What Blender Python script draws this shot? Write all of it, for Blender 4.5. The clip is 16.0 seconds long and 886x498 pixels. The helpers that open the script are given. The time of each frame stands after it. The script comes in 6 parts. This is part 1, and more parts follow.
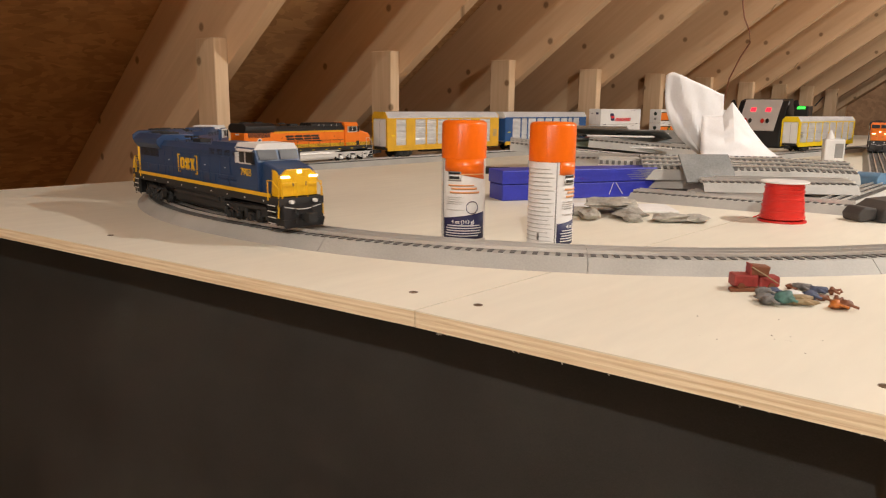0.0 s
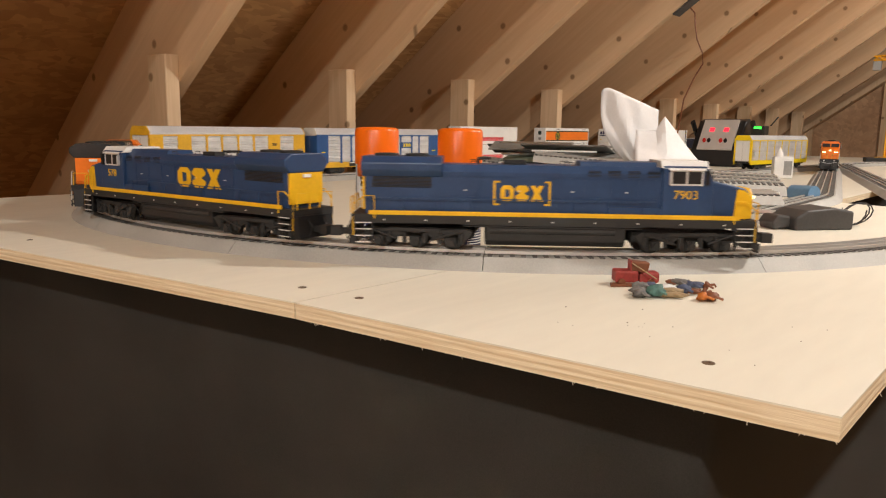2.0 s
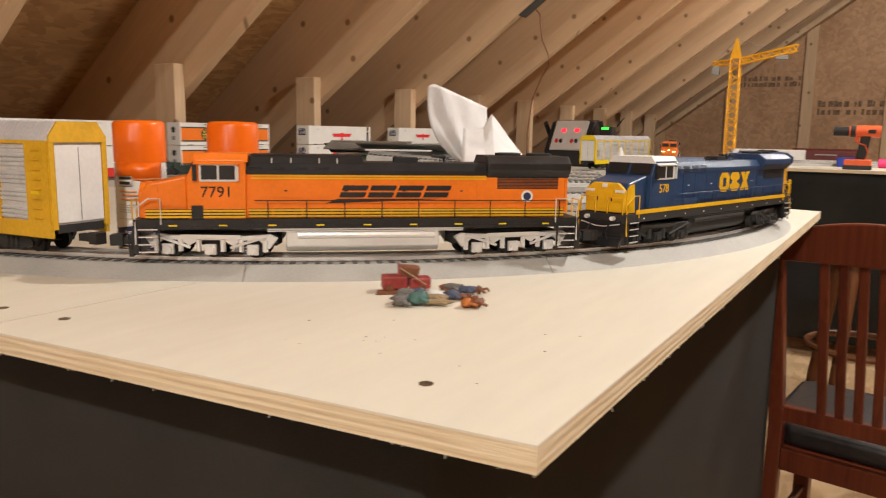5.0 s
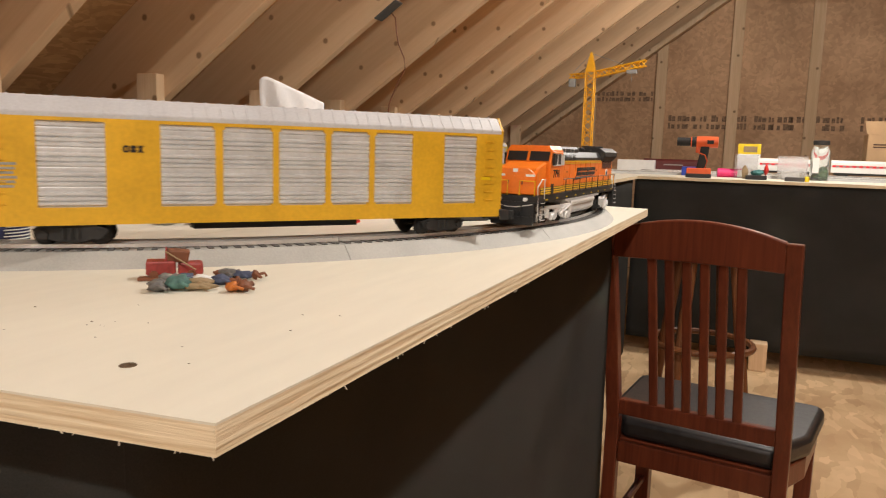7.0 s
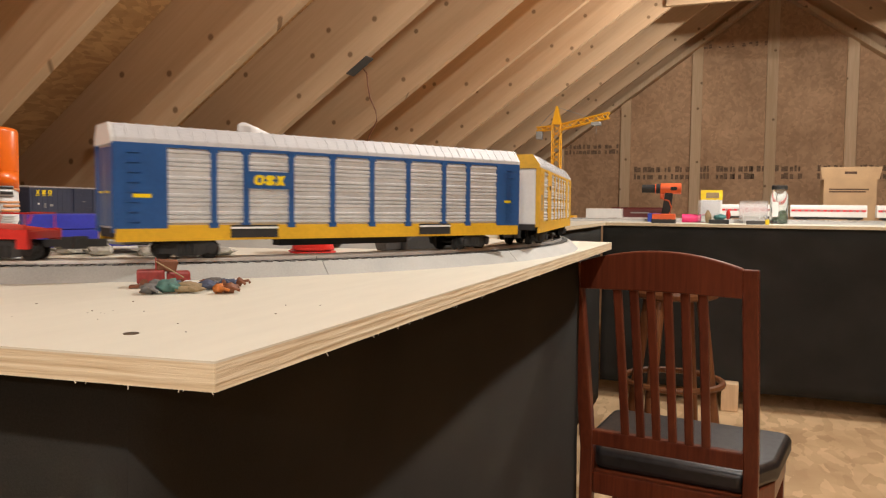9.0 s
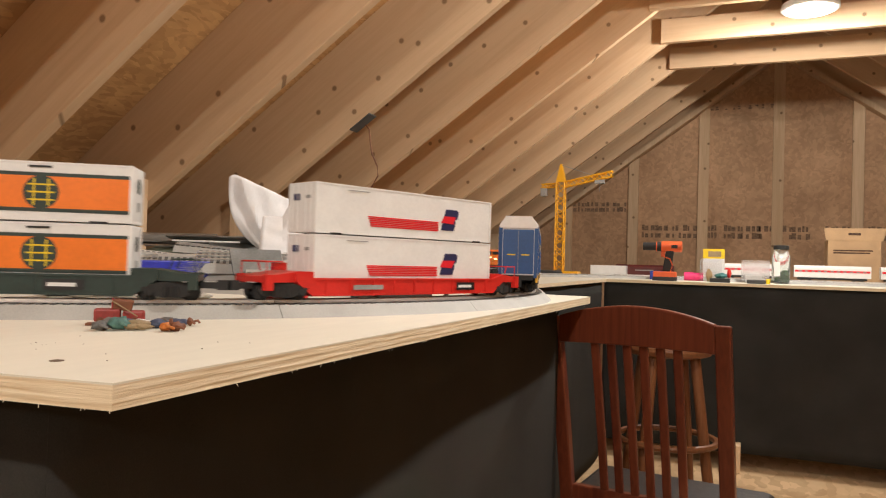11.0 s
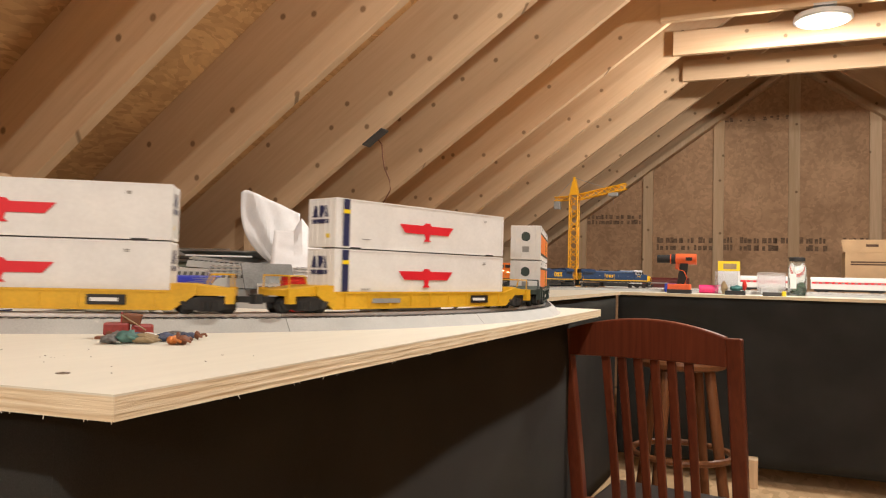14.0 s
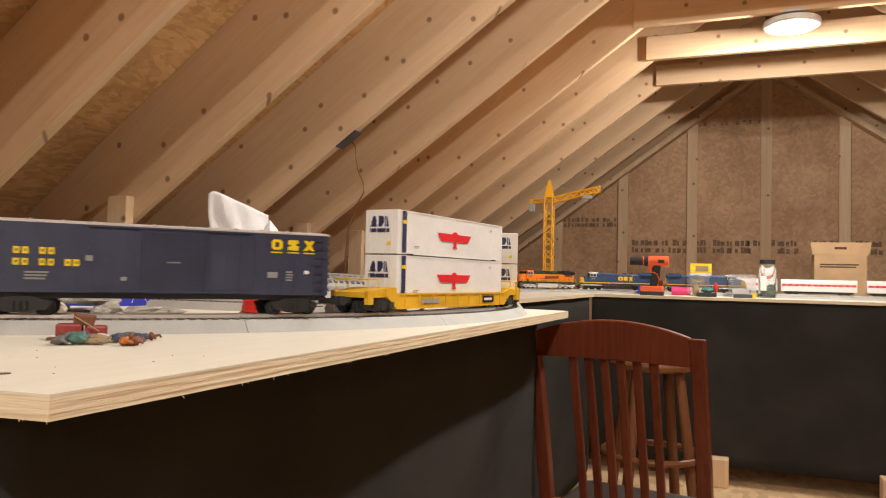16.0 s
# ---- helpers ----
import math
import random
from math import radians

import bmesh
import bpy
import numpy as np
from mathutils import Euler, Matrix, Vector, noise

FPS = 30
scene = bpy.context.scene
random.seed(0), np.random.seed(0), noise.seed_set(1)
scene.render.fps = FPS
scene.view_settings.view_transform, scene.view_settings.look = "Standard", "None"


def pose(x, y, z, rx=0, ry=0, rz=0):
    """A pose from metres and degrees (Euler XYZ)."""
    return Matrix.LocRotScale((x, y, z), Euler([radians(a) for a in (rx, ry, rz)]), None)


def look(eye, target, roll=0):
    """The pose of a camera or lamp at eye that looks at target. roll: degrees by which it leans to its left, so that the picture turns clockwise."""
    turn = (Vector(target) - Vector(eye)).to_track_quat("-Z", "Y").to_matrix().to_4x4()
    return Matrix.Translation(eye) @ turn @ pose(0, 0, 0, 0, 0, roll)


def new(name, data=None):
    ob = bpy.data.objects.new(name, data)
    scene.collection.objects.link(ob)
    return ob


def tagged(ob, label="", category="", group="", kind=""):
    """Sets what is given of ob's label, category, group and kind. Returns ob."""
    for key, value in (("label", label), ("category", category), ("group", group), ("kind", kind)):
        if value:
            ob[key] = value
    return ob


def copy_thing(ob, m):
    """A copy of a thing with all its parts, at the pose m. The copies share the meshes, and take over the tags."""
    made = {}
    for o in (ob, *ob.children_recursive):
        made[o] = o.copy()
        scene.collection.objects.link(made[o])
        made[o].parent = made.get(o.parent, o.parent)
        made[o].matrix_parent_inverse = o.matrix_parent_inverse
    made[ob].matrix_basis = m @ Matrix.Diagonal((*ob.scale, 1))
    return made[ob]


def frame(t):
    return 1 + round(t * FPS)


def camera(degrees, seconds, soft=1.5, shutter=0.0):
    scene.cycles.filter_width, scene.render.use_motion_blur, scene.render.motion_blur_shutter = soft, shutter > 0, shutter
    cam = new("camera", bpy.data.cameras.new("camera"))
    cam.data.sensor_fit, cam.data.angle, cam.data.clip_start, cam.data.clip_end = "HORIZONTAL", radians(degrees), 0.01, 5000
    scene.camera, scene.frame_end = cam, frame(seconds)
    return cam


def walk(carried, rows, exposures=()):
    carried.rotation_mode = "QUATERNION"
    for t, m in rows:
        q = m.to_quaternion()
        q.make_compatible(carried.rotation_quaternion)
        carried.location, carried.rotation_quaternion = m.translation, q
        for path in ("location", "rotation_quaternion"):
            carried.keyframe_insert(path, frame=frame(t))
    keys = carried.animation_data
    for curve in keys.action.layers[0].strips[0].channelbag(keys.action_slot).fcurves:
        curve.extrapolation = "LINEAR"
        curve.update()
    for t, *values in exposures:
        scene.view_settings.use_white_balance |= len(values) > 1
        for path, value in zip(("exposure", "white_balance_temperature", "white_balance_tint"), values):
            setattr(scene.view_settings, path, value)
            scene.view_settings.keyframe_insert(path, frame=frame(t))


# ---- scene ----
cam = camera(62.0, 16.0, soft=1.15, shutter=0.35)
PATH = [
    (0, (0.257, 0.308, 1.173), (-1.058, 1.765, 0.788), 0.7),
    (0.5, (0.301, 0.323, 1.164), (-1.031, 1.772, 0.809), 0.6),
    (1, (0.334, 0.332, 1.158), (-0.988, 1.794, 0.818), 0.7),
    (1.5, (0.347, 0.341, 1.156), (-0.961, 1.818, 0.827), 0.8),
    (2, (0.346, 0.35, 1.153), (-0.948, 1.842, 0.831), 0.8),
    (2.5, (0.335, 0.355, 1.146), (-0.948, 1.855, 0.827), 0.7),
    (3, (0.328, 0.364, 1.144), (-0.946, 1.872, 0.823), 0.5),
    (3.5, (0.324, 0.376, 1.143), (-0.93, 1.899, 0.818), 0.4),
    (4, (0.324, 0.389, 1.145), (-0.883, 1.951, 0.82), 0.4),
    (4.5, (0.347, 0.433, 1.143), (-0.786, 2.05, 0.821), 0.6),
    (5, (0.394, 0.481, 1.145), (-0.646, 2.161, 0.834), 0.9),
    (5.2, (0.411, 0.49, 1.148), (-0.591, 2.193, 0.839), 1.0),
    (7.3, (0.46, 0.569, 1.113), (-0.278, 2.408, 0.845), 1.6),
    (7.5, (0.463, 0.578, 1.117), (-0.267, 2.421, 0.851), 1.5),
    (8, (0.453, 0.57, 1.113), (-0.253, 2.424, 0.865), 1.2),
    (8.5, (0.469, 0.539, 1.091), (-0.228, 2.402, 0.881), 0.5),
    (9, (0.481, 0.5, 1.074), (-0.219, 2.37, 0.96), 0.6),
    (9.5, (0.523, 0.483, 1.062), (-0.186, 2.352, 1.001), 0.9),
    (10, (0.547, 0.483, 1.07), (-0.173, 2.349, 1.051), 1.3),
    (12.5, (0.579, 0.487, 1.069), (-0.197, 2.33, 1.127), 1.5),
    (13, (0.581, 0.482, 1.067), (-0.2, 2.323, 1.13), 1.5),
    (13.5, (0.581, 0.486, 1.069), (-0.202, 2.325, 1.134), 1.5),
    (14, (0.582, 0.482, 1.07), (-0.202, 2.321, 1.139), 1.4),
    (14.5, (0.583, 0.485, 1.07), (-0.199, 2.324, 1.141), 1.3),
    (15, (0.588, 0.485, 1.068), (-0.187, 2.327, 1.143), 1.4),
    (15.5, (0.595, 0.484, 1.066), (-0.165, 2.333, 1.143), 1.4),
    (16, (0.606, 0.486, 1.069), (-0.126, 2.346, 1.146), 1.4),
]
EXPOSURES = [(0.0, 0.36), (5.0, 0.30), (7.5, 0.22), (9.5, 0.22), (12.5, 0.29), (16.0, 0.32)]
walk(cam, [(t, look(eye, target, roll)) for t, eye, target, roll in PATH], EXPOSURES)

# ---- world, lights ----
world = bpy.data.worlds.new("world")
scene.world = world
world.use_nodes = True
world.node_tree.nodes["Background"].inputs[0].default_value = (0.9, 0.75, 0.6, 1)
world.node_tree.nodes["Background"].inputs[1].default_value = 0.02

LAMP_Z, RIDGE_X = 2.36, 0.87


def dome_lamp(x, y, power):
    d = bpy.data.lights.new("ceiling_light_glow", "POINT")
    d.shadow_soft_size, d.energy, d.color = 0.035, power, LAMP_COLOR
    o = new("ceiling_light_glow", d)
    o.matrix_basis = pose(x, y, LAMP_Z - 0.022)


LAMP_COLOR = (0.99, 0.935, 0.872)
# only 4.50 is in view; the unseen rest are added to even the light
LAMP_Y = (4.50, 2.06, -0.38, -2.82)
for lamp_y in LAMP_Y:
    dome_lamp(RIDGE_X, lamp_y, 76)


# ---- materials ----
def mat(name, color, rough=0.5, metal=0.0, vary=0.12, scale=30.0, fine=240.0, bump=0.05, stretch=(1, 1, 1), dark=None,
        rand=0.0, emit=0.0, spec=0.5, bump_fine=True):
    m = bpy.data.materials.new(name)
    m.use_nodes = True
    nt = m.node_tree
    N, L = nt.nodes, nt.links
    b = N["Principled BSDF"]
    b.inputs["Roughness"].default_value = rough
    b.inputs["Metallic"].default_value = metal
    b.inputs["Specular IOR Level"].default_value = spec
    co = N.new("ShaderNodeTexCoord")
    mp = N.new("ShaderNodeMapping")
    mp.inputs["Scale"].default_value = stretch
    L.new(co.outputs["Object"], mp.inputs["Vector"])
    n1, n2 = N.new("ShaderNodeTexNoise"), N.new("ShaderNodeTexNoise")
    for n, s, d in ((n1, scale, 5), (n2, fine, 3)):
        n.inputs["Scale"].default_value, n.inputs["Detail"].default_value = s, d
        L.new(mp.outputs["Vector"], n.inputs["Vector"])
    mixn = N.new("ShaderNodeMath")
    mixn.operation = "MULTIPLY_ADD"
    mixn.inputs[1].default_value = 0.35
    L.new(n2.outputs["Fac"], mixn.inputs[0])
    half = N.new("ShaderNodeMath")
    half.operation = "MULTIPLY"
    half.inputs[1].default_value = 0.65
    L.new(n1.outputs["Fac"], half.inputs[0])
    L.new(half.outputs[0], mixn.inputs[2])
    ramp = N.new("ShaderNodeValToRGB")
    c0 = dark or tuple(c * (1 - vary * 1.6) for c in color)
    c1 = tuple(min(1, c * (1 + vary)) for c in color)
    ramp.color_ramp.elements[0].position, ramp.color_ramp.elements[1].position = 0.34, 0.66
    ramp.color_ramp.elements[0].color, ramp.color_ramp.elements[1].color = (*c0, 1), (*c1, 1)
    L.new(mixn.outputs[0], ramp.inputs["Fac"])
    out = ramp.outputs["Color"]
    if rand:
        oi = N.new("ShaderNodeObjectInfo")
        hs = N.new("ShaderNodeHueSaturation")
        mr = N.new("ShaderNodeMapRange")
        mr.inputs["To Min"].default_value, mr.inputs["To Max"].default_value = 1 - rand, 1 + rand
        L.new(oi.outputs["Random"], mr.inputs["Value"])
        L.new(mr.outputs[0], hs.inputs["Value"])
        L.new(out, hs.inputs["Color"])
        out = hs.outputs["Color"]
    L.new(out, b.inputs["Base Color"])
    rr = N.new("ShaderNodeMapRange")
    rr.inputs["To Min"].default_value, rr.inputs["To Max"].default_value = max(0.02, rough - 0.08), min(1, rough + 0.1)
    L.new(n1.outputs["Fac"], rr.inputs["Value"])
    L.new(rr.outputs[0], b.inputs["Roughness"])
    if bump:
        bp = N.new("ShaderNodeBump")
        bp.inputs["Strength"].default_value, bp.inputs["Distance"].default_value = bump, 0.002
        L.new(mixn.outputs[0], bp.inputs["Height"])
        L.new(bp.outputs["Normal"], b.inputs["Normal"])
    if emit:
        b.inputs["Emission Color"].default_value, b.inputs["Emission Strength"].default_value = (*color, 1), emit
    return m


def wood(name, color, dark, axis=0, scale=9.0, knots=True, rough=0.65, rand=0.08):
    """Sawn softwood with grain along one local axis, and scattered knots."""
    m = bpy.data.materials.new(name)
    m.use_nodes = True
    nt = m.node_tree
    N, L = nt.nodes, nt.links
    b = N["Principled BSDF"]
    b.inputs["Roughness"].default_value = rough
    b.inputs["Specular IOR Level"].default_value = 0.25
    co = N.new("ShaderNodeTexCoord")
    oi = N.new("ShaderNodeObjectInfo")
    add = N.new("ShaderNodeVectorMath")
    add.operation = "MULTIPLY_ADD"
    add.inputs[0].default_value = (3.1, 5.3, 7.7)
    L.new(oi.outputs["Random"], add.inputs[1])
    L.new(co.outputs["Object"], add.inputs[2])
    mp = N.new("ShaderNodeMapping")
    st = [1.0, 1.0, 1.0]
    st[axis] = 0.06
    mp.inputs["Scale"].default_value = st
    L.new(add.outputs[0], mp.inputs["Vector"])
    grain, wide = N.new("ShaderNodeTexNoise"), N.new("ShaderNodeTexNoise")
    grain.inputs["Scale"].default_value, grain.inputs["Detail"].default_value, grain.inputs["Distortion"].default_value = scale * 9, 6, 0.6
    wide.inputs["Scale"].default_value, wide.inputs["Detail"].default_value = scale, 3
    L.new(mp.outputs["Vector"], grain.inputs["Vector"])
    L.new(mp.outputs["Vector"], wide.inputs["Vector"])
    mix = N.new("ShaderNodeMath")
    mix.operation = "ADD"
    L.new(grain.outputs["Fac"], mix.inputs[0])
    L.new(wide.outputs["Fac"], mix.inputs[1])
    ramp = N.new("ShaderNodeValToRGB")
    ramp.color_ramp.elements[0].position, ramp.color_ramp.elements[1].position = 0.35, 0.65
    ramp.color_ramp.elements[0].color, ramp.color_ramp.elements[1].color = (*dark, 1), (*color, 1)
    hv = N.new("ShaderNodeMath")
    hv.operation = "MULTIPLY"
    hv.inputs[1].default_value = 0.5
    L.new(mix.outputs[0], hv.inputs[0])
    L.new(hv.outputs[0], ramp.inputs["Fac"])
    out = ramp.outputs["Color"]
    if knots:
        vo = N.new("ShaderNodeTexVoronoi")
        vo.voronoi_dimensions = "2D"
        vo.inputs["Scale"].default_value = 4.6
        spl, cmb, sh = N.new("ShaderNodeSeparateXYZ"), N.new("ShaderNodeCombineXYZ"), N.new("ShaderNodeMath")
        L.new(add.outputs[0], spl.inputs[0])
        sh.operation = "ADD"
        L.new(spl.outputs["X"], sh.inputs[0])
        L.new(spl.outputs["Y"], sh.inputs[1])
        L.new(sh.outputs[0], cmb.inputs["X"])
        L.new(spl.outputs["Z"], cmb.inputs["Y"])
        L.new(cmb.outputs[0], vo.inputs["Vector"])
        kr = N.new("ShaderNodeValToRGB")
        kr.color_ramp.elements[0].position, kr.color_ramp.elements[1].position = 0.035, 0.065
        kr.color_ramp.elements[0].color, kr.color_ramp.elements[1].color = (0.85, 0.85, 0.85, 1), (0, 0, 0, 1)
        L.new(vo.outputs["Distance"], kr.inputs["Fac"])
        mk = N.new("ShaderNodeMix")
        mk.data_type = "RGBA"
        mk.inputs["B"].default_value = (dark[0] * 0.35, dark[1] * 0.3, dark[2] * 0.25, 1)
        L.new(kr.outputs["Color"], mk.inputs["Factor"])
        L.new(out, mk.inputs["A"])
        out = mk.outputs["Result"]
    hs = N.new("ShaderNodeHueSaturation")
    mr = N.new("ShaderNodeMapRange")
    mr.inputs["To Min"].default_value, mr.inputs["To Max"].default_value = 1 - rand, 1 + rand
    L.new(oi.outputs["Random"], mr.inputs["Value"])
    L.new(mr.outputs[0], hs.inputs["Value"])
    L.new(out, hs.inputs["Color"])
    L.new(hs.outputs["Color"], b.inputs["Base Color"])
    bp = N.new("ShaderNodeBump")
    bp.inputs["Strength"].default_value, bp.inputs["Distance"].default_value = 0.15, 0.002
    L.new(grain.outputs["Fac"], bp.inputs["Height"])
    L.new(bp.outputs["Normal"], b.inputs["Normal"])
    return m


def osb(name, light, dark, scale=16.0, rough=0.75, blend=0.38):
    """Pressed strand board: overlapping flakes of several tones, with blotches."""
    m = bpy.data.materials.new(name)
    m.use_nodes = True
    nt = m.node_tree
    N, L = nt.nodes, nt.links
    b = N["Principled BSDF"]
    b.inputs["Roughness"].default_value = rough
    b.inputs["Specular IOR Level"].default_value = 0.2
    co = N.new("ShaderNodeTexCoord")
    mp = N.new("ShaderNodeMapping")
    mp.inputs["Scale"].default_value = (1.0, 0.45, 1.0)
    L.new(co.outputs["Object"], mp.inputs["Vector"])
    wob = N.new("ShaderNodeTexNoise")
    wob.inputs["Scale"].default_value, wob.inputs["Detail"].default_value = 6, 4
    L.new(mp.outputs["Vector"], wob.inputs["Vector"])
    va = N.new("ShaderNodeVectorMath")
    va.operation = "MULTIPLY_ADD"
    va.inputs[1].default_value = (0.16, 0.16, 0.16)
    L.new(wob.outputs["Color"], va.inputs[0])
    L.new(mp.outputs["Vector"], va.inputs[2])
    vo = N.new("ShaderNodeTexVoronoi")
    vo.inputs["Scale"].default_value = scale
    L.new(va.outputs[0], vo.inputs["Vector"])
    sep = N.new("ShaderNodeSeparateColor")
    L.new(vo.outputs["Color"], sep.inputs[0])
    big = N.new("ShaderNodeTexNoise")
    big.inputs["Scale"].default_value, big.inputs["Detail"].default_value = 2.6, 6
    L.new(co.outputs["Object"], big.inputs["Vector"])
    ad = N.new("ShaderNodeMath")
    ad.operation = "MULTIPLY_ADD"
    ad.inputs[1].default_value = blend
    L.new(sep.outputs[0], ad.inputs[0])
    L.new(big.outputs["Fac"], ad.inputs[2])
    ramp = N.new("ShaderNodeValToRGB")
    e = ramp.color_ramp.elements
    e[0].position, e[1].position = 0.42, 0.95
    e[0].color, e[1].color = (*dark, 1), (*light, 1)
    L.new(ad.outputs[0], ramp.inputs["Fac"])
    L.new(ramp.outputs["Color"], b.inputs["Base Color"])
    bp = N.new("ShaderNodeBump")
    bp.inputs["Strength"].default_value, bp.inputs["Distance"].default_value = 0.25, 0.003
    L.new(sep.outputs[0], bp.inputs["Height"])
    L.new(bp.outputs["Normal"], b.inputs["Normal"])
    return m


def ply_edge_mat():
    m = bpy.data.materials.new("plywood_edge")
    m.use_nodes = True
    nt = m.node_tree
    N, L = nt.nodes, nt.links
    b = N["Principled BSDF"]
    b.inputs["Roughness"].default_value = 0.8
    co = N.new("ShaderNodeTexCoord")
    no = N.new("ShaderNodeTexNoise")
    no.inputs["Scale"].default_value, no.inputs["Detail"].default_value = 14, 6
    L.new(co.outputs["Object"], no.inputs["Vector"])
    sx = N.new("ShaderNodeSeparateXYZ")
    L.new(co.outputs["Object"], sx.inputs[0])
    ma = N.new("ShaderNodeMath")
    ma.operation = "MULTIPLY_ADD"
    ma.inputs[1].default_value = 0.003
    L.new(no.outputs["Fac"], ma.inputs[0])
    L.new(sx.outputs["Z"], ma.inputs[2])
    si = N.new("ShaderNodeMath")
    si.operation = "MULTIPLY"
    si.inputs[1].default_value = 2 * math.pi / 0.0050
    L.new(ma.outputs[0], si.inputs[0])
    sn = N.new("ShaderNodeMath")
    sn.operation = "SINE"
    L.new(si.outputs[0], sn.inputs[0])
    fine = N.new("ShaderNodeTexNoise")
    fine.inputs["Scale"].default_value, fine.inputs["Detail"].default_value = 1.0, 5
    run = N.new("ShaderNodeMapping")
    run.inputs["Scale"].default_value = (16, 16, 420)
    L.new(co.outputs["Object"], run.inputs["Vector"])
    L.new(run.outputs["Vector"], fine.inputs["Vector"])
    sm = N.new("ShaderNodeMath")
    sm.operation = "MULTIPLY_ADD"
    sm.inputs[1].default_value = 0.11
    L.new(sn.outputs[0], sm.inputs[0])
    L.new(fine.outputs["Fac"], sm.inputs[2])
    ramp = N.new("ShaderNodeValToRGB")
    e = ramp.color_ramp.elements
    e[0].position, e[1].position = 0.2, 0.75
    e[0].color, e[1].color = (0.63, 0.49, 0.30, 1), (0.84, 0.745, 0.55, 1)
    L.new(sm.outputs[0], ramp.inputs["Fac"])
    L.new(ramp.outputs["Color"], b.inputs["Base Color"])
    bp = N.new("ShaderNodeBump")
    bp.inputs["Strength"].default_value, bp.inputs["Distance"].default_value = 0.5, 0.002
    L.new(sm.outputs[0], bp.inputs["Height"])
    L.new(bp.outputs["Normal"], b.inputs["Normal"])
    return m


def glass_mat(name, color=(0.9, 0.95, 0.93), rough=0.05, alpha=0.35):
    m = bpy.data.materials.new(name)
    m.use_nodes = True
    b = m.node_tree.nodes["Principled BSDF"]
    b.inputs["Base Color"].default_value = (*color, 1)
    b.inputs["Roughness"].default_value = rough
    b.inputs["Transmission Weight"].default_value = 0.9
    b.inputs["IOR"].default_value = 1.3
    return m


PINE = wood("rafter_pine", (0.67, 0.47, 0.29), (0.59, 0.395, 0.235), 0, 7.0)
STUD = wood("stud_pine", (0.74, 0.55, 0.36), (0.60, 0.42, 0.25), 2, 9.0)
DECK = osb("roof_strand_board", (0.70, 0.425, 0.19), (0.38, 0.205, 0.085), 58, blend=0.28)
GABLE = osb("gable_strand_board", (0.70, 0.455, 0.275), (0.42, 0.26, 0.15), 40, blend=0.26)
FLOOR = osb("floor_strand_board", (0.70, 0.50, 0.29), (0.43, 0.28, 0.15), 22)
PLYTOP = mat("plywood_face", (0.745, 0.712, 0.600), 0.55, vary=0.045, scale=3.5, fine=60, bump=0.03, stretch=(1, 0.18, 1), rand=0.03, spec=0.3)
PLYEDGE = ply_edge_mat()
ROOFWHITE = mat("rack_roof_white", (0.56, 0.56, 0.57), 0.5, vary=0.12, scale=6, fine=500, bump=0.05)
CLOTH = mat("black_cloth", (0.029, 0.029, 0.0265), 0.92, vary=0.2, scale=5, fine=900, bump=0.2, spec=0.15)
GREY = mat("grey_roadbed_plastic", (0.41, 0.405, 0.375), 0.6, vary=0.10, scale=14, fine=500, bump=0.1)
GREYDK = mat("dark_grey_plastic", (0.055, 0.052, 0.050), 0.55, vary=0.15)
RAIL = mat("nickel_rail", (0.82, 0.81, 0.78), 0.32, 0.7, vary=0.03, scale=20, bump=0)
BLACK = mat("black_plastic", (0.014, 0.014, 0.015), 0.42, vary=0.2)
BLACKM = mat("black_matt", (0.022, 0.021, 0.02), 0.7, vary=0.2)
BLUE = mat("locomotive_blue", (0.022, 0.055, 0.135), 0.38, vary=0.10, bump=0.02)
BLUEGR = mat("boxcar_blue", (0.040, 0.048, 0.088), 0.42, vary=0.10, bump=0.03)
RACKBLUE = mat("rack_blue", (0.018, 0.085, 0.26), 0.42, vary=0.1)
YEL = mat("locomotive_yellow", (0.80, 0.46, 0.012), 0.4, vary=0.06, bump=0.02)
RACKYEL = mat("rack_yellow", (0.70, 0.40, 0.02), 0.45, vary=0.10)
LEMON = mat("lemon_yellow", (0.85, 0.62, 0.01), 0.4, vary=0.05)
ORANGE = mat("locomotive_orange", (0.86, 0.20, 0.012), 0.36, vary=0.06, bump=0.02)
CAPOR = mat("cap_orange", (0.90, 0.16, 0.004), 0.3, vary=0.03, bump=0.01)
WHITE = mat("white_plastic", (0.79, 0.79, 0.77), 0.42, vary=0.04, bump=0.02)
PAPER = mat("white_paper", (0.80, 0.80, 0.78), 0.8, vary=0.05, bump=0.1)
SILVER = mat("silver_paint", (0.76, 0.755, 0.74), 0.30, 0.35, vary=0.03, scale=20, bump=0)
ALU = mat("corrugated_aluminium", (0.66, 0.665, 0.67), 0.34, 0.25, vary=0.10, scale=40)
RED = mat("red_plastic", (0.62, 0.025, 0.018), 0.38, vary=0.08)
LOGORED = mat("logo_red", (0.72, 0.012, 0.025), 0.5, vary=0.04)
NAVY = mat("navy_print", (0.018, 0.022, 0.085), 0.5, vary=0.05)
GREEN = mat("dark_green_paint", (0.018, 0.038, 0.030), 0.5, vary=0.2)
PRINT = mat("grey_print", (0.30, 0.30, 0.29), 0.6, vary=0.1)
BOXBLUE = mat("blue_card", (0.035, 0.045, 0.42), 0.4, vary=0.10)
STONE = mat("slate_stone", (0.40, 0.38, 0.33), 0.85, vary=0.25, scale=40, bump=0.6)
WIRE = mat("red_wire", (0.72, 0.03, 0.02), 0.35, vary=0.08)
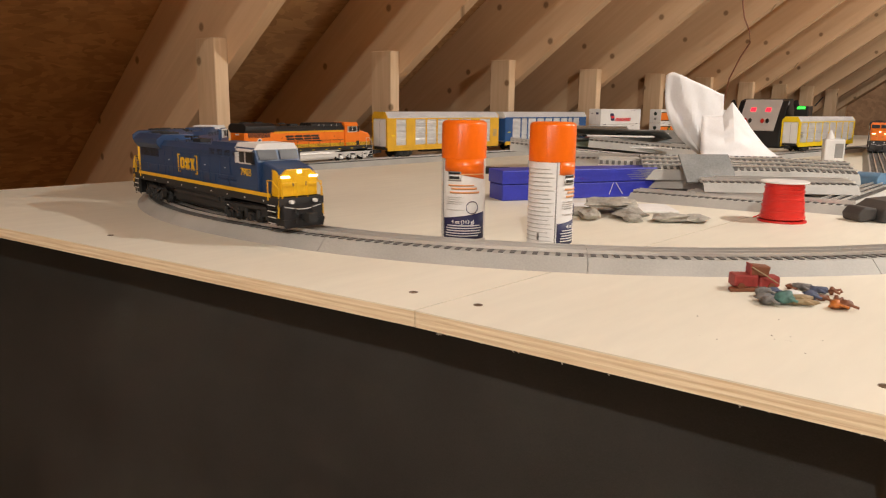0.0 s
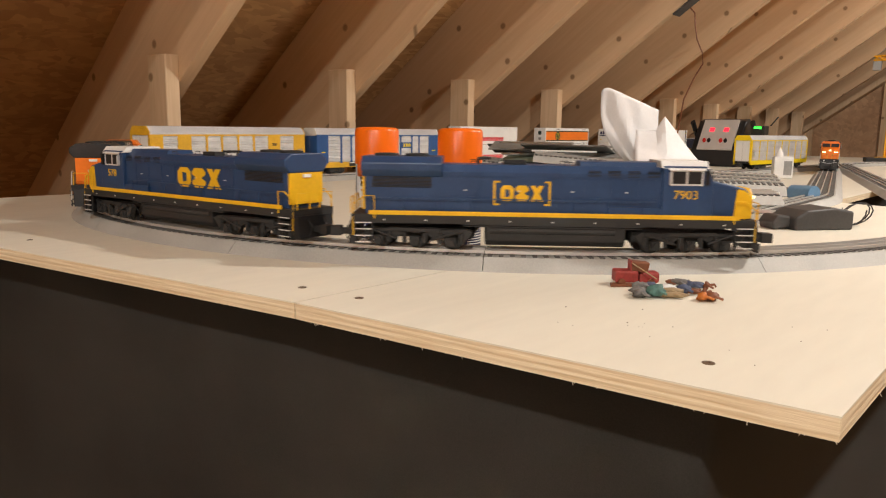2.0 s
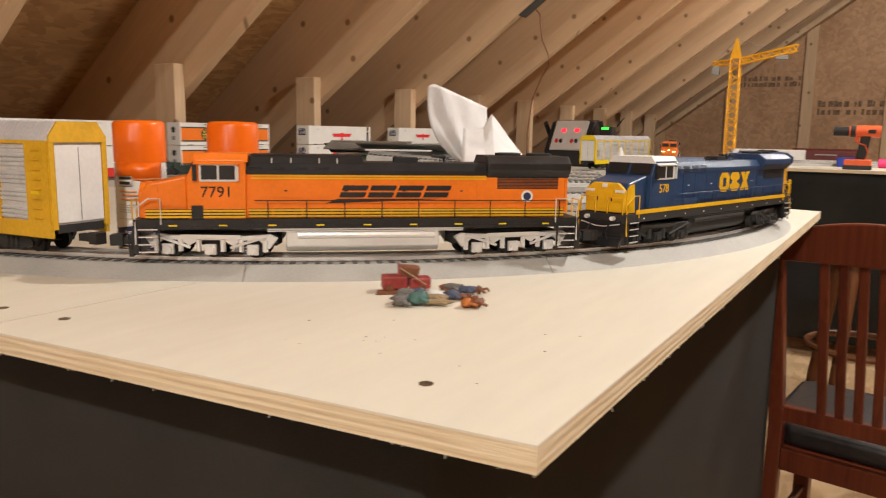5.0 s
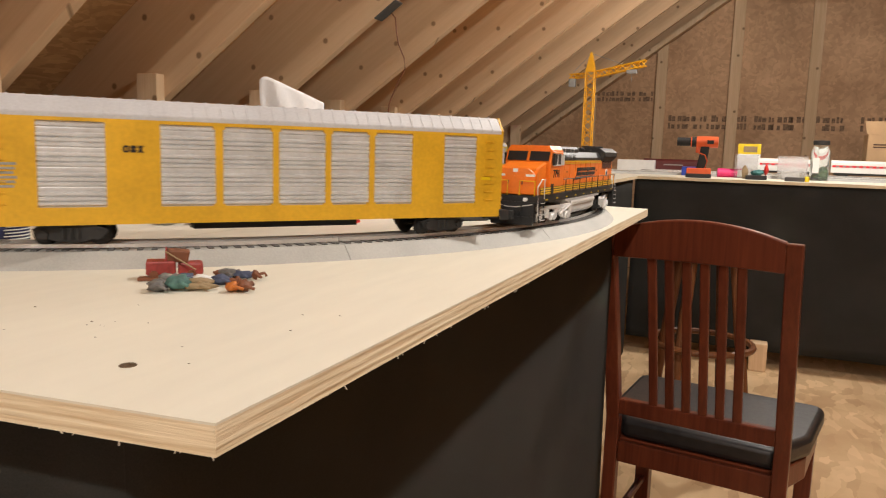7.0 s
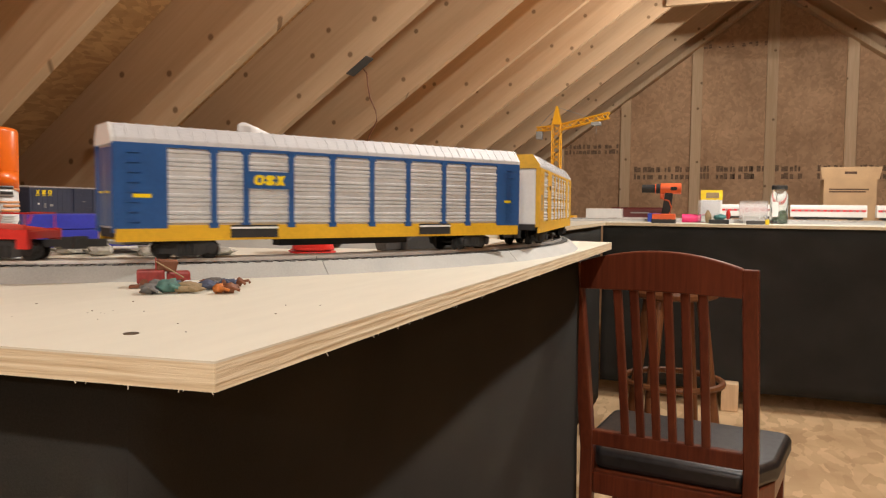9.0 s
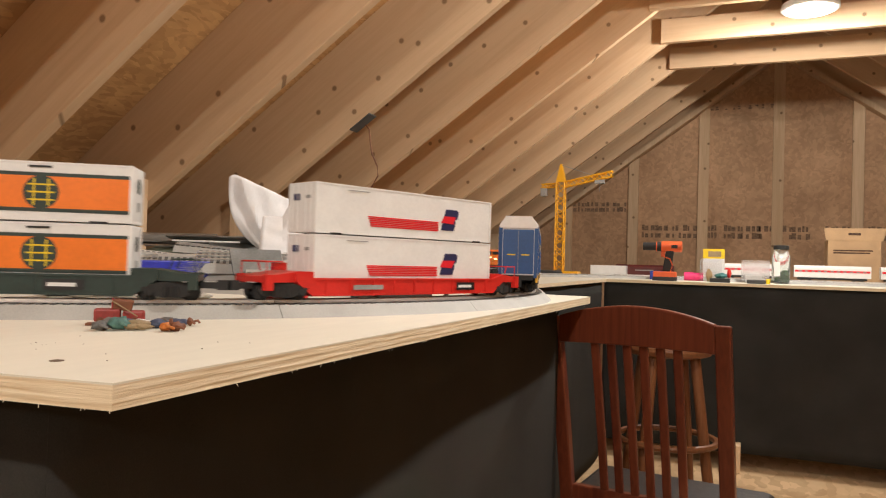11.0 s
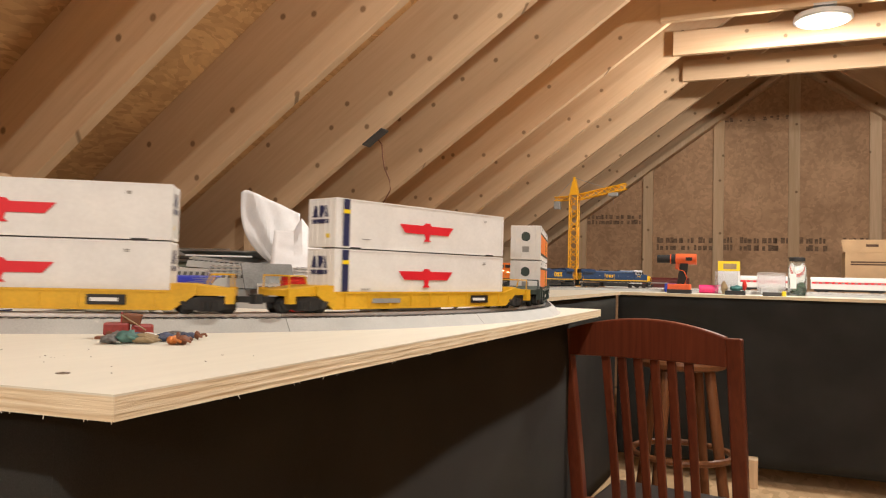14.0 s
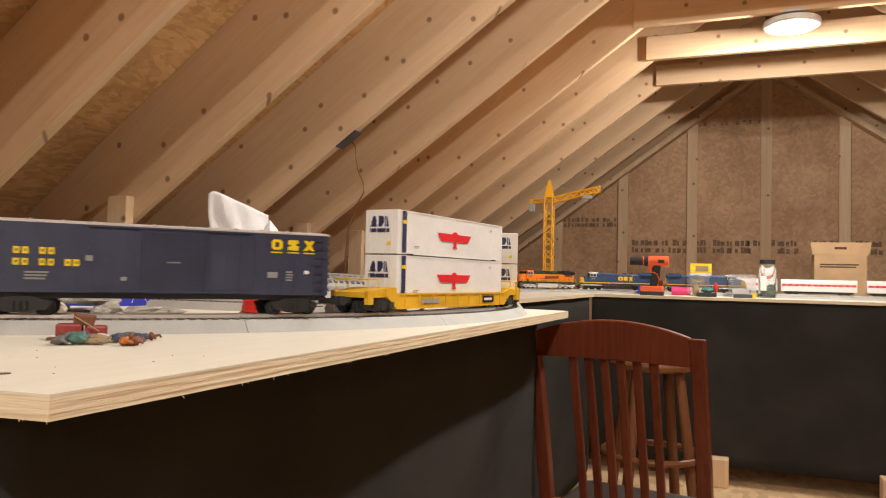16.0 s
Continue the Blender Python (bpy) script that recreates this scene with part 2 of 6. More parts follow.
MAHOG = wood("mahogany", (0.155, 0.040, 0.018), (0.085, 0.020, 0.010), 2, 12, knots=False, rough=0.28, rand=0.03)
LEATHER = mat("black_leather", (0.018, 0.016, 0.016), 0.38, vary=0.2, scale=60, fine=500, bump=0.3)
STOOLWOOD = wood("oak_stool", (0.20, 0.080, 0.032), (0.12, 0.045, 0.018), 2, 12, knots=False, rough=0.4, rand=0.03)
CARD = mat("cardboard", (0.50, 0.33, 0.18), 0.8, vary=0.08, scale=12)
BAG = mat("white_bag_film", (0.80, 0.80, 0.80), 0.45, vary=0.04, scale=20, bump=0.1)
GLASS = glass_mat("clear_glass")
MOSS = mat("green_scatter", (0.03, 0.10, 0.02), 0.9, vary=0.4, scale=120, bump=0.6)
SCREW = mat("screw_steel", (0.20, 0.15, 0.10), 0.45, 0.8, vary=0.3)
LENS = mat("warm_lens", (1.0, 0.85, 0.45), 0.3, vary=0.0, emit=3.0)
LAMPGLOW = mat("lamp_diffuser", (1.0, 0.93, 0.82), 0.4, vary=0.0, emit=14.0)
REDLED = mat("red_display", (1.0, 0.02, 0.04), 0.4, vary=0.0, emit=1.6)
GREENLED = mat("green_led", (0.05, 1.0, 0.08), 0.4, vary=0.0, emit=1.5)
TEAL = mat("teal_paint", (0.05, 0.19, 0.18), 0.7)
TAN = mat("tan_paint", (0.33, 0.24, 0.13), 0.7)
BROWN = mat("brown_paint", (0.20, 0.07, 0.03), 0.6)
PINK = mat("pink_plastic", (0.80, 0.03, 0.18), 0.4)
GREENPL = mat("grey_green_plastic", (0.16, 0.20, 0.15), 0.6)
STEEL = mat("tool_steel", (0.5, 0.5, 0.5), 0.3, 1.0)
FAINT = mat("faint_print", (0.62, 0.61, 0.59), 0.6, vary=0.08)
PALEOR = mat("pale_orange_print", (0.80, 0.38, 0.16), 0.5, vary=0.05)
TOYRED = mat("faded_toy_red", (0.33, 0.045, 0.038), 0.5, vary=0.2, scale=90)
TOYOR = mat("faded_toy_orange", (0.55, 0.17, 0.03), 0.6, vary=0.25, scale=120)
TIE = mat("moulded_tie_grey", (0.11, 0.107, 0.10), 0.6, vary=0.2)
TOYTEAL = mat("faded_teal", (0.085, 0.19, 0.165), 0.7, vary=0.25, scale=120)
TOYDENIM = mat("faded_denim", (0.07, 0.085, 0.14), 0.7, vary=0.25, scale=120)
TOYGREY = mat("toy_grey", (0.16, 0.15, 0.14), 0.6, vary=0.3, scale=120)
PLATE = mat("dull_track_underside", (0.20, 0.205, 0.195), 0.5, vary=0.25, scale=18)
STAMP = mat("faded_stamp_ink", (0.25, 0.16, 0.10), 0.9, vary=0.4, scale=50)
INKDK = mat("stamp_ink", (0.10, 0.055, 0.035), 0.9, vary=0.3, scale=60)


# ---- mesh helpers ----
def box(bm, x0, x1, y0, y1, z0, z1):
    if x0 > x1:
        x0, x1 = x1, x0
    if y0 > y1:
        y0, y1 = y1, y0
    if z0 > z1:
        z0, z1 = z1, z0
    v = [bm.verts.new(p) for p in ((x0, y0, z0), (x1, y0, z0), (x1, y1, z0), (x0, y1, z0), (x0, y0, z1), (x1, y0, z1), (x1, y1, z1), (x0, y1, z1))]
    for f in ((3, 2, 1, 0), (4, 5, 6, 7), (0, 1, 5, 4), (1, 2, 6, 5), (2, 3, 7, 6), (3, 0, 4, 7)):
        bm.faces.new([v[i] for i in f])
    return bm


def prism(bm, poly, a, b, axis="y"):
    """Extrudes a polygon along an axis: axis y takes (x, z) corners, z takes (x, y), x takes (y, z)."""
    def place(p, h):
        return {"y": (p[0], h, p[1]), "z": (p[0], p[1], h), "x": (h, p[0], p[1])}[axis]
    lo = [bm.verts.new(place(p, a)) for p in poly]
    hi = [bm.verts.new(place(p, b)) for p in poly]
    n = len(poly)
    bm.faces.new(lo)
    bm.faces.new(list(reversed(hi)))
    for i in range(n):
        j = (i + 1) % n
        bm.faces.new((lo[j], lo[i], hi[i], hi[j]))
    return bm


def lathe(bm, profile, n=24, cx=0, cy=0, cz=0):
    """Turns (radius, height) pairs round a vertical axis, with closed ends."""
    rings = []
    for r, z in profile:
        rings.append([bm.verts.new((cx + r * math.cos(2 * math.pi * i / n), cy + r * math.sin(2 * math.pi * i / n), cz + z)) for i in range(n)])
    for a, b in zip(rings, rings[1:]):
        for i in range(n):
            j = (i + 1) % n
            bm.faces.new((a[i], a[j], b[j], b[i]))
    bm.faces.new(list(reversed(rings[0])))
    bm.faces.new(rings[-1])
    return bm


def tube(bm, pts, r, n=6):
    """A round rod along a run of points."""
    pts = [Vector(p) for p in pts]
    rings = []
    for i, p in enumerate(pts):
        d = (pts[min(i + 1, len(pts) - 1)] - pts[max(i - 1, 0)]).normalized()
        q = d.to_track_quat("Z", "Y")
        rings.append([bm.verts.new(p + q @ Vector((r * math.cos(2 * math.pi * k / n), r * math.sin(2 * math.pi * k / n), 0))) for k in range(n)])
    for a, b in zip(rings, rings[1:]):
        for k in range(n):
            j = (k + 1) % n
            bm.faces.new((a[k], a[j], b[j], b[k]))
    bm.faces.new(list(reversed(rings[0])))
    bm.faces.new(rings[-1])
    return bm


def blob(bm, c, r, seed=0, rough=0.15, sub=2):
    """An uneven rounded lump."""
    ret = bmesh.ops.create_icosphere(bm, subdivisions=sub, radius=1.0)
    for v in ret["verts"]:
        k = 1 + rough * noise.noise(v.co * 1.7 + Vector((seed * 3.1, seed, 0)))
        v.co = Vector((c[0] + v.co.x * r[0] * k, c[1] + v.co.y * r[1] * k, c[2] + v.co.z * r[2] * k))
    return bm


def smooth(ob, on=True):
    for p in ob.data.polygons:
        p.use_smooth = on
    ob.data.set_sharp_from_angle(angle=0.7)
    return ob


def bevel(ob, w, seg=2):
    m = ob.modifiers.new("bevel", "BEVEL")
    m.width, m.segments, m.limit_method = w, seg, "ANGLE"
    return ob


def B():
    return bmesh.new()


def part(name, bm, material, parent=None, label="", m=None):
    """Links a bmesh as one mesh object under a thing or a part."""
    bmesh.ops.recalc_face_normals(bm, faces=bm.faces[:])
    me = bpy.data.meshes.new(name)
    bm.to_mesh(me)
    bm.free()
    me.materials.append(material)
    ob = new(name, me)
    if parent is not None:
        ob.parent = parent
    if m is not None:
        ob.matrix_basis = m
    if label:
        ob["label"] = label
    return ob


def thing(name, m, label, category, group="", kind=""):
    ob = new(name)
    ob.empty_display_size = 0.05
    ob.matrix_basis = m
    return tagged(ob, label, category, group, kind)


def lettering(text, size, material, parent, m, name="lettering", bold=0.0, squash=1.0):
    """Raised flat letters in the built-in font."""
    cu = bpy.data.curves.new(name, "FONT")
    cu.body, cu.size, cu.extrude, cu.offset = text, size, 0.0003, bold
    cu.align_x, cu.align_y = "CENTER", "CENTER"
    tmp = bpy.data.objects.new(name, cu)
    me = bpy.data.meshes.new_from_object(tmp)
    bpy.data.objects.remove(tmp)
    me.materials.append(material)
    ob = new(name, me)
    ob.parent = parent
    ob.matrix_basis = m @ Matrix.Diagonal((squash, 1, 1, 1))
    return ob


SIDE = pose(0, 0, 0, 90, 0, 0)

# ---- the attic ----
FLOOR_Z, TOP = 0.06, 1.0
GABLE_Y, NEAR_Y = 7.46, -4.2
SLOPE, LOW_X, LOW_Z = 0.72, -1.30, 1.362
RAFT_H = 0.335 / math.cos(math.atan(SLOPE))
PITCH = math.degrees(math.atan(SLOPE))
RIDGE_LOW = LOW_Z + SLOPE * (RIDGE_X - LOW_X)
SPACING, POST_Y = 0.6096, 1.345


def low_z(x):
    return LOW_Z + SLOPE * (x - LOW_X)


def structure(name, bm, material, label, category, m=None):
    ob = part(name, bm, material, None, "", m)
    return tagged(ob, label, category, kind="structure")


structure("floor", box(B(), -2.9, 4.6, NEAR_Y, GABLE_Y, FLOOR_Z - 0.03, FLOOR_Z), FLOOR, "pale strand board attic subfloor, bare and dusty", "floor")

# roof boards: two slopes, each a slab above the rafters
for side, nm in ((-1, "roof_deck_west"), (1, "roof_deck_east")):
    xa, xb = (-2.75, RIDGE_X) if side < 0 else (RIDGE_X, 2 * RIDGE_X + 2.75)
    za, zb = low_z(-2.75) + RAFT_H, RIDGE_LOW + RAFT_H
    poly = [(xa, za), (xb, zb), (xb, zb + 0.02), (xa, za + 0.02)] if side < 0 else [(xa, zb), (xb, za), (xb, za + 0.02), (xa, zb + 0.02)]
    structure(nm, prism(B(), poly, NEAR_Y, GABLE_Y + 0.02, "y"), DECK, "brown strand board roof sheathing between the rafters", "ceiling")
structure("wall_south", prism(B(), [(-2.9, FLOOR_Z), (4.6, FLOOR_Z), (4.6, 1.2), (RIDGE_X, 3.4), (-2.9, 1.2)], NEAR_Y - 0.02, NEAR_Y, "y"), GABLE, "strand board end wall of the attic", "wall")
structure("wall_north", prism(B(), [(-2.9, FLOOR_Z), (4.6, FLOOR_Z), (4.6, 1.2), (RIDGE_X, 3.4), (-2.9, 1.2)], GABLE_Y + 0.04, GABLE_Y + 0.06, "y"), GABLE,
          "brown strand board gable wall with printed stamps", "wall")
structure("wall_west", box(B(), -2.80, -2.78, NEAR_Y, GABLE_Y, FLOOR_Z, 0.9), DECK, "strand board kneewall at the eaves", "wall")
structure("wall_east", box(B(), 4.5, 4.52, NEAR_Y, GABLE_Y, FLOOR_Z, 0.9), DECK, "strand board kneewall at the eaves", "wall")


# rafters, built flat along x and laid into the slope
def rafter_mesh(length, h):
    ob = part("rafter", box(B(), 0, length, -0.019, 0.019, 0, h), PINE)
    return bevel(ob, 0.002, 1)


cosp = math.cos(radians(PITCH))
start_x = -2.45
proto = rafter_mesh((RIDGE_X - start_x) / cosp, 0.335)
tagged(proto, "knotty pine roof rafter, sawn and unpainted", "rafter", "roof rafters", "structure")
first = True
for k in range(-9, 11):
    y = POST_Y + 0.038 + k * SPACING
    for side in (-1, 1):
        m = pose(start_x, y, low_z(start_x), 0, -PITCH, 0) if side < 0 else pose(2 * RIDGE_X - start_x, y, low_z(start_x), 0, -PITCH, 180)
        if first:
            proto.matrix_basis, first = m, False
        else:
            copy_thing(proto, m)

# studs of the low wall under the rafters
stud = bevel(part("wall_stud", box(B(), -0.089, 0, -0.019, 0.019, FLOOR_Z, 1.33), STUD), 0.002, 1)
tagged(stud, "short pine stud nailed to the side of a rafter", "stud", "low wall studs", "structure")
stud.matrix_basis = pose(-1.435, POST_Y - 9 * SPACING, 0)
for k in range(-8, 10):
    copy_thing(stud, pose(-1.435 - 0.004 * (k % 3), POST_Y + k * SPACING, 0.004 * ((k * 7) % 3)))

# gable studs
for i in range(-4, 6):
    x = RIDGE_X + i * SPACING
    zt = min(low_z(x), low_z(2 * RIDGE_X - x)) + 0.05
    if zt < 0.5:
        continue
    ob = bevel(part("gable_stud", box(B(), -0.0445, 0.0445, -0.038, 0, FLOOR_Z, zt), STUD, None, "", pose(x, GABLE_Y + 0.038, 0)), 0.002, 1)
    tagged(ob, "pine stud on the strand board gable wall", "stud", "gable studs", "structure")
for side in (-1, 1):
    x0, x1 = (-2.45, RIDGE_X) if side < 0 else (2 * RIDGE_X + 2.45, RIDGE_X)
    ob = part("gable_plate", prism(B(), [(x0, low_z(-2.45)), (x1, RIDGE_LOW), (x1, RIDGE_LOW + 0.05), (x0, low_z(-2.45) + 0.05)], GABLE_Y - 0.09, GABLE_Y + 0.036, "y"), STUD)
    tagged(ob, "sloping pine top plate of the gable wall", "plate", kind="structure")

# collar ties
tie_z = 2.40
tx = LOW_X + (tie_z - LOW_Z) / SLOPE
tie = bevel(part("collar_tie", box(B(), tx - 0.03 - RIDGE_X, RIDGE_X - tx + 0.03, -0.019, 0.019, 0, 0.14), PINE), 0.002, 1)
tagged(tie, "pine collar tie between opposite rafters", "beam", "collar ties", "structure")
tie.matrix_basis = pose(RIDGE_X, POST_Y + 5 * SPACING, tie_z)
for k in (-7, -6, -5, -4, -3, -2, -1, 0, 1, 2, 3, 4, 6, 7):
    copy_thing(tie, pose(RIDGE_X, POST_Y + k * SPACING, tie_z))

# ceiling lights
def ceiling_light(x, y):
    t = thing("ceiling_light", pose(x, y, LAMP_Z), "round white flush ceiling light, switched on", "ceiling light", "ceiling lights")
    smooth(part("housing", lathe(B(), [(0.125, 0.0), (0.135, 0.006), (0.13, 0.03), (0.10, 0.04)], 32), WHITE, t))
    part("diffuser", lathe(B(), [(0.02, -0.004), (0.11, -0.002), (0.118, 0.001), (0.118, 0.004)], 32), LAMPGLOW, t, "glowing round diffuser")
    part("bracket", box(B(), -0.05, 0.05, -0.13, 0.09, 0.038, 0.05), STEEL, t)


# the unseen added lamps get the same fixture, at an assumed spacing
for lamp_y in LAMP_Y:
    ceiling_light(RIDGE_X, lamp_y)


# ---- layout tables ----
def sheet(name, poly, label, th=0.0150):
    """A plywood sheet: face skin and layered core as parts."""
    t = thing(name, pose(0, 0, TOP), label, "plywood sheet", "table sheets")
    part("core", prism(B(), poly, -th, -0.0012, "z"), PLYEDGE, t, "layered raw plywood edge")
    part("face", prism(B(), poly, -0.0012, 0, "z"), PLYTOP, t, "pale sanded face veneer")
    return t


SEAM = -0.168
sheet("plywood_sheet", [(-1.335, 0.572), (SEAM - 0.001, 0.744), (SEAM - 0.001, 2.20), (-1.43, 2.20), (-1.43, 1.28), (-1.335, 1.20)], "pale plywood table sheet with a raw edge")
sheet("plywood_sheet", [(SEAM + 0.001, 0.744), (0.26, 0.785), (0.26, 2.15), (-0.08, 2.20), (SEAM + 0.001, 2.20)], "pale plywood corner sheet with layered raw edges")
sheet("plywood_sheet", [(-1.43, 2.202), (-0.09, 2.202), (-0.09, 4.498), (-1.43, 4.498)], "pale plywood table sheet along the eaves")
sheet("plywood_sheet", [(-1.43, 4.50), (1.20, 4.50), (1.20, 6.0), (-1.43, 6.0)], "pale plywood table sheet along the gable")
sheet("plywood_sheet", [(1.202, 4.50), (3.6, 4.50), (3.6, 6.0), (1.202, 6.0)], "pale plywood table sheet along the gable")


def skirt(owner, pts, top=TOP - 0.0150, bottom=FLOOR_Z + 0.01, wave=0.004):
    """A hanging cloth along a run of corners, with slack folds."""
    bm = B()
    run = []
    for (ax, ay), (bx, by) in zip(pts, pts[1:]):
        n = max(2, int(math.hypot(bx - ax, by - ay) / 0.03))
        run += [(ax + (bx - ax) * i / n, ay + (by - ay) * i / n, by - ay, ax - bx) for i in range(n + (1 if (bx, by) == pts[-1] else 0))]
    rows = 14
    grid = []
    for i, (x, y, nx, ny) in enumerate(run):
        l = math.hypot(nx, ny)
        col = []
        for r in range(rows + 1):
            f = r / rows
            w = wave * (0.25 + f) * (math.sin(i * 0.33 + 0.8 * math.sin(i * 0.11)) + 1.5 * noise.noise(Vector((i * 0.09, f * 2.2, 0.3))))
            col.append(bm.verts.new((x + nx / l * w, y + ny / l * w, top + (bottom - top) * f)))
        grid.append(col)
    for a, b in zip(grid, grid[1:]):
        for r in range(rows):
            bm.faces.new((a[r], b[r], b[r + 1], a[r + 1]))
    ob = part("cloth_panel", bm, CLOTH, owner)
    smooth(ob)
    s = ob.modifiers.new("thick", "SOLIDIFY")
    s.thickness = 0.0015


near_skirt = thing("table_skirt", pose(0, 0, 0), "black cloth skirt hanging from the plywood table edge", "table skirt", "table skirts")
skirt(near_skirt, [(-1.33, 0.612), (SEAM, 0.786), (0.171, 0.822)])
skirt(near_skirt, [(0.171, 0.822), (0.196, 2.12)])
skirt(near_skirt, [(0.196, 2.12), (-0.105, 2.165), (-0.105, 4.44)])
far_skirt = thing("table_skirt", pose(0, 0, 0), "black cloth skirt of the table along the gable", "table skirt", "table skirts")
skirt(far_skirt, [(-0.105, 4.525), (1.30, 4.525)], bottom=FLOOR_Z + 0.085)
skirt(far_skirt, [(1.30, 4.527), (3.6, 4.527)], bottom=FLOOR_Z + 0.085)


def leg_block(x, y, w=0.07):
    ob = bevel(part("timber_block", box(B(), -w, w, -0.045, 0.045, 0, 0.14), STUD, None, "", pose(x, y, FLOOR_Z)), 0.003, 1)
    tagged(ob, "offcut of pine timber on the attic floor", "timber", "timber blocks")


leg_block(0.555, 4.48, 0.041)
leg_block(1.32, 4.42)

# screws
for x, y, r in ((-0.212, 0.787, 0.0042), (-0.14, 0.795, 0.0042), (0.169, 0.828, 0.0044), (-0.70, 0.72, 0.004)):
    ob = part("table_screw", lathe(B(), [(r * 0.5, -0.004), (r, -0.0005), (r, 0.0004), (r * 0.35, 0.0006), (r * 0.3, 0.0001)], 14), SCREW, None, "", pose(x, y, TOP))
    tagged(ob, "countersunk steel screw head in the plywood", "screw", "table screws")

# ---- railway track ----
RAIL_Z = 0.0190
CURVE_R = 0.70


class Line:
    """A run of straights and arcs, each ('s', length) or ('a', radius, degrees; positive to the left)."""

    def __init__(self, x, y, heading, pieces):
        self.p = []
        s, h = 0.0, radians(heading)
        for kind, *v in pieces:
            length = v[0] if kind == "s" else abs(v[0] * radians(v[1]))
            n = max(1, round(length / 0.01))
            dh = 0 if kind == "s" else radians(v[1]) / n
            st = length / n
            for _ in range(n):
                self.p.append((s, x, y, h))
                x, y = x + st * math.cos(h + dh / 2), y + st * math.sin(h + dh / 2)
                h, s = h + dh, s + st
        self.p.append((s, x, y, h))
        self.length = s
        self.step = s / (len(self.p) - 1)

    def at(self, s):
        if s <= 0 or s >= self.length:
            s0, x, y, h = self.p[0] if s <= 0 else self.p[-1]
            return x + (s - s0) * math.cos(h), y + (s - s0) * math.sin(h), h
        i = min(int(s / self.step), len(self.p) - 2)
        while self.p[i + 1][0] < s:
            i += 1
        while self.p[i][0] > s:
            i -= 1
        a, b = self.p[i], self.p[i + 1]
        f = (s - a[0]) / (b[0] - a[0])
        return a[1] + (b[1] - a[1]) * f, a[2] + (b[2] - a[2]) * f, a[3] + (b[3] - a[3]) * f


MAIN = Line(-1.332, 6.4, -90, [("s", 4.869), ("a", 0.665, 90), ("s", 0.031), ("a", 0.84, 107), ("s", 2.243), ("a", CURVE_R, -107), ("s", 3.0)])
INNER = Line(-0.10, 1.70, 91, [("s", 0.42), ("a", 0.62, 12), ("s", 1.7)])
SIDING = Line(-0.665, 2.80, 84, [("s", 1.2)])

PROFILE = [(-0.0475, 0.0), (-0.0325, 0.014), (0.0325, 0.014), (0.0475, 0.0)]


def sweep(bm, line, s0, s1, profile, n):
    rows = []
    for i in range(n + 1):
        x, y, h = line.at(s0 + (s1 - s0) * i / n)
        nx, ny = -math.sin(h), math.cos(h)
        rows.append([bm.verts.new((x + nx * o, y + ny * o, TOP + z)) for o, z in profile])
    k = len(profile)
    for a, b in zip(rows, rows[1:]):
        for j in range(k):
            bm.faces.new((a[j], a[(j + 1) % k], b[(j + 1) % k], b[j]))
    bm.faces.new(rows[0])
    bm.faces.new(list(reversed(rows[-1])))
    return bm


def lay_track(line, s0, s1, piece=0.299):
    n = max(1, round((s1 - s0) / piece))
    for i in range(n):
        a, b = s0 + (s1 - s0) * i / n + 0.0004, s0 + (s1 - s0) * (i + 1) / n - 0.0004
        t = thing("track_section", pose(0, 0, 0), "grey plastic roadbed track section with three metal rails", "model track", "laid track")
        part("roadbed", sweep(B(), line, a, b, PROFILE, 8), GREY, t)
        for o in (-0.0165, 0.0, 0.0165):
            part("rail", sweep(B(), line, a, b, [(o - 0.0012, 0.0155), (o - 0.0012, RAIL_Z), (o + 0.0012, RAIL_Z), (o + 0.0012, 0.0155)], 8), RAIL, t)
        bm = B()
        q = int((b - a) / 0.0118)
        for j in range(q):
            x, y, h = line.at(a + (b - a) * (j + 0.5) / q)
            c, d = math.cos(h), math.sin(h)
            lo = len(bm.verts)
            box(bm, -0.0026, 0.0026, -0.0285, 0.0285, 0.0128, 0.0152)
            bm.verts.ensure_lookup_table()
            for v in bm.verts[lo:]:
                v.co = (x + v.co.x * c - v.co.y * d, y + v.co.x * d + v.co.y * c, v.co.z + TOP)
        tagged(part("tie_strip", bm, TIE, t, "strip of dark moulded ties"), kind="stuff")


lay_track(MAIN, 0.4, 13.4)
lay_track(INNER, 0.0, INNER.length)
lay_track(SIDING, 0.0, SIDING.length)


# ---- rolling stock: local x ahead, z up from the rail ----
def wheels(truck, xs, r=0.0095):
    for x in xs:
        bm = lathe(B(), [(r * 0.5, -0.0200), (r, -0.0195), (r, -0.0150), (r + 0.0015, -0.0150), (r + 0.0015, -0.0130), (0.002, -0.0125),
                         (0.002, 0.0125), (r + 0.0015, 0.0130), (r + 0.0015, 0.0150), (r, 0.0150), (r, 0.0195), (r * 0.5, 0.0200)], 14)
        for v in bm.verts:
            v.co = (v.co.x, v.co.z, v.co.y)
        part("wheelset", bm, BLACKM, truck, "", pose(x, 0, r))


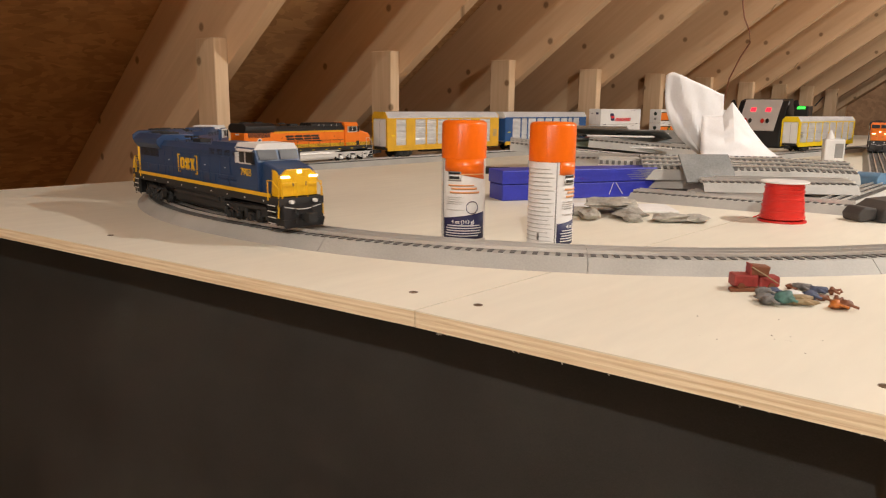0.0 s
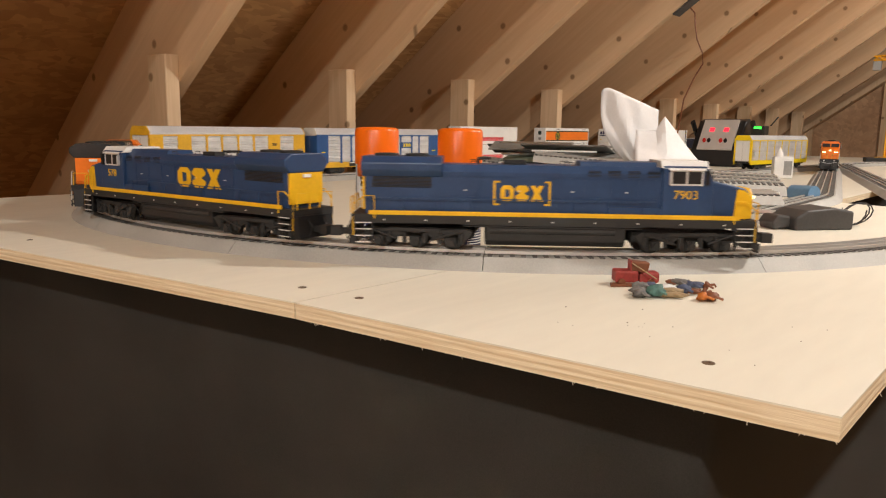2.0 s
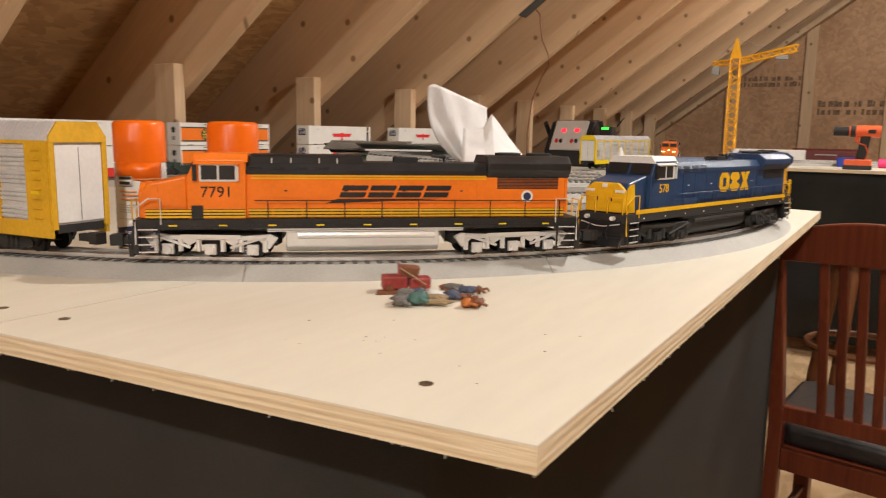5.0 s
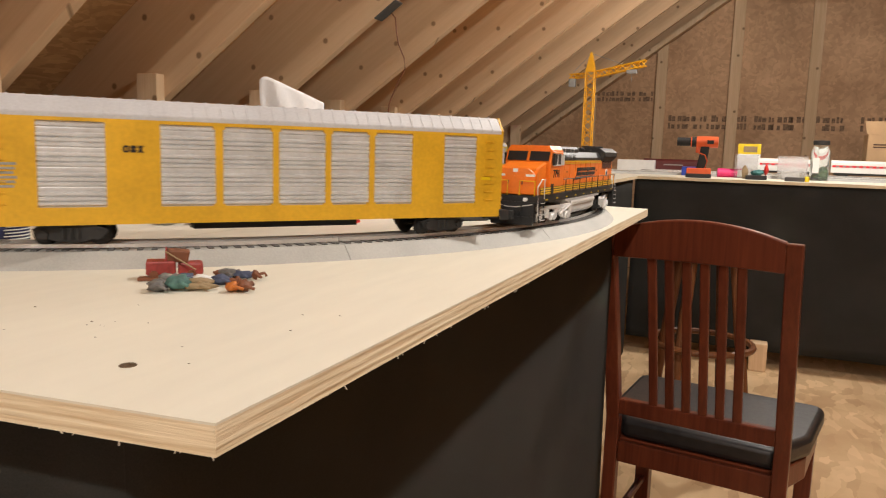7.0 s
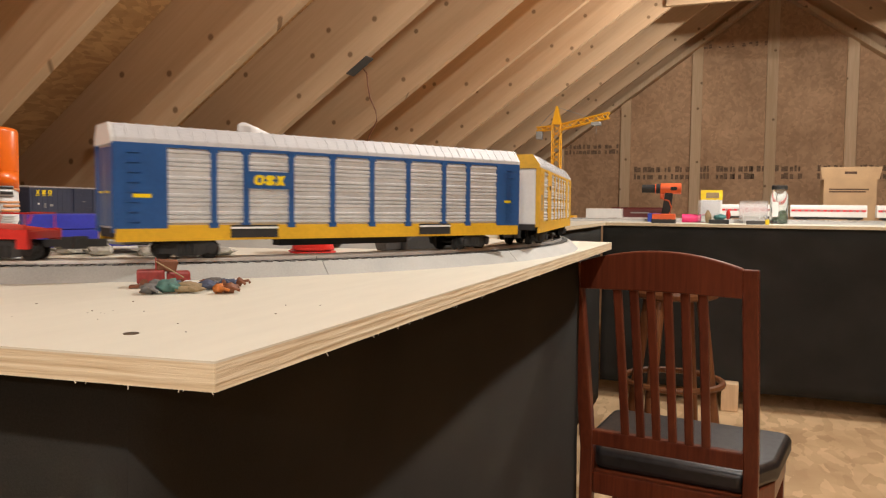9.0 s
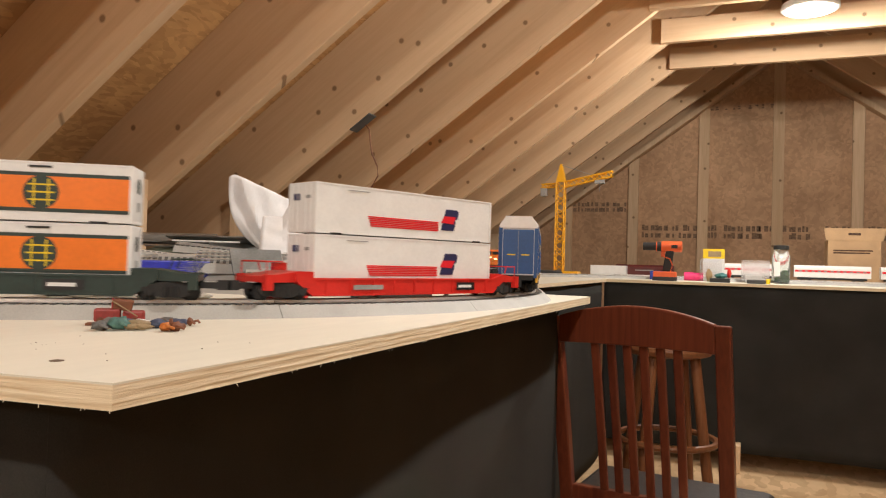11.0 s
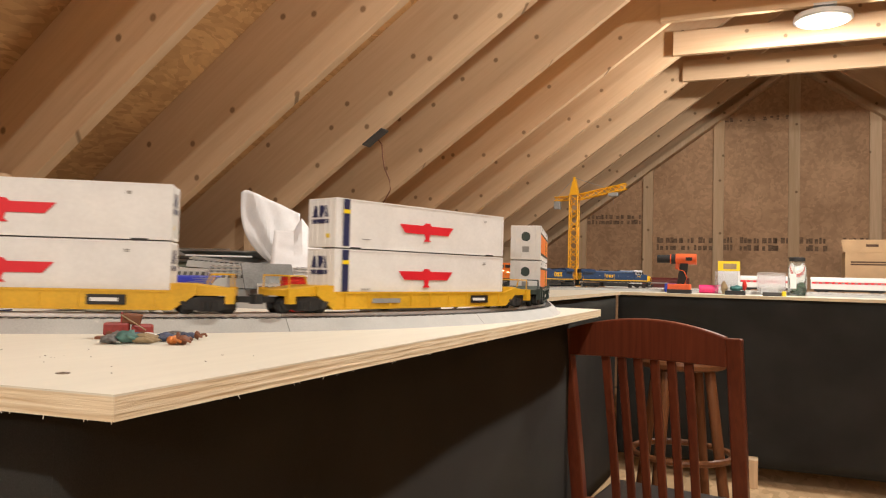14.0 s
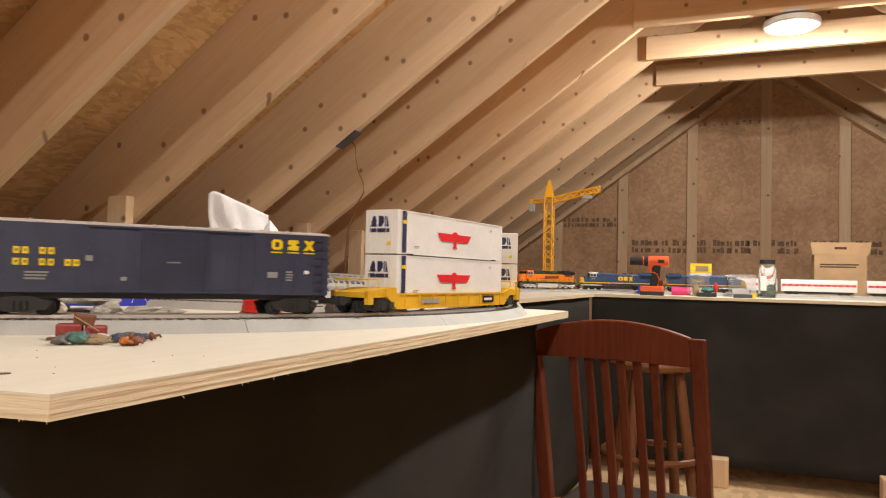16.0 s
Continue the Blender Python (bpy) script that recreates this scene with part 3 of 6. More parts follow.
def truck3(parent, x, material, d=1):
    """A three-axle locomotive bogie with journal boxes and springs."""
    t = part("truck", box(B(), -0.062, 0.062, -0.012, 0.012, 0.012, 0.024), BLACKM, parent, "", pose(x, 0, 0))
    for y in (-0.0265, 0.0265):
        s = 1 if y > 0 else -1
        bm = B()
        prism(bm, [(-0.066, 0.022), (-0.058, 0.011), (-0.048, 0.0195), (-0.030, 0.0195), (-0.022, 0.0135), (-0.012, 0.0195), (0.012, 0.0195), (0.022, 0.0135), (0.030, 0.0195),
                   (0.048, 0.0195), (0.058, 0.011), (0.066, 0.022), (0.058, 0.0255), (0.030, 0.0235), (-0.030, 0.0235), (-0.058, 0.0255)], y - 0.003, y + 0.003, "y")
        for jx in (-0.042, 0.0, 0.042):
            box(bm, jx - 0.0055, jx + 0.0055, y + s * 0.0025, y + s * 0.006, 0.005, 0.0155)
            tube(bm, [(jx, y + s * 0.004, 0.0095), (jx, y + s * 0.0085, 0.0095)], 0.0045, 8)
            for q in (-0.012, 0.012):
                tube(bm, [(jx + q, y + s * 0.003, 0.008), (jx + q, y + s * 0.003, 0.020)], 0.0028, 6)
        box(bm, -0.03, 0.03, y + s * 0.003, y + s * 0.005, 0.021, 0.025)
        tube(bm, [(-0.055, y + s * 0.005, 0.024), (-0.02, y + s * 0.005, 0.012)], 0.0016, 5)
        tube(bm, [(0.055, y + s * 0.005, 0.024), (0.02, y + s * 0.005, 0.012)], 0.0016, 5)
        part("side_frame", bm, material, t)
    wheels(t, (-0.042, 0.0, 0.042))
    return t


def truck2(parent, x, material):
    """A two-axle freight bogie."""
    t = part("truck", box(B(), -0.012, 0.012, -0.022, 0.022, 0.010, 0.020), BLACKM, parent, "", pose(x, 0, 0))
    for y in (-0.0245, 0.0245):
        s = 1 if y > 0 else -1
        bm = B()
        prism(bm, [(-0.031, 0.014), (-0.027, 0.006), (-0.018, 0.006), (-0.010, 0.003), (0.010, 0.003), (0.018, 0.006), (0.027, 0.006), (0.031, 0.014), (0.012, 0.020), (-0.012, 0.020)],
              y - 0.0025, y + 0.0025, "y")
        for jx in (-0.0225, 0.0225):
            tube(bm, [(jx, y, 0.0095), (jx, y + s * 0.005, 0.0095)], 0.0042, 8)
        for q in (-0.006, 0.0, 0.006):
            tube(bm, [(q, y + s * 0.003, 0.005), (q, y + s * 0.003, 0.015)], 0.0022, 6)
        part("side_frame", bm, material, t)
    wheels(t, (-0.0225, 0.0225), 0.0088)
    return t


def coupler(parent, x, s):
    bm = box(B(), x, x + s * 0.022, -0.004, 0.004, 0.013, 0.020)
    prism(bm, [(x + s * 0.018, -0.007), (x + s * 0.030, -0.008), (x + s * 0.030, 0.004), (x + s * 0.024, 0.008), (x + s * 0.018, 0.007)], 0.0115, 0.0225, "z")
    part("coupler", bm, BLACKM, parent)


def slab(parent, name, x, z, w, h, material, y, label="", slant=0.0):
    """A thin printed patch on a side at y."""
    s = -1 if y < 0 else 1
    bm = prism(B(), [(x - w / 2, z - h / 2), (x + w / 2, z - h / 2), (x + w / 2 + slant, z + h / 2), (x - w / 2 + slant, z + h / 2)], y, y + s * 0.0005, "y")
    return part(name, bm, material, parent, label)


def word_bars(parent, x, z, w, h, material, y, letters, slant=0.0, name="emblem", label="", plain=False):
    """A maker's mark as plain shapes of its size and colour: a ring, a notched block and a crossed pair of bars, or slit blocks."""
    cell = w / letters
    s = -1 if y < 0 else 1
    out = None
    for i in range(letters):
        c, a, g = x - w / 2 + cell * (i + 0.5), cell * 0.45, h / 2
        bm = B()

        def bar(p, d=0.0):
            prism(bm, [(c + q * a + slant * r * 0.5, z + r * g) for q, r in p], y, y + s * (0.0005 + d), "y")
        if plain:
            for lo, hi in ((-1.0, -0.14), (0.14, 1.0)):
                bar([(-1, lo), (0.92, lo), (1, lo + 0.2), (1, hi - 0.2), (0.92, hi), (-1, hi)])
        elif i % 3 == 0:
            bar([(-0.55, 1), (-1, 0.5), (-1, -0.5), (-0.55, -1), (-0.30, -0.5), (-0.30, 0.5)])
            for q in (1, -1):
                bar([(-0.55, q), (0.55, q), (1, q * 0.55), (0.55, q * 0.42), (-0.30, q * 0.5)], 0.0001)
            bar([(0.55, 1), (1, 0.5), (1, -0.5), (0.55, -1), (0.38, -0.5), (0.38, 0.5)], 0.0002)
        elif i % 3 == 1:
            bar([(-0.6, 1), (0.6, 1), (1, 0.6), (1, 0.34), (0.35, 0), (1, -0.34), (1, -0.6), (0.6, -1), (-0.6, -1), (-1, -0.6), (-1, -0.34), (-0.35, 0), (-1, 0.34), (-1, 0.6)])
        else:
            bar([(-1, 1), (-0.25, 1), (1, -1), (0.25, -1)])
            bar([(1, 1), (0.25, 1), (-1, -1), (-0.25, -1)], 0.0001)
        out = part(name, bm, material, parent, label)
    return out


def rows_of_bars(parent, x, z, w, h, n, material, y, name="small_print"):
    bm = B()
    s = -1 if y < 0 else 1
    for i in range(n):
        zc = z - h / 2 + h * (i + 0.5) / n
        box(bm, x - w / 2, x + w / 2 * (0.75 + 0.25 * ((i * 37) % 3) / 2), y, y + s * 0.0004, zc - h / n * 0.28, zc + h / n * 0.28)
    return part(name, bm, material, parent)


LOCO_HALF = 0.227


def locomotive(label, d, body, roof, cab_roof, nose, stripe, tank, truck_mat, sill_mat):
    """A six-axle road locomotive; d is +1 when its cab leads, -1 when it runs cab last."""
    t = thing("locomotive", pose(0, 0, 0), label, "model locomotive", "locomotives")
    H, W = LOCO_HALF, 0.030

    def X(x):
        return d * x
    # frame, tank, pilots
    part("underframe", box(B(), -H, H, -0.032, 0.032, 0.031, 0.041), sill_mat, t)
    tk = prism(B(), [(-0.030, 0.012), (-0.024, 0.006), (0.024, 0.006), (0.030, 0.012), (0.031, 0.029), (-0.031, 0.029)], X(-0.075), X(0.082), "x")
    bevel(part("fuel_tank", tk, tank, t), 0.0015)
    bm = B()
    for z in (0.0285, 0.0305):
        box(bm, -0.10, 0.10, -0.0325, 0.0325, z - 0.0006, z + 0.0006)
    part("pipe_run", bm, truck_mat, t)
    for e in (-1, 1):
        part("pilot", prism(B(), [(e * (H - 0.006), 0.006), (e * (H + 0.004), 0.006), (e * (H + 0.002), 0.033), (e * (H - 0.006), 0.033)], -0.028, 0.028, "y"), BLACK, t)
        for s in (-1, 1):
            stair = part("step_side", box(B(), e * (H - 0.024) - 0.0007, e * (H - 0.024) + 0.0007, s * 0.0320, s * 0.0335, 0.006, 0.033), BLACKM, t)
            part("step_side", box(B(), e * (H - 0.004) - 0.0007, e * (H - 0.004) + 0.0007, s * 0.0320, s * 0.0335, 0.006, 0.033), BLACKM, t)
            for i in range(4):
                z = 0.008 + i * 0.0075
                part("step", box(B(), e * (H - 0.024), e * (H - 0.004), s * 0.0325, s * 0.0348, z, z + 0.0012), BLACKM, stair)
                part("step_edge", box(B(), e * (H - 0.023), e * (H - 0.005), s * 0.0346, s * 0.0351, z + 0.0002, z + 0.0014), SILVER, stair)
        coupler(t, e * (H - 0.002), e)
        for s in (-1, 1):
            part("air_hose", tube(B(), [(e * (H + 0.003), s * 0.012, 0.028), (e * (H + 0.010), s * 0.013, 0.020), (e * (H + 0.007), s * 0.014, 0.009)], 0.0011, 5), BLACK, t)
    # stripe along the sill
    for y in (-1, 1):
        for z0, z1, mt in stripe:
            part("sill_stripe", box(B(), -H + 0.020, H - 0.020, y * 0.0322, y * 0.0326, z0, z1), mt, t)
        for i in range(9):
            xx = -0.19 + i * 0.0475
            q = 0.0040 if body is ORANGE else 0.0009
            part("sill_mark", box(B(), xx - q, xx + q, y * 0.0324, y * 0.0329, 0.0340, 0.0355), LEMON if body is ORANGE else WHITE, t)
    # long hood with tapered roof
    hb = prism(B(), [(-0.027, 0.041), (0.027, 0.041), (0.027, 0.090), (0.021, 0.098), (-0.021, 0.098), (-0.027, 0.090)], X(-0.212), X(0.128), "x")
    bevel(part("hood", hb, body, t), 0.0012)
    part("hood_roof", prism(B(), [(-0.0275, 0.086), (0.0275, 0.086), (0.0275, 0.0905), (0.0213, 0.0988), (-0.0213, 0.0988), (-0.0275, 0.0905)], X(-0.2121), X(0.122), "x"), roof, t)
    # radiator section that overhangs the hood
    rb = prism(B(), [(-0.0275, 0.084), (0.0275, 0.084), (0.034, 0.092), (0.034, 0.100), (0.024, 0.107), (-0.024, 0.107), (-0.034, 0.100), (-0.034, 0.092)], X(-0.216), X(-0.125), "x")
    bevel(part("radiator", rb, roof, t), 0.0012)
    for y in (-1, 1):
        bm = B()
        for i in range(10):
            z = 0.0865 - i * 0.0016
            box(bm, X(-0.204), X(-0.137), y * 0.0270, y * 0.0279, z, z + 0.0008)
        part("radiator_grille", bm, BLACKM, t)
    bm = B()
    for y in (-1, 1):
        for i in range(8):
            xx = X(-0.115 + i * 0.030)
            box(bm, xx - 0.0004, xx + 0.0004, y * 0.0269, y * 0.0275, 0.044, 0.084)
        for z in (0.062, 0.084):
            box(bm, X(-0.12), X(0.12), y * 0.0269, y * 0.0274, z, z + 0.0005)
    part("door_seams", bm, body, t)
    for y in (-1, 1):
        bm = B()
        for i in range(4):
            xx = X(0.045 + i * 0.022)
            for k in range(5):
                box(bm, xx - 0.007, xx + 0.007, y * 0.0270, y * 0.0277, 0.087 + k * 0.0016, 0.0877 + k * 0.0016)
        part("intake_louvres", bm, BLACKM, t)
    # dynamic brake hump, fans, exhaust, horn
    part("roof_hatch", prism(B(), [(-0.022, 0.097), (0.022, 0.097), (0.018, 0.104), (-0.018, 0.104)], X(0.03), X(0.115), "x"), roof, t)
    for fx in (-0.19, -0.155):
        part("fan", lathe(B(), [(0.014, 0.1065), (0.014, 0.1095), (0.011, 0.110), (0.010, 0.108)], 18, X(fx)), BLACKM, t)
    part("exhaust_stack", box(B(), X(-0.055), X(-0.030), -0.008, 0.008, 0.098, 0.104), BLACKM, t)
    bm = tube(B(), [(X(-0.085), 0.004, 0.099), (X(-0.085), 0.004, 0.105)], 0.0012)
    for i, yy in enumerate((-0.006, 0.0, 0.006, 0.011)):
        tube(bm, [(X(-0.085), yy, 0.105), (X(-0.070 - 0.002 * i), yy, 0.1055)], 0.0016)
    part("horn", bm, BLACKM, t)
    # cab
    cb = prism(B(), [(X(0.120), 0.041), (X(0.176), 0.041), (X(0.176), 0.083), (X(0.168), 0.101), (X(0.120), 0.101)], -0.0315, 0.0315, "y")
    cab = bevel(part("cab", cb, body, t), 0.0012)
    part("cab_roof", prism(B(), [(-0.0318, 0.0985), (0.0318, 0.0985), (0.026, 0.1065), (-0.026, 0.1065)], X(0.118), X(0.1695), "x"), cab_roof, t)
    for y in (-1, 1):
        bm = B()
        for x0, x1, z0, z1 in ((0.128, 0.164, 0.079, 0.081), (0.128, 0.164, 0.095, 0.097), (0.128, 0.130, 0.081, 0.095), (0.162, 0.164, 0.081, 0.095), (0.145, 0.147, 0.081, 0.095)):
            box(bm, X(x0), X(x1), y * 0.0314, y * 0.0325, z0, z1)
        part("window_frame", bm, SILVER, cab)
        part("window_pane", box(B(), X(0.130), X(0.162), y * 0.0316, y * 0.0319, 0.081, 0.095), BLACK, cab, "dark side window")
    for y0, y1 in ((-0.0285, -0.002), (0.002, 0.0285)):
        part("windscreen", prism(B(), [(X(0.1755), 0.086), (X(0.1765), 0.086), (X(0.1705), 0.0985), (X(0.1695), 0.0985)], y0, y1, "y"), BLACK, cab, "dark windscreen")
    # nose
    nb = prism(B(), [(X(0.176), 0.041), (X(0.218), 0.041), (X(0.220), 0.068), (X(0.214), 0.0765), (X(0.176), 0.085)], -0.0265, 0.0265, "y")
    bevel(part("nose", nb, body, t), 0.003, 3)
    fb = prism(B(), [(-0.0262, 0.042), (0.0262, 0.042), (0.0262, 0.068), (0.016, 0.0765), (-0.016, 0.0765), (-0.0262, 0.068)], X(0.2165), X(0.2222), "x")
    bevel(part("nose_front", fb, nose, t, "coloured nose panel"), 0.0012)
    for s in (-1, 1):
        part("nose_cheek", prism(B(), [(X(0.2175), 0.0418), (X(0.2175), 0.070), (X(0.212), 0.0745), (X(0.204), 0.0755), (X(0.201), 0.0418)], s * 0.0262, s * 0.0270, "y"), nose, t, "coloured side of the nose")
        part("wind_deflector", box(B(), X(0.166), X(0.170), s * 0.0318, s * 0.0350, 0.080, 0.096), BLACK, cab)
        part("mirror_bracket", box(B(), X(0.1265), X(0.1280), s * 0.0318, s * 0.0360, 0.080, 0.094), SILVER, cab)
        part("window_awning", prism(B(), [(s * 0.0315, 0.0975), (s * 0.0345, 0.0962), (s * 0.0345, 0.0968), (s * 0.0315, 0.0985)], X(0.126), X(0.166), "x"), cab_roof, cab)
        for q in (0.034, 0.012, -0.055, -0.093):
            part("roof_grab", tube(B(), [(X(q), s * 0.018, 0.0985), (X(q), s * 0.018, 0.1025), (X(q + 0.010), s * 0.018, 0.1025), (X(q + 0.010), s * 0.018, 0.0985)], 0.0005, 4), BLACKM, t)
        for q in (-0.10, -0.04, 0.02, 0.08):
            part("door_latch", box(B(), X(q), X(q + 0.003), s * 0.0270, s * 0.0281, 0.0690, 0.0702), SILVER if body is BLUE else BLACKM, t)
        if body is BLUE:
            part("equipment_step", box(B(), X(0.062), X(0.124), s * 0.0268, s * 0.0305, 0.0405, 0.0530), body, t)
        part("air_tank", tube(B(), [(X(-0.070), s * 0.0290, 0.0240), (X(0.070), s * 0.0290, 0.0240)], 0.0042, 10), truck_mat, t)
    part("nose_door", box(B(), X(0.2222), X(0.2229), -0.0085, 0.0085, 0.0425, 0.0665), nose, t)
    part("coupler_lever", tube(B(), [(X(0.2290), -0.026, 0.030), (X(0.2300), -0.006, 0.026), (X(0.2300), 0.006, 0.026), (X(0.2290), 0.026, 0.030)], 0.0007, 5), SILVER, t)
    part("snow_plough", prism(B(), [(-0.027, 0.003), (0.027, 0.003), (0.030, 0.014), (-0.030, 0.014)], X(0.2290), X(0.2325), "x"), BLACK, t)
    for y in (-0.020, 0.020):
        part("number_board", box(B(), X(0.222), X(0.2232), y - 0.006, y + 0.006, 0.0655, 0.0685), LENS if d > 0 else WHITE, t, "lit number board")
    part("headlight", box(B(), X(0.220), X(0.2235), -0.003, 0.003, 0.071, 0.0755), LENS if d > 0 else WHITE, t, "lit headlight pair")
    for y in (-0.017, 0.017):
        part("ditch_light", tube(B(), [(X(0.228), y, 0.036), (X(0.233), y, 0.036)], 0.0026, 8), WHITE, t, "small ditch light")
    word_side = box(B(), X(0.2222), X(0.2227), -0.010, 0.010, 0.055, 0.060)
    part("nose_emblem", word_side, NAVY, t)
    # far end of the hood
    part("hood_end", box(B(), X(-0.2122), X(-0.2150), -0.0262, 0.0262, 0.046, 0.084), nose, t, "coloured end panel of the hood")
    part("end_light", box(B(), X(-0.215), X(-0.2165), -0.006, 0.006, 0.078, 0.082), WHITE, t)
    # handrails: posts, a long rail, end rails
    for y in (-1, 1):
        bm = B()
        for i in range(9):
            xx = X(-0.205 + i * 0.038)
            tube(bm, [(xx, y * 0.0318, 0.041), (xx, y * 0.0318, 0.060)], 0.0006, 5)
        tube(bm, [(X(-0.212), y * 0.0318, 0.060), (X(0.112), y * 0.0318, 0.060)], 0.0006, 5)
        part("handrail", bm, BLACK if body is not BLUE else BLUE, t)
        for e in (-1, 1):
            bm = tube(B(), [(e * (H - 0.026), y * 0.0325, 0.036), (e * (H - 0.026), y * 0.0325, 0.062), (e * (H - 0.015), y * 0.0325, 0.062), (e * (H - 0.002), y * 0.031, 0.052), (e * (H - 0.002), y * 0.0325, 0.016)], 0.0008, 5)
            part("grab_iron", bm, SILVER if body is ORANGE else YEL, t)
    for e in (-1, 1):
        bm = tube(B(), [(e * (H + 0.001), -0.028, 0.041), (e * (H + 0.001), -0.028, 0.060), (e * (H + 0.001), -0.008, 0.060), (e * (H + 0.001), -0.008, 0.041)], 0.0008, 5)
        tube(bm, [(e * (H + 0.001), 0.008, 0.041), (e * (H + 0.001), 0.008, 0.060), (e * (H + 0.001), 0.028, 0.060), (e * (H + 0.001), 0.028, 0.041)], 0.0008, 5)
        part("end_rail", bm, YEL, t)
    t.scale = (0.985, 1.0, 0.965)
    tr = [truck3(t, -0.150, truck_mat), truck3(t, 0.150, truck_mat)]
    return t, tr


YSTRIPE = [(0.0405, 0.0455, YEL)]
lead, lead_trucks = locomotive("dark blue model locomotive with yellow nose, cab leading", 1, BLUE, BLUE, WHITE, YEL, YSTRIPE, BLACKM, BLACKM, BLACKM)
mid, mid_trucks = locomotive("dark blue model locomotive with large yellow side lettering, running cab last", -1, BLUE, BLUE, WHITE, YEL, YSTRIPE, BLACK, BLACKM, BLACKM)
OSTR = [(0.0420, 0.0432, YEL), (0.0445, 0.0457, YEL), (0.0470, 0.0482, YEL)]
third, third_trucks = locomotive("bright orange and black model locomotive with silver trucks", -1, ORANGE, BLACK, ORANGE, ORANGE, [(0.0340, 0.0350, BLACK)], SILVER, SILVER, BLACK)
for y in (-0.0271, 0.0271):
    s = -1 if y < 0 else 1
    word_bars(mid, 0.046, 0.070, 0.092, 0.026, YEL, y, 3, name="side_emblem", label="large yellow block lettering")
    word_bars(lead, -0.035, 0.067, 0.050, 0.018, YEL, y, 3, name="side_emblem", label="yellow block lettering in brackets")
    bm = B()
    for bx, k in ((-0.066, 1), (-0.004, -1)):
        box(bm, bx - 0.0012, bx + 0.0012, y, y + s * 0.0005, 0.053, 0.081)
        for zz in (0.053, 0.079):
            box(bm, bx, bx + k * 0.006, y, y + s * 0.0005, zz, zz + 0.002)
    part("emblem_bracket", bm, YEL, lead)
    for z0, mt in ((0.0425, YEL), (0.0456, YEL), (0.0487, YEL)):
        part("body_stripe", box(B(), -0.118, 0.211, y, y + s * 0.0005, z0, z0 + 0.0019), mt, third)
        part("body_stripe", box(B(), -0.215, -0.121, s * 0.0314, s * 0.0320, z0, z0 + 0.0019), mt, third)
    part("stripe_ground", box(B(), -0.118, 0.211, y - s * 0.0002, y + s * 0.0003, 0.0420, 0.0512), BLACK, third)
    part("stripe_ground", box(B(), -0.215, -0.121, s * 0.0312, s * 0.0318, 0.0420, 0.0512), BLACK, third)
    part("step_well", box(B(), -0.172, -0.161, s * 0.0314, s * 0.0324, 0.0415, 0.0550), BLACK, third)
    part("roof_housing", prism(B(), [(s * 0.002, 0.097), (s * 0.0222, 0.097), (s * 0.0222, 0.1030), (s * 0.0190, 0.1062), (s * 0.002, 0.1062)], -0.116, -0.004, "x"), BLACK, third, "black equipment housing")
    for xx in (-0.095, -0.076, -0.048, -0.030):
        part("housing_frame", box(B(), xx - 0.0006, xx + 0.0006, s * 0.0215, s * 0.0227, 0.0975, 0.1028), SILVER, third)
    for z0 in (0.0815, 0.0842):
        part("roof_stripe", box(B(), -0.115, 0.125, y, y + s * 0.0009, z0, z0 + 0.0015), YEL, third)
    word_bars(third, 0.030, 0.0690, 0.115, 0.0125, BLACK, y, 4, 0.005, name="side_emblem", label="slanted black lettering over a wedge", plain=True)
    part("wedge", prism(B(), [(-0.042, 0.0565), (0.078, 0.0612), (-0.030, 0.0612)], y, y + s * 0.0005, "y"), BLACK, third)
    part("round_badge", tube(B(), [(0.170, y, 0.064), (0.170, y + s * 0.0006, 0.064)], 0.0065, 18), WHITE, third)
    part("badge_centre", tube(B(), [(0.170, y, 0.064), (0.170, y + s * 0.0009, 0.064)], 0.0042, 14), NAVY, third)
for ob, txt, x, z, mt, sz in ((third, "7791", -0.148, 0.068, BLACK, 0.0155), (mid, "578", -0.148, 0.068, YEL, 0.0145), (lead, "7903", 0.146, 0.068, YEL, 0.0140)):
    lettering(txt, sz, mt, ob, pose(x, -0.0318, z) @ SIDE, "road_number", 0.0)


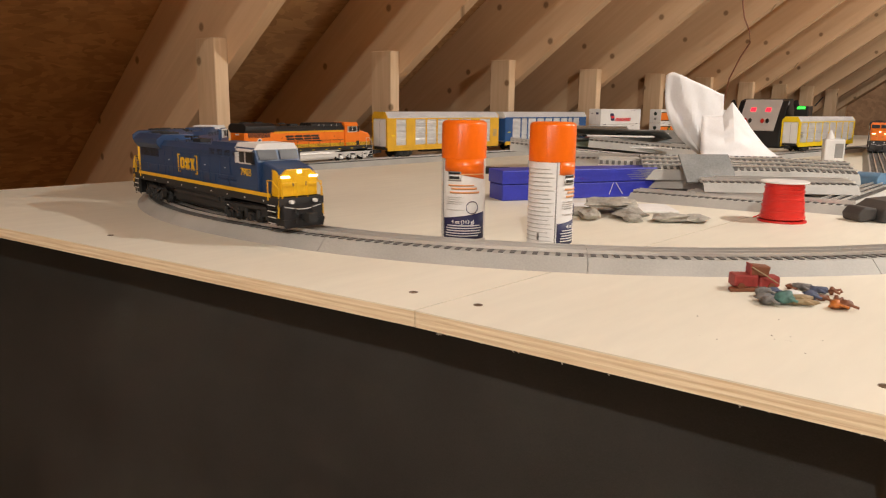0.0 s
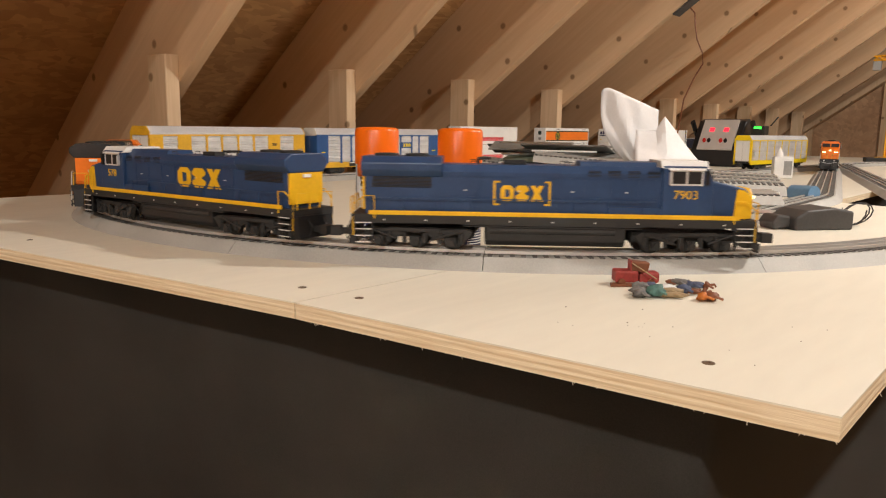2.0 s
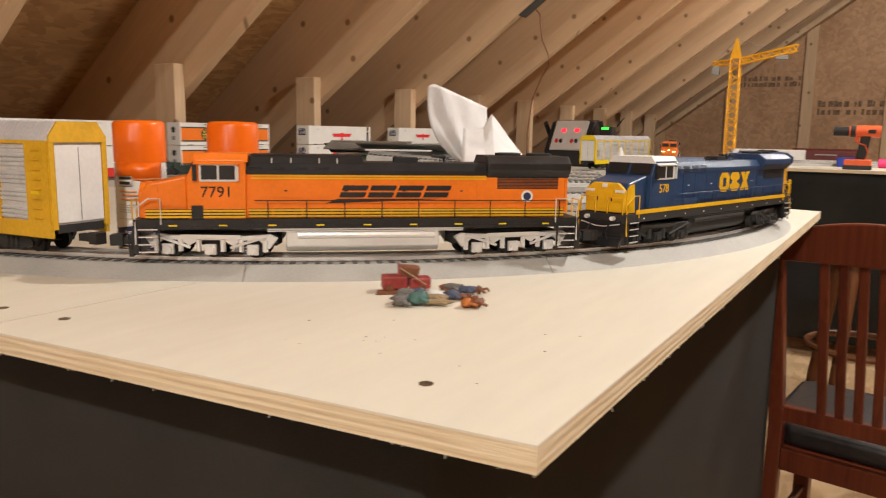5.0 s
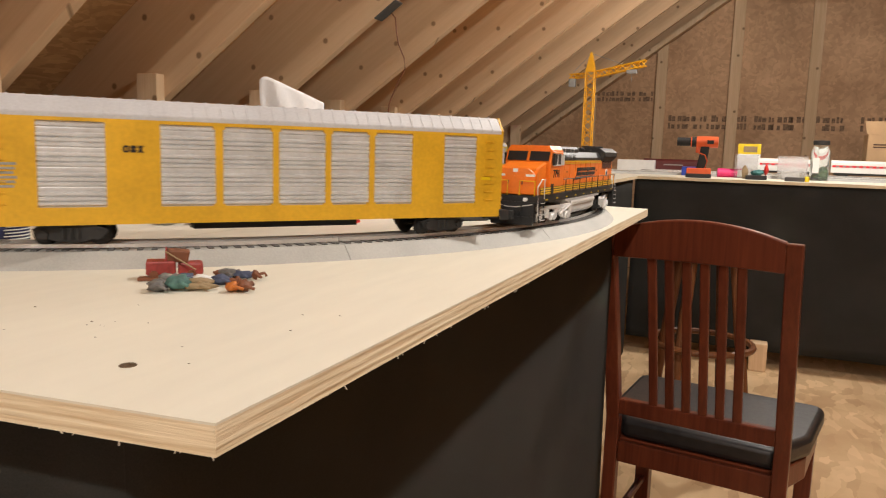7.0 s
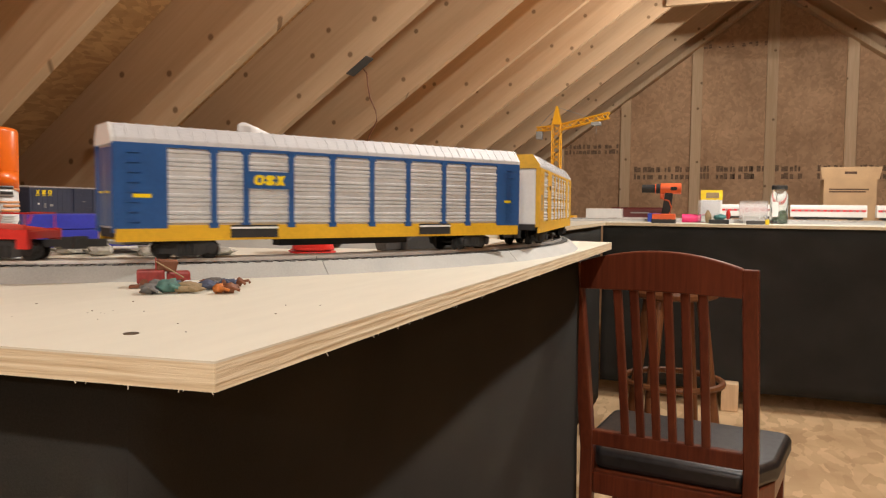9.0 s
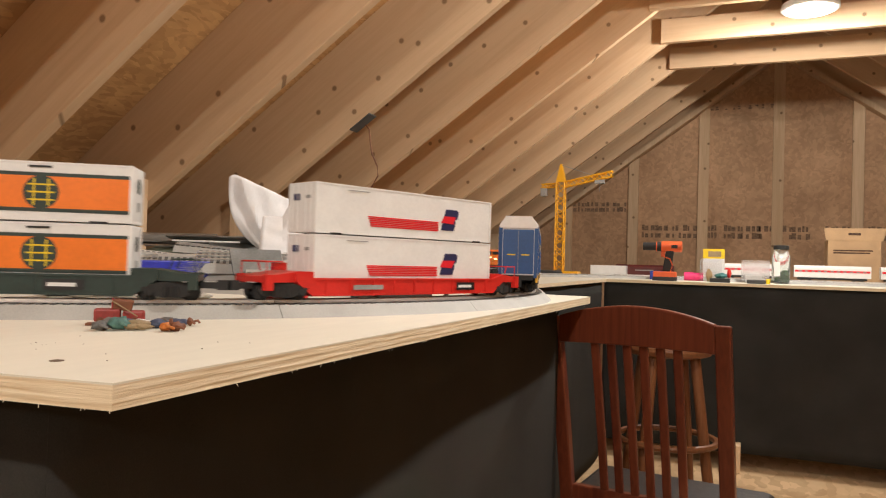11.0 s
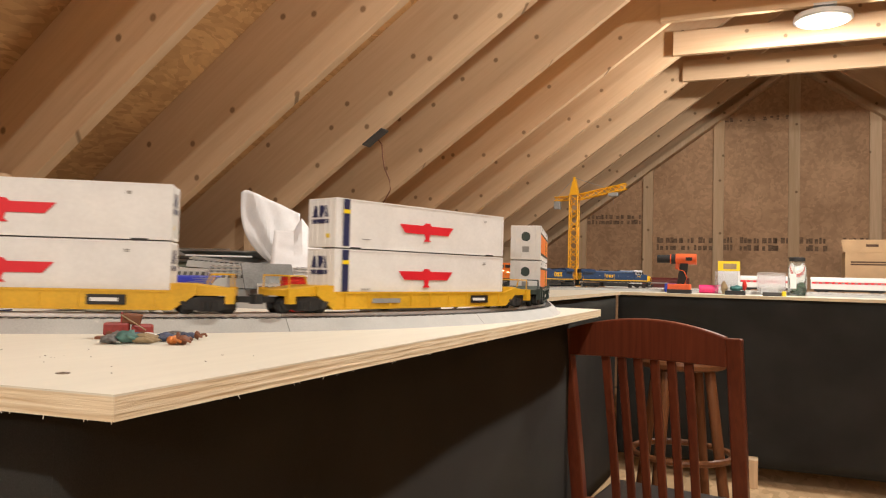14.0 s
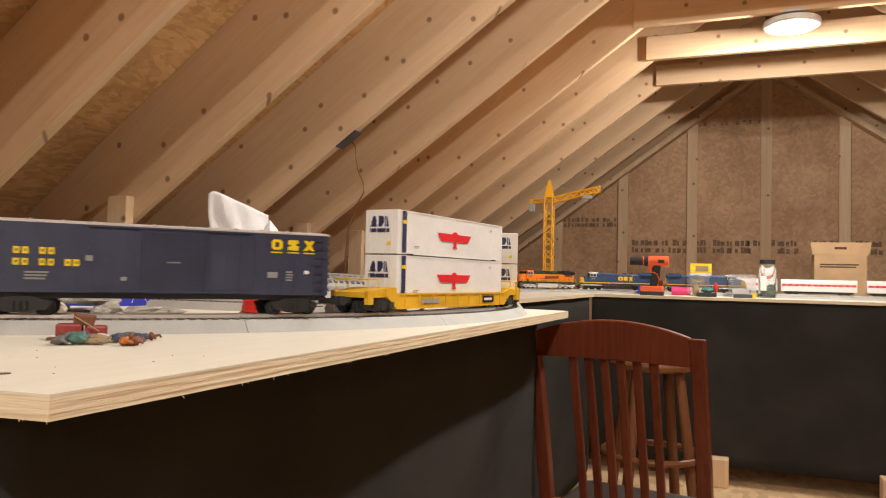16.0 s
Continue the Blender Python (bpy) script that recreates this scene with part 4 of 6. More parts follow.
def autorack(label, side, posts, half=0.257):
    """A long covered car carrier with ribbed side screens between posts."""
    t = thing("autorack", pose(0, 0, 0), label, "model autorack", "autoracks")
    W, z0, z1 = 0.032, 0.030, 0.108
    part("underframe", box(B(), -half, half, -0.026, 0.026, 0.022, 0.030), BLACKM, t)
    part("inner_floor", box(B(), -half, half, -W + 0.001, W - 0.001, z0, z1), ALU, t)
    rf = prism(B(), [(-W - 0.0008, 0.107), (W + 0.0008, 0.107), (W + 0.0008, 0.112), (0.022, 0.1255), (-0.022, 0.1255), (-W - 0.0008, 0.112)], -half, half, "x")
    bevel(part("roof", rf, ROOFWHITE, t, "ribbed white metal roof"), 0.001)
    bm = B()
    for i in range(40):
        x = -half + 0.012 + i * (2 * half - 0.024) / 39
        prism(bm, [(-W - 0.001, 0.108), (-W - 0.001, 0.1125), (-0.022, 0.1262), (0.022, 0.1262), (W + 0.001, 0.1125), (W + 0.001, 0.108), (0.022, 0.1240), (-0.022, 0.1240)], x - 0.0008, x + 0.0008, "x")
    tagged(part("roof_ribbing", bm, ROOFWHITE, t), kind="stuff")
    for y in (-1, 1):
        part("side_sill", box(B(), -half, half, y * (W - 0.002), y * (W + 0.0012), z0 - 0.012, z0 + 0.003), RACKYEL if side is RACKBLUE else side, t)
        part("top_rail", box(B(), -half, half, y * (W - 0.002), y * (W + 0.001), z1 - 0.003, z1), side, t)
        # corrugated screens
        for a, b in zip(posts, posts[1:]):
            n = 17
            prof = [(y * (W - 0.0016), z1 - 0.004), (y * (W - 0.0016), z0 + 0.004)]
            for i in range(n):
                z = z0 + 0.004 + (z1 - z0 - 0.008) * (i + 0.5) / n
                h = (z1 - z0 - 0.008) / n * 0.5
                yo = W + (0.0010 if i % 4 != 3 else -0.0005)
                prof += [(y * (W - 0.0009), z - h), (y * yo, z - h * 0.45), (y * yo, z + h * 0.45)]
            prof.append((y * (W - 0.0009), z1 - 0.004))
            bm = prism(B(), prof, a[1], b[0], "x")
            part("screen", bm, ALU, t)
        for a, b in posts:
            if b - a > 0.02:
                ob = part("side_panel", box(B(), a, b, y * (W - 0.001), y * (W + 0.0014), z0, z1 - 0.001), side, t)
            else:
                bm = box(B(), a, b, y * (W - 0.001), y * (W + 0.0016), z0, z1 - 0.001)
                for zz in (z0, z1 - 0.006):
                    box(bm, a - 0.002, b + 0.002, y * (W - 0.001), y * (W + 0.0013), zz, zz + 0.005)
                part("side_post", bm, side, t)
        if side is RACKBLUE:
            slab(t, "print_label", -half + 0.024, 0.060, 0.017, 0.0035, LEMON, y * (W + 0.0014))
        else:
            rows_of_bars(t, -half + 0.020, 0.060, 0.020, 0.022, 6, PRINT, y * (W + 0.0014))
        slab(t, "print_label", half - 0.020, 0.060, 0.012, 0.003, LEMON, y * (W + 0.0014))
    for e in (-1, 1):
        part("end_door", box(B(), e * (half - 0.001), e * (half + 0.0015), -0.026, 0.026, z0 + 0.002, z1 - 0.004), WHITE if side is not RACKBLUE else side, t, "tall end doors")
        ec = prism(B(), [(-W, 0.1065), (W, 0.1065), (W, 0.112), (0.022, 0.1258), (-0.022, 0.1258), (-W, 0.112)], e * (half + 0.0004), e * (half + 0.003), "x")
        part("end_cap", ec, side if side is not RACKBLUE else WHITE, t)
        for y in (-1, 1):
            bm = box(B(), e * (half - 0.004), e * (half + 0.0025), y * 0.027, y * 0.0325, z0 - 0.004, z1)
            for i in range(8):
                box(bm, e * (half - 0.022), e * (half - 0.010), y * (W + 0.0012), y * (W + 0.0030), 0.036 + i * 0.009, 0.0368 + i * 0.009)
            part("end_ladder", bm, side, t)
        part("seam", box(B(), e * (half + 0.0012), e * (half + 0.0018), -0.0004, 0.0004, z0 + 0.003, z1 - 0.006), PRINT, t)
        coupler(t, e * half, e)
    t.scale = (1.0, 1.0, 1.045)
    tr = [truck2(t, -half + 0.075, BLACKM), truck2(t, half - 0.075, BLACKM)]
    part("brake_gear", box(B(), -0.08, 0.09, -0.010, 0.010, 0.010, 0.022), BLACKM, t)
    return t, tr


E1, E2 = -0.257, 0.257
YPOSTS = [(E1, -0.212), (-0.158, -0.112), (-0.063, -0.056), (-0.008, -0.002), (0.046, 0.052), (0.094, 0.100), (0.144, 0.183), (0.224, E2)]
BPOSTS = [(E1, -0.209), (-0.166, -0.160), (-0.132, -0.126), (-0.081, -0.075), (-0.0306, -0.0246), (0.0214, 0.0274), (0.0727, 0.0787), (0.127, 0.133), (0.166, 0.172), (0.218, E2)]
rack_y, rack_y_trucks = autorack("yellow and silver model autorack with corrugated side screens", RACKYEL, YPOSTS)
rack_b, rack_b_trucks = autorack("blue and silver model autorack with white roof and yellow sill", RACKBLUE, BPOSTS)
for y in (-0.0335, 0.0335):
    slab(rack_b, "emblem_plate", -0.1035, 0.0775, 0.054, 0.0170, RACKBLUE, y + (-0.0008 if y < 0 else 0.0008))
    word_bars(rack_b, -0.1035, 0.0775, 0.036, 0.0100, LEMON, y + (-0.0014 if y < 0 else 0.0014), 3, 0.001)
    for x0, x1 in ((-0.146, -0.094), (0.092, 0.140)):
        slab(rack_b, "sill_gap", (x0 + x1) / 2, 0.0265, x1 - x0, 0.0125, BLACKM, y)
        slab(rack_b, "sill_line", (x0 + x1) / 2, 0.0300, x1 - x0, 0.0020, WHITE, y * 1.02)
    word_bars(rack_y, -0.135, 0.083, 0.018, 0.006, BLACK, y, 3)
for yy in (-0.012, 0.012):
    part("end_print", box(B(), -0.2588, -0.2592, yy - 0.007, yy + 0.007, 0.062, 0.064), LEMON, rack_b)


def bird(parent, x, z, w, y):
    """A plain red winged mark."""
    s = -1 if y < 0 else 1
    h = w * 0.068
    poly = [(x - w / 2, z + h), (x - w * 0.08, z + h), (x - w * 0.04, z + h * 1.5), (x + w * 0.04, z + h * 1.5), (x + w * 0.08, z + h), (x + w / 2, z + h), (x + w * 0.40, z - h * 0.6),
            (x + w * 0.05, z - h * 0.6), (x + w * 0.03, z - h * 1.5), (x + w * 0.07, z - h * 2.0), (x - w * 0.07, z - h * 2.0), (x - w * 0.03, z - h * 1.5), (x - w * 0.05, z - h * 0.6), (x - w * 0.40, z - h * 0.6)]
    part("winged_mark", prism(B(), poly, y, y + s * 0.0005, "y"), LOGORED, parent, "red winged emblem")


def container(parent, z, look_name, half):
    """A 48-foot box: ribbed corners, corner castings, printed sides."""
    W, h = 0.0265, 0.0632
    c = bevel(part("container", box(B(), -half, half, -W, W, z, z + h - 0.0012), WHITE, parent, "white corrugated intermodal container"), 0.0008, 1)
    for y in (-1, 1):
        for zz in (z, z + h - 0.0032):
            part("side_rim", box(B(), -half - 0.0004, half + 0.0004, y * (W - 0.001), y * (W + 0.0006), zz, zz + 0.0020), WHITE, c)
        for x in (-1, 1):
            part("corner_post", box(B(), x * (half - 0.003), x * (half + 0.0005), y * (W - 0.002), y * (W + 0.0008), z + 0.002, z + h - 0.0032), WHITE, c)
    for x in (-0.135, 0.135):
        for y in (-1, 1):
            part("lock_slot", box(B(), x - 0.009, x + 0.009, y * (W - 0.002), y * (W + 0.0007), z - 0.0010, z + 0.0012), BLACK, c)
    for x in (-1, 1):
        for q in (-0.018, -0.008, 0.008, 0.018):
            part("door_bar", tube(B(), [(x * (half + 0.001), q, z + 0.003), (x * (half + 0.001), q, z + h - 0.004)], 0.0005, 4), WHITE, c)
    for y in (-W, W):
        yy = y * 1.03
        if look_name == "bird":
            bird(c, -0.004, z + h * 0.46, 0.108, yy)
            slab(c, "navy_band", -half + 0.017, z + h / 2, 0.010, h * 0.93, NAVY, yy)
            slab(c, "yellow_patch", -half + 0.017, z + h * 0.72, 0.011, 0.005, LEMON, yy * 1.01)
            rows_of_bars(c, -half + 0.052, z + 0.012, 0.016, 0.002, 1, PRINT, yy)
            rows_of_bars(c, half - 0.045, z + h - 0.012, 0.006, 0.004, 2, PRINT, yy)
        elif look_name == "orange":
            for z0, z1, mt in ((0.15, 0.21, GREEN), (0.21, 0.74, ORANGE), (0.74, 0.80, GREEN)):
                part("side_band", box(B(), -half + 0.004, half - 0.002, y, yy, z + h * z0, z + h * z1), mt, c)
            ring = tube(B(), [(half - 0.090, y, z + h * 0.475), (half - 0.090, yy * 1.012, z + h * 0.475)], 0.0175, 24)
            part("round_emblem", ring, GREEN, c)
            bm = B()
            s = -1 if y < 0 else 1
            for q in (-0.008, 0.0, 0.008):
                box(bm, half - 0.103, half - 0.077, yy * 1.012, yy * 1.02, z + h * 0.475 + q - 0.0008, z + h * 0.475 + q + 0.0008)
            for q in (-0.007, 0.007):
                box(bm, half - 0.0908 + q, half - 0.0892 + q, yy * 1.012, yy * 1.02, z + h * 0.475 - 0.014, z + h * 0.475 + 0.014)
            part("emblem_lines", bm, LEMON, c)
            rows_of_bars(c, half - 0.090, z + h * 0.90, 0.026, 0.004, 1, BLACK, yy)
            rows_of_bars(c, -half + 0.045, z + h * 0.90, 0.035, 0.003, 1, PRINT, yy)
        else:
            for i in range(6):
                zz = z + h * 0.19 + i * h * 0.037
                part("red_line", box(B(), -0.078 - 0.001 * i, 0.050, y, yy, zz, zz + h * 0.024), LOGORED, c)
            part("navy_block", prism(B(), [(0.056, z + h * 0.22), (0.083, z + h * 0.22), (0.087, z + h * 0.42), (0.085, z + h * 0.46), (0.091, z + h * 0.50), (0.093, z + h * 0.66), (0.089, z + h * 0.70), (0.066, z + h * 0.70)], y, yy, "y"), NAVY, c)
            part("red_block", prism(B(), [(0.056, z + h * 0.39), (0.080, z + h * 0.37), (0.087, z + h * 0.54), (0.062, z + h * 0.54)], y, yy * 1.015, "y"), LOGORED, c)
            rows_of_bars(c, -half + 0.070, z + h * 0.88, 0.040, 0.002, 1, PRINT, yy)
    for x in (-1, 1):
        xx = x * (half + 0.0006)
        if look_name == "bird":
            for blk in ([(-0.020, 0.038), (-0.0065, 0.038), (-0.011, 0.053), (-0.014, 0.053)],
                        [(-0.005, 0.038), (0.000, 0.038), (0.004, 0.044), (0.004, 0.050), (0.002, 0.053), (-0.005, 0.053)],
                        [(0.0055, 0.038), (0.0125, 0.038), (0.0095, 0.053), (0.0055, 0.053)]):
                part("end_emblem", prism(B(), [(x * p, z + q) for p, q in blk], xx, xx + x * 0.0004, "x"), NAVY, c)
            part("end_bar", box(B(), xx, xx + x * 0.0005, x * -0.020, x * 0.0135, z + 0.030, z + 0.0355), NAVY, c)
            part("end_patch", box(B(), xx, xx + x * 0.0005, -0.016, -0.010, z + 0.012, z + 0.017), LEMON, c)
        elif look_name == "orange":
            part("end_emblem", tube(B(), [(xx, 0, z + 0.042), (xx + x * 0.0006, 0, z + 0.042)], 0.0085, 18), GREEN, c)
            part("end_print", box(B(), xx, xx + x * 0.0005, -0.006, 0.006, z + 0.014, z + 0.024), PRINT, c)
        else:
            part("end_emblem", box(B(), xx, xx + x * 0.0005, 0.004, 0.016, z + 0.040, z + 0.048), NAVY, c)
            part("end_print", box(B(), xx, xx + x * 0.0005, -0.018, -0.008, z + 0.042, z + 0.046), PRINT, c)
    return c


def well_car(label, material, look_name):
    """A double-stack well wagon with two containers."""
    t = thing("well_car", pose(0, 0, 0), label, "model well car", "well cars")
    half, ch = 0.238, 0.168
    for y in (-1, 1):
        side = prism(B(), [(-half + 0.040, 0.023), (-ch - 0.004, 0.0045), (ch + 0.004, 0.0045), (half - 0.040, 0.023), (half - 0.040, 0.033), (ch + 0.004, 0.0265), (-ch - 0.004, 0.0265), (-half + 0.040, 0.033)],
                     y * 0.0285, y * 0.0325, "y")
        part("side_sill", side, material, t)
        bm = box(B(), -ch, ch, y * 0.0325, y * 0.0338, 0.0240, 0.0265)
        box(bm, -ch, ch, y * 0.0325, y * 0.0338, 0.0045, 0.0067)
        for i in range(9):
            xx = -ch + 0.015 + i * (2 * ch - 0.03) / 8
            box(bm, xx - 0.001, xx + 0.001, y * 0.0325, y * 0.0336, 0.0065, 0.0242)
        part("sill_ribs", bm, material, t)
        slab(t, "sill_plate", 0.105, 0.0155, 0.040, 0.011, BLACK, y * 0.0337)
        rows_of_bars(t, 0.105, 0.0155, 0.032, 0.007, 1, WHITE, y * 0.0343)
        slab(t, "sill_plate", -0.085, 0.0150, 0.050, 0.006, PRINT, y * 0.0337)
    part("well_floor", box(B(), -ch, ch, -0.0285, 0.0285, 0.0045, 0.0075), material, t)
    for e in (-1, 1):
        part("end_deck", prism(B(), [(e * (ch + 0.001), 0.021), (e * half, 0.021), (e * half, 0.028), (e * (ch + 0.022), 0.034), (e * (ch + 0.001), 0.034)], -0.0285, 0.0285, "y"), material, t)
        bm = B()
        for y in (-1, 1):
            tube(bm, [(e * (half - 0.004), y * 0.026, 0.028), (e * (half - 0.004), y * 0.026, 0.045), (e * (half - 0.026), y * 0.026, 0.045), (e * (half - 0.030), y * 0.026, 0.034)], 0.0010, 5)
            box(bm, e * (half - 0.010), e * half, y * 0.024, y * 0.0315, 0.012, 0.030)
        tube(bm, [(e * (half - 0.004), -0.026, 0.045), (e * (half - 0.004), 0.026, 0.045)], 0.0010, 5)
        part("end_railing", bm, material, t)
        coupler(t, e * half, e)
    container(t, 0.0178, look_name, ch)
    container(t, 0.0178 + 0.0637, look_name, ch)
    tr = [truck2(t, -half + 0.034, BLACKM), truck2(t, half - 0.034, BLACKM)]
    return t, tr


well_r, well_r_trucks = well_car("red model well car stacked with two white containers with red lines", RED, "lines")
well_g, well_g_trucks = well_car("dark green model well car stacked with orange banded containers", GREEN, "orange")
well_a, well_a_trucks = well_car("yellow model well car stacked with two winged emblem containers", RACKYEL, "bird")
well_c, well_c_trucks = well_car("yellow model well car stacked with two winged emblem containers", RACKYEL, "bird")


def boxcar():
    t = thing("boxcar", pose(0, 0, 0), "dark blue model boxcar with ribbed sliding door and yellow lettering", "model boxcar")
    half, W = 0.186, 0.031
    part("underframe", box(B(), -half, half, -0.024, 0.024, 0.018, 0.026), BLACKM, t)
    bevel(part("body", box(B(), -half, half, -W, W, 0.024, 0.098), BLUEGR, t), 0.001)
    part("roof", prism(B(), [(-W - 0.001, 0.0975), (W + 0.001, 0.0975), (W + 0.001, 0.0990), (0, 0.1025), (-W - 0.001, 0.0990)], -half - 0.001, half + 0.001, "x"), SILVER, t)
    for i in range(12):
        x = -half + 0.015 + i * (2 * half - 0.03) / 11
        part("roof_rib", prism(B(), [(-W, 0.0990), (W, 0.0990), (0, 0.1036)], x - 0.001, x + 0.001, "x"), SILVER, t)
    for y in (-1, 1):
        door = part("door", box(B(), -0.030, 0.036, y * W, y * (W + 0.0015), 0.027, 0.095), BLUEGR, t, "ribbed sliding door")
        for i in range(19):
            z = 0.030 + i * 0.0034
            part("door_rib", box(B(), -0.028, 0.034, y * (W + 0.001), y * (W + 0.0026), z, z + 0.0014), BLUEGR, door)
        part("door_lock", box(B(), -0.004, 0.010, y * (W + 0.0024), y * (W + 0.0034), 0.0585, 0.0600), PRINT, door)
        for z in (0.0255, 0.0955):
            part("door_track", box(B(), -0.085, 0.090, y * W, y * (W + 0.0032), z, z + 0.0018), BLUEGR, t)
        for x in (-0.032, 0.038):
            part("door_post", box(B(), x - 0.001, x + 0.001, y * W, y * (W + 0.0030), 0.026, 0.096), BLUEGR, t)
        for i in range(9):
            for x in (-0.178 + i * 0.0165, 0.045 + i * 0.0165):
                part("panel_seam", box(B(), x - 0.0004, x + 0.0004, y * W, y * (W + 0.0005), 0.026, 0.097), BLUEGR, t)
        for e in (-1, 1):
            for i in range(7):
                part("ladder_rung", box(B(), e * (half - 0.020), e * (half - 0.005), y * (W + 0.001), y * (W + 0.0028), 0.030 + i * 0.0100, 0.0307 + i * 0.0100), BLUEGR, t)
            part("sill_step", box(B(), e * (half - 0.018), e * (half - 0.006), y * (W - 0.001), y * (W + 0.001), 0.010, 0.0112), BLACKM, t)
            part("sill_step", box(B(), e * (half - 0.018), e * (half - 0.0165), y * (W - 0.001), y * (W + 0.001), 0.011, 0.025), BLACKM, t)
        yy = y * (W + 0.0006)
        for i, x in enumerate((0.1205, 0.1405, 0.1605)):
            if i == 0:
                word_bars(t, x, 0.0845, 0.0150, 0.0125, LEMON, yy, 1, name="side_emblem", label="yellow block mark")
            if i == 1:
                part("side_emblem", prism(B(), [(x - 0.006, 0.0783), (x + 0.006, 0.0783), (x + 0.007, 0.0830), (x + 0.002, 0.0850), (x + 0.007, 0.0870), (x + 0.006, 0.0907), (x - 0.006, 0.0907), (x - 0.007, 0.0860), (x - 0.002, 0.0840), (x - 0.007, 0.0820)], yy, yy + y * 0.0005, "y"), LEMON, t)
            if i == 2:
                for k in (-1, 1):
                    part("side_emblem", prism(B(), [(x - k * 0.007, 0.0783), (x - k * 0.002, 0.0783), (x + k * 0.007, 0.0907), (x + k * 0.002, 0.0907)], yy, yy + y * (0.0005 + 0.0001 * k), "y"), LEMON, t)
            part("emblem_underline", box(B(), x - 0.0072, x + 0.0072, yy, yy + y * 0.0005, 0.0745, 0.0760), LEMON, t)
        for zc, cells in ((0.0680, (0, 1, 3, 4)), (0.0560, (0, 1, 3, 4, 6, 7))):
            for k in cells:
                x = -0.154 + k * 0.0080
                part("print_bar", box(B(), x, x + 0.0058, yy, yy + y * 0.0005, zc - 0.0036, zc + 0.0036), LEMON, t)
                part("print_slit", box(B(), x + 0.002, x + 0.0040, yy, yy + y * 0.0007, zc - 0.0012, zc + 0.0016), BLUEGR, t)
        rows_of_bars(t, -0.132, 0.042, 0.022, 0.010, 3, PRINT, yy)
        slab(t, "print_label", -0.083, 0.0615, 0.007, 0.006, PRINT, yy)
        slab(t, "print_label", 0.1160, 0.0480, 0.012, 0.007, PRINT, yy)
        rows_of_bars(t, 0.137, 0.047, 0.009, 0.013, 4, PRINT, yy)
        slab(t, "print_label", 0.158, 0.052, 0.006, 0.004, WHITE, yy)
        slab(t, "print_label", -0.048, 0.040, 0.006, 0.004, PRINT, yy)
    for e in (-1, 1):
        for i in range(8):
            part("end_rib", box(B(), e * half, e * (half + 0.002), -0.028, 0.028, 0.030 + i * 0.008, 0.033 + i * 0.008), BLUEGR, t)
        coupler(t, e * half, e)
    return t, [truck2(t, -0.142, BLACKM), truck2(t, 0.142, BLACKM)]


box_x, box_x_trucks = boxcar()

# each car: thing, trucks, half the distance between its pins, how far its middle runs behind the leading coupler
TRAIN = [(lead, lead_trucks, 0.148, 0.2425), (mid, mid_trucks, 0.148, 0.739), (third, third_trucks, 0.148, 1.228), (rack_y, rack_y_trucks, 0.182, 1.765), (rack_b, rack_b_trucks, 0.182, 2.320),
         (well_r, well_r_trucks, 0.204, 2.868), (well_g, well_g_trucks, 0.204, 3.40), (well_a, well_a_trucks, 0.204, 3.92), (well_c, well_c_trucks, 0.204, 4.44), (box_x, box_x_trucks, 0.142, 4.910)]

# the way of the leading coupler along the line, by time
ADVANCE = [(0.0, 6.118), (1.0, 6.432), (2.0, 6.762), (3.0, 7.102), (4.0, 7.452), (5.0, 7.790), (7.5, 8.621), (8.5, 8.948), (9.0, 9.117), (9.5, 9.290), (10.0, 9.467), (13.0, 10.554), (14.0, 10.899), (15.0, 11.247), (16.0, 11.579)]


def head(t):
    for (a, p), (b, q) in zip(ADVANCE, ADVANCE[1:]):
        if t <= b:
            return p + (q - p) * (t - a) / (b - a)
    return ADVANCE[-1][1]


def motions():
    for ob, trs, pin, back in TRAIN:
        rows, truck_rows = [], ([], [])
        for i in range(0, 65):
            t = 16.0 * i / 64
            s = head(t) - back
            xa, ya, ha = MAIN.at(s - pin)
            xb, yb, hb = MAIN.at(s + pin)
            yaw = math.atan2(yb - ya, xb - xa)
            rows.append((t, pose((xa + xb) / 2, (ya + yb) / 2, TOP + RAIL_Z, 0, 0, math.degrees(yaw))))
            for k, h in ((0, ha), (1, hb)):
                turn = math.degrees((h - yaw + math.pi) % (2 * math.pi) - math.pi)
                truck_rows[k].append((t, pose(trs[k].location.x if i == 0 else truck_rows[k][0][1].translation.x, 0, 0, 0, 0, turn)))
        walk(ob, rows)
        for k in (0, 1):
            walk(trs[k], truck_rows[k])

# ---- standing rolling stock ----
def on_line(line, s):
    x, y, h = line.at(s)
    return pose(x, y, TOP + RAIL_Z, 0, 0, math.degrees(h))


LPOSTS = [(E1, -0.250), (-0.190, -0.186), (-0.125, -0.121), (-0.060, -0.056), (0.005, 0.009), (0.070, 0.074), (0.135, 0.139), (0.195, 0.199), (0.250, E2)]
still_rack, _t = autorack("lemon yellow and silver model autorack parked on a siding", LEMON, LPOSTS)
still_rack.matrix_basis = on_line(SIDING, 0.62)
still_loco, _t = locomotive("orange model locomotive with lit headlights parked far down the layout", 1, ORANGE, BLACK, ORANGE, ORANGE, [(0.0340, 0.0350, BLACK)], BLACKM, BLACKM, BLACK)
still_loco.matrix_basis = on_line(INNER, 1.97) @ pose(0, 0, 0, 0, 0, 180)


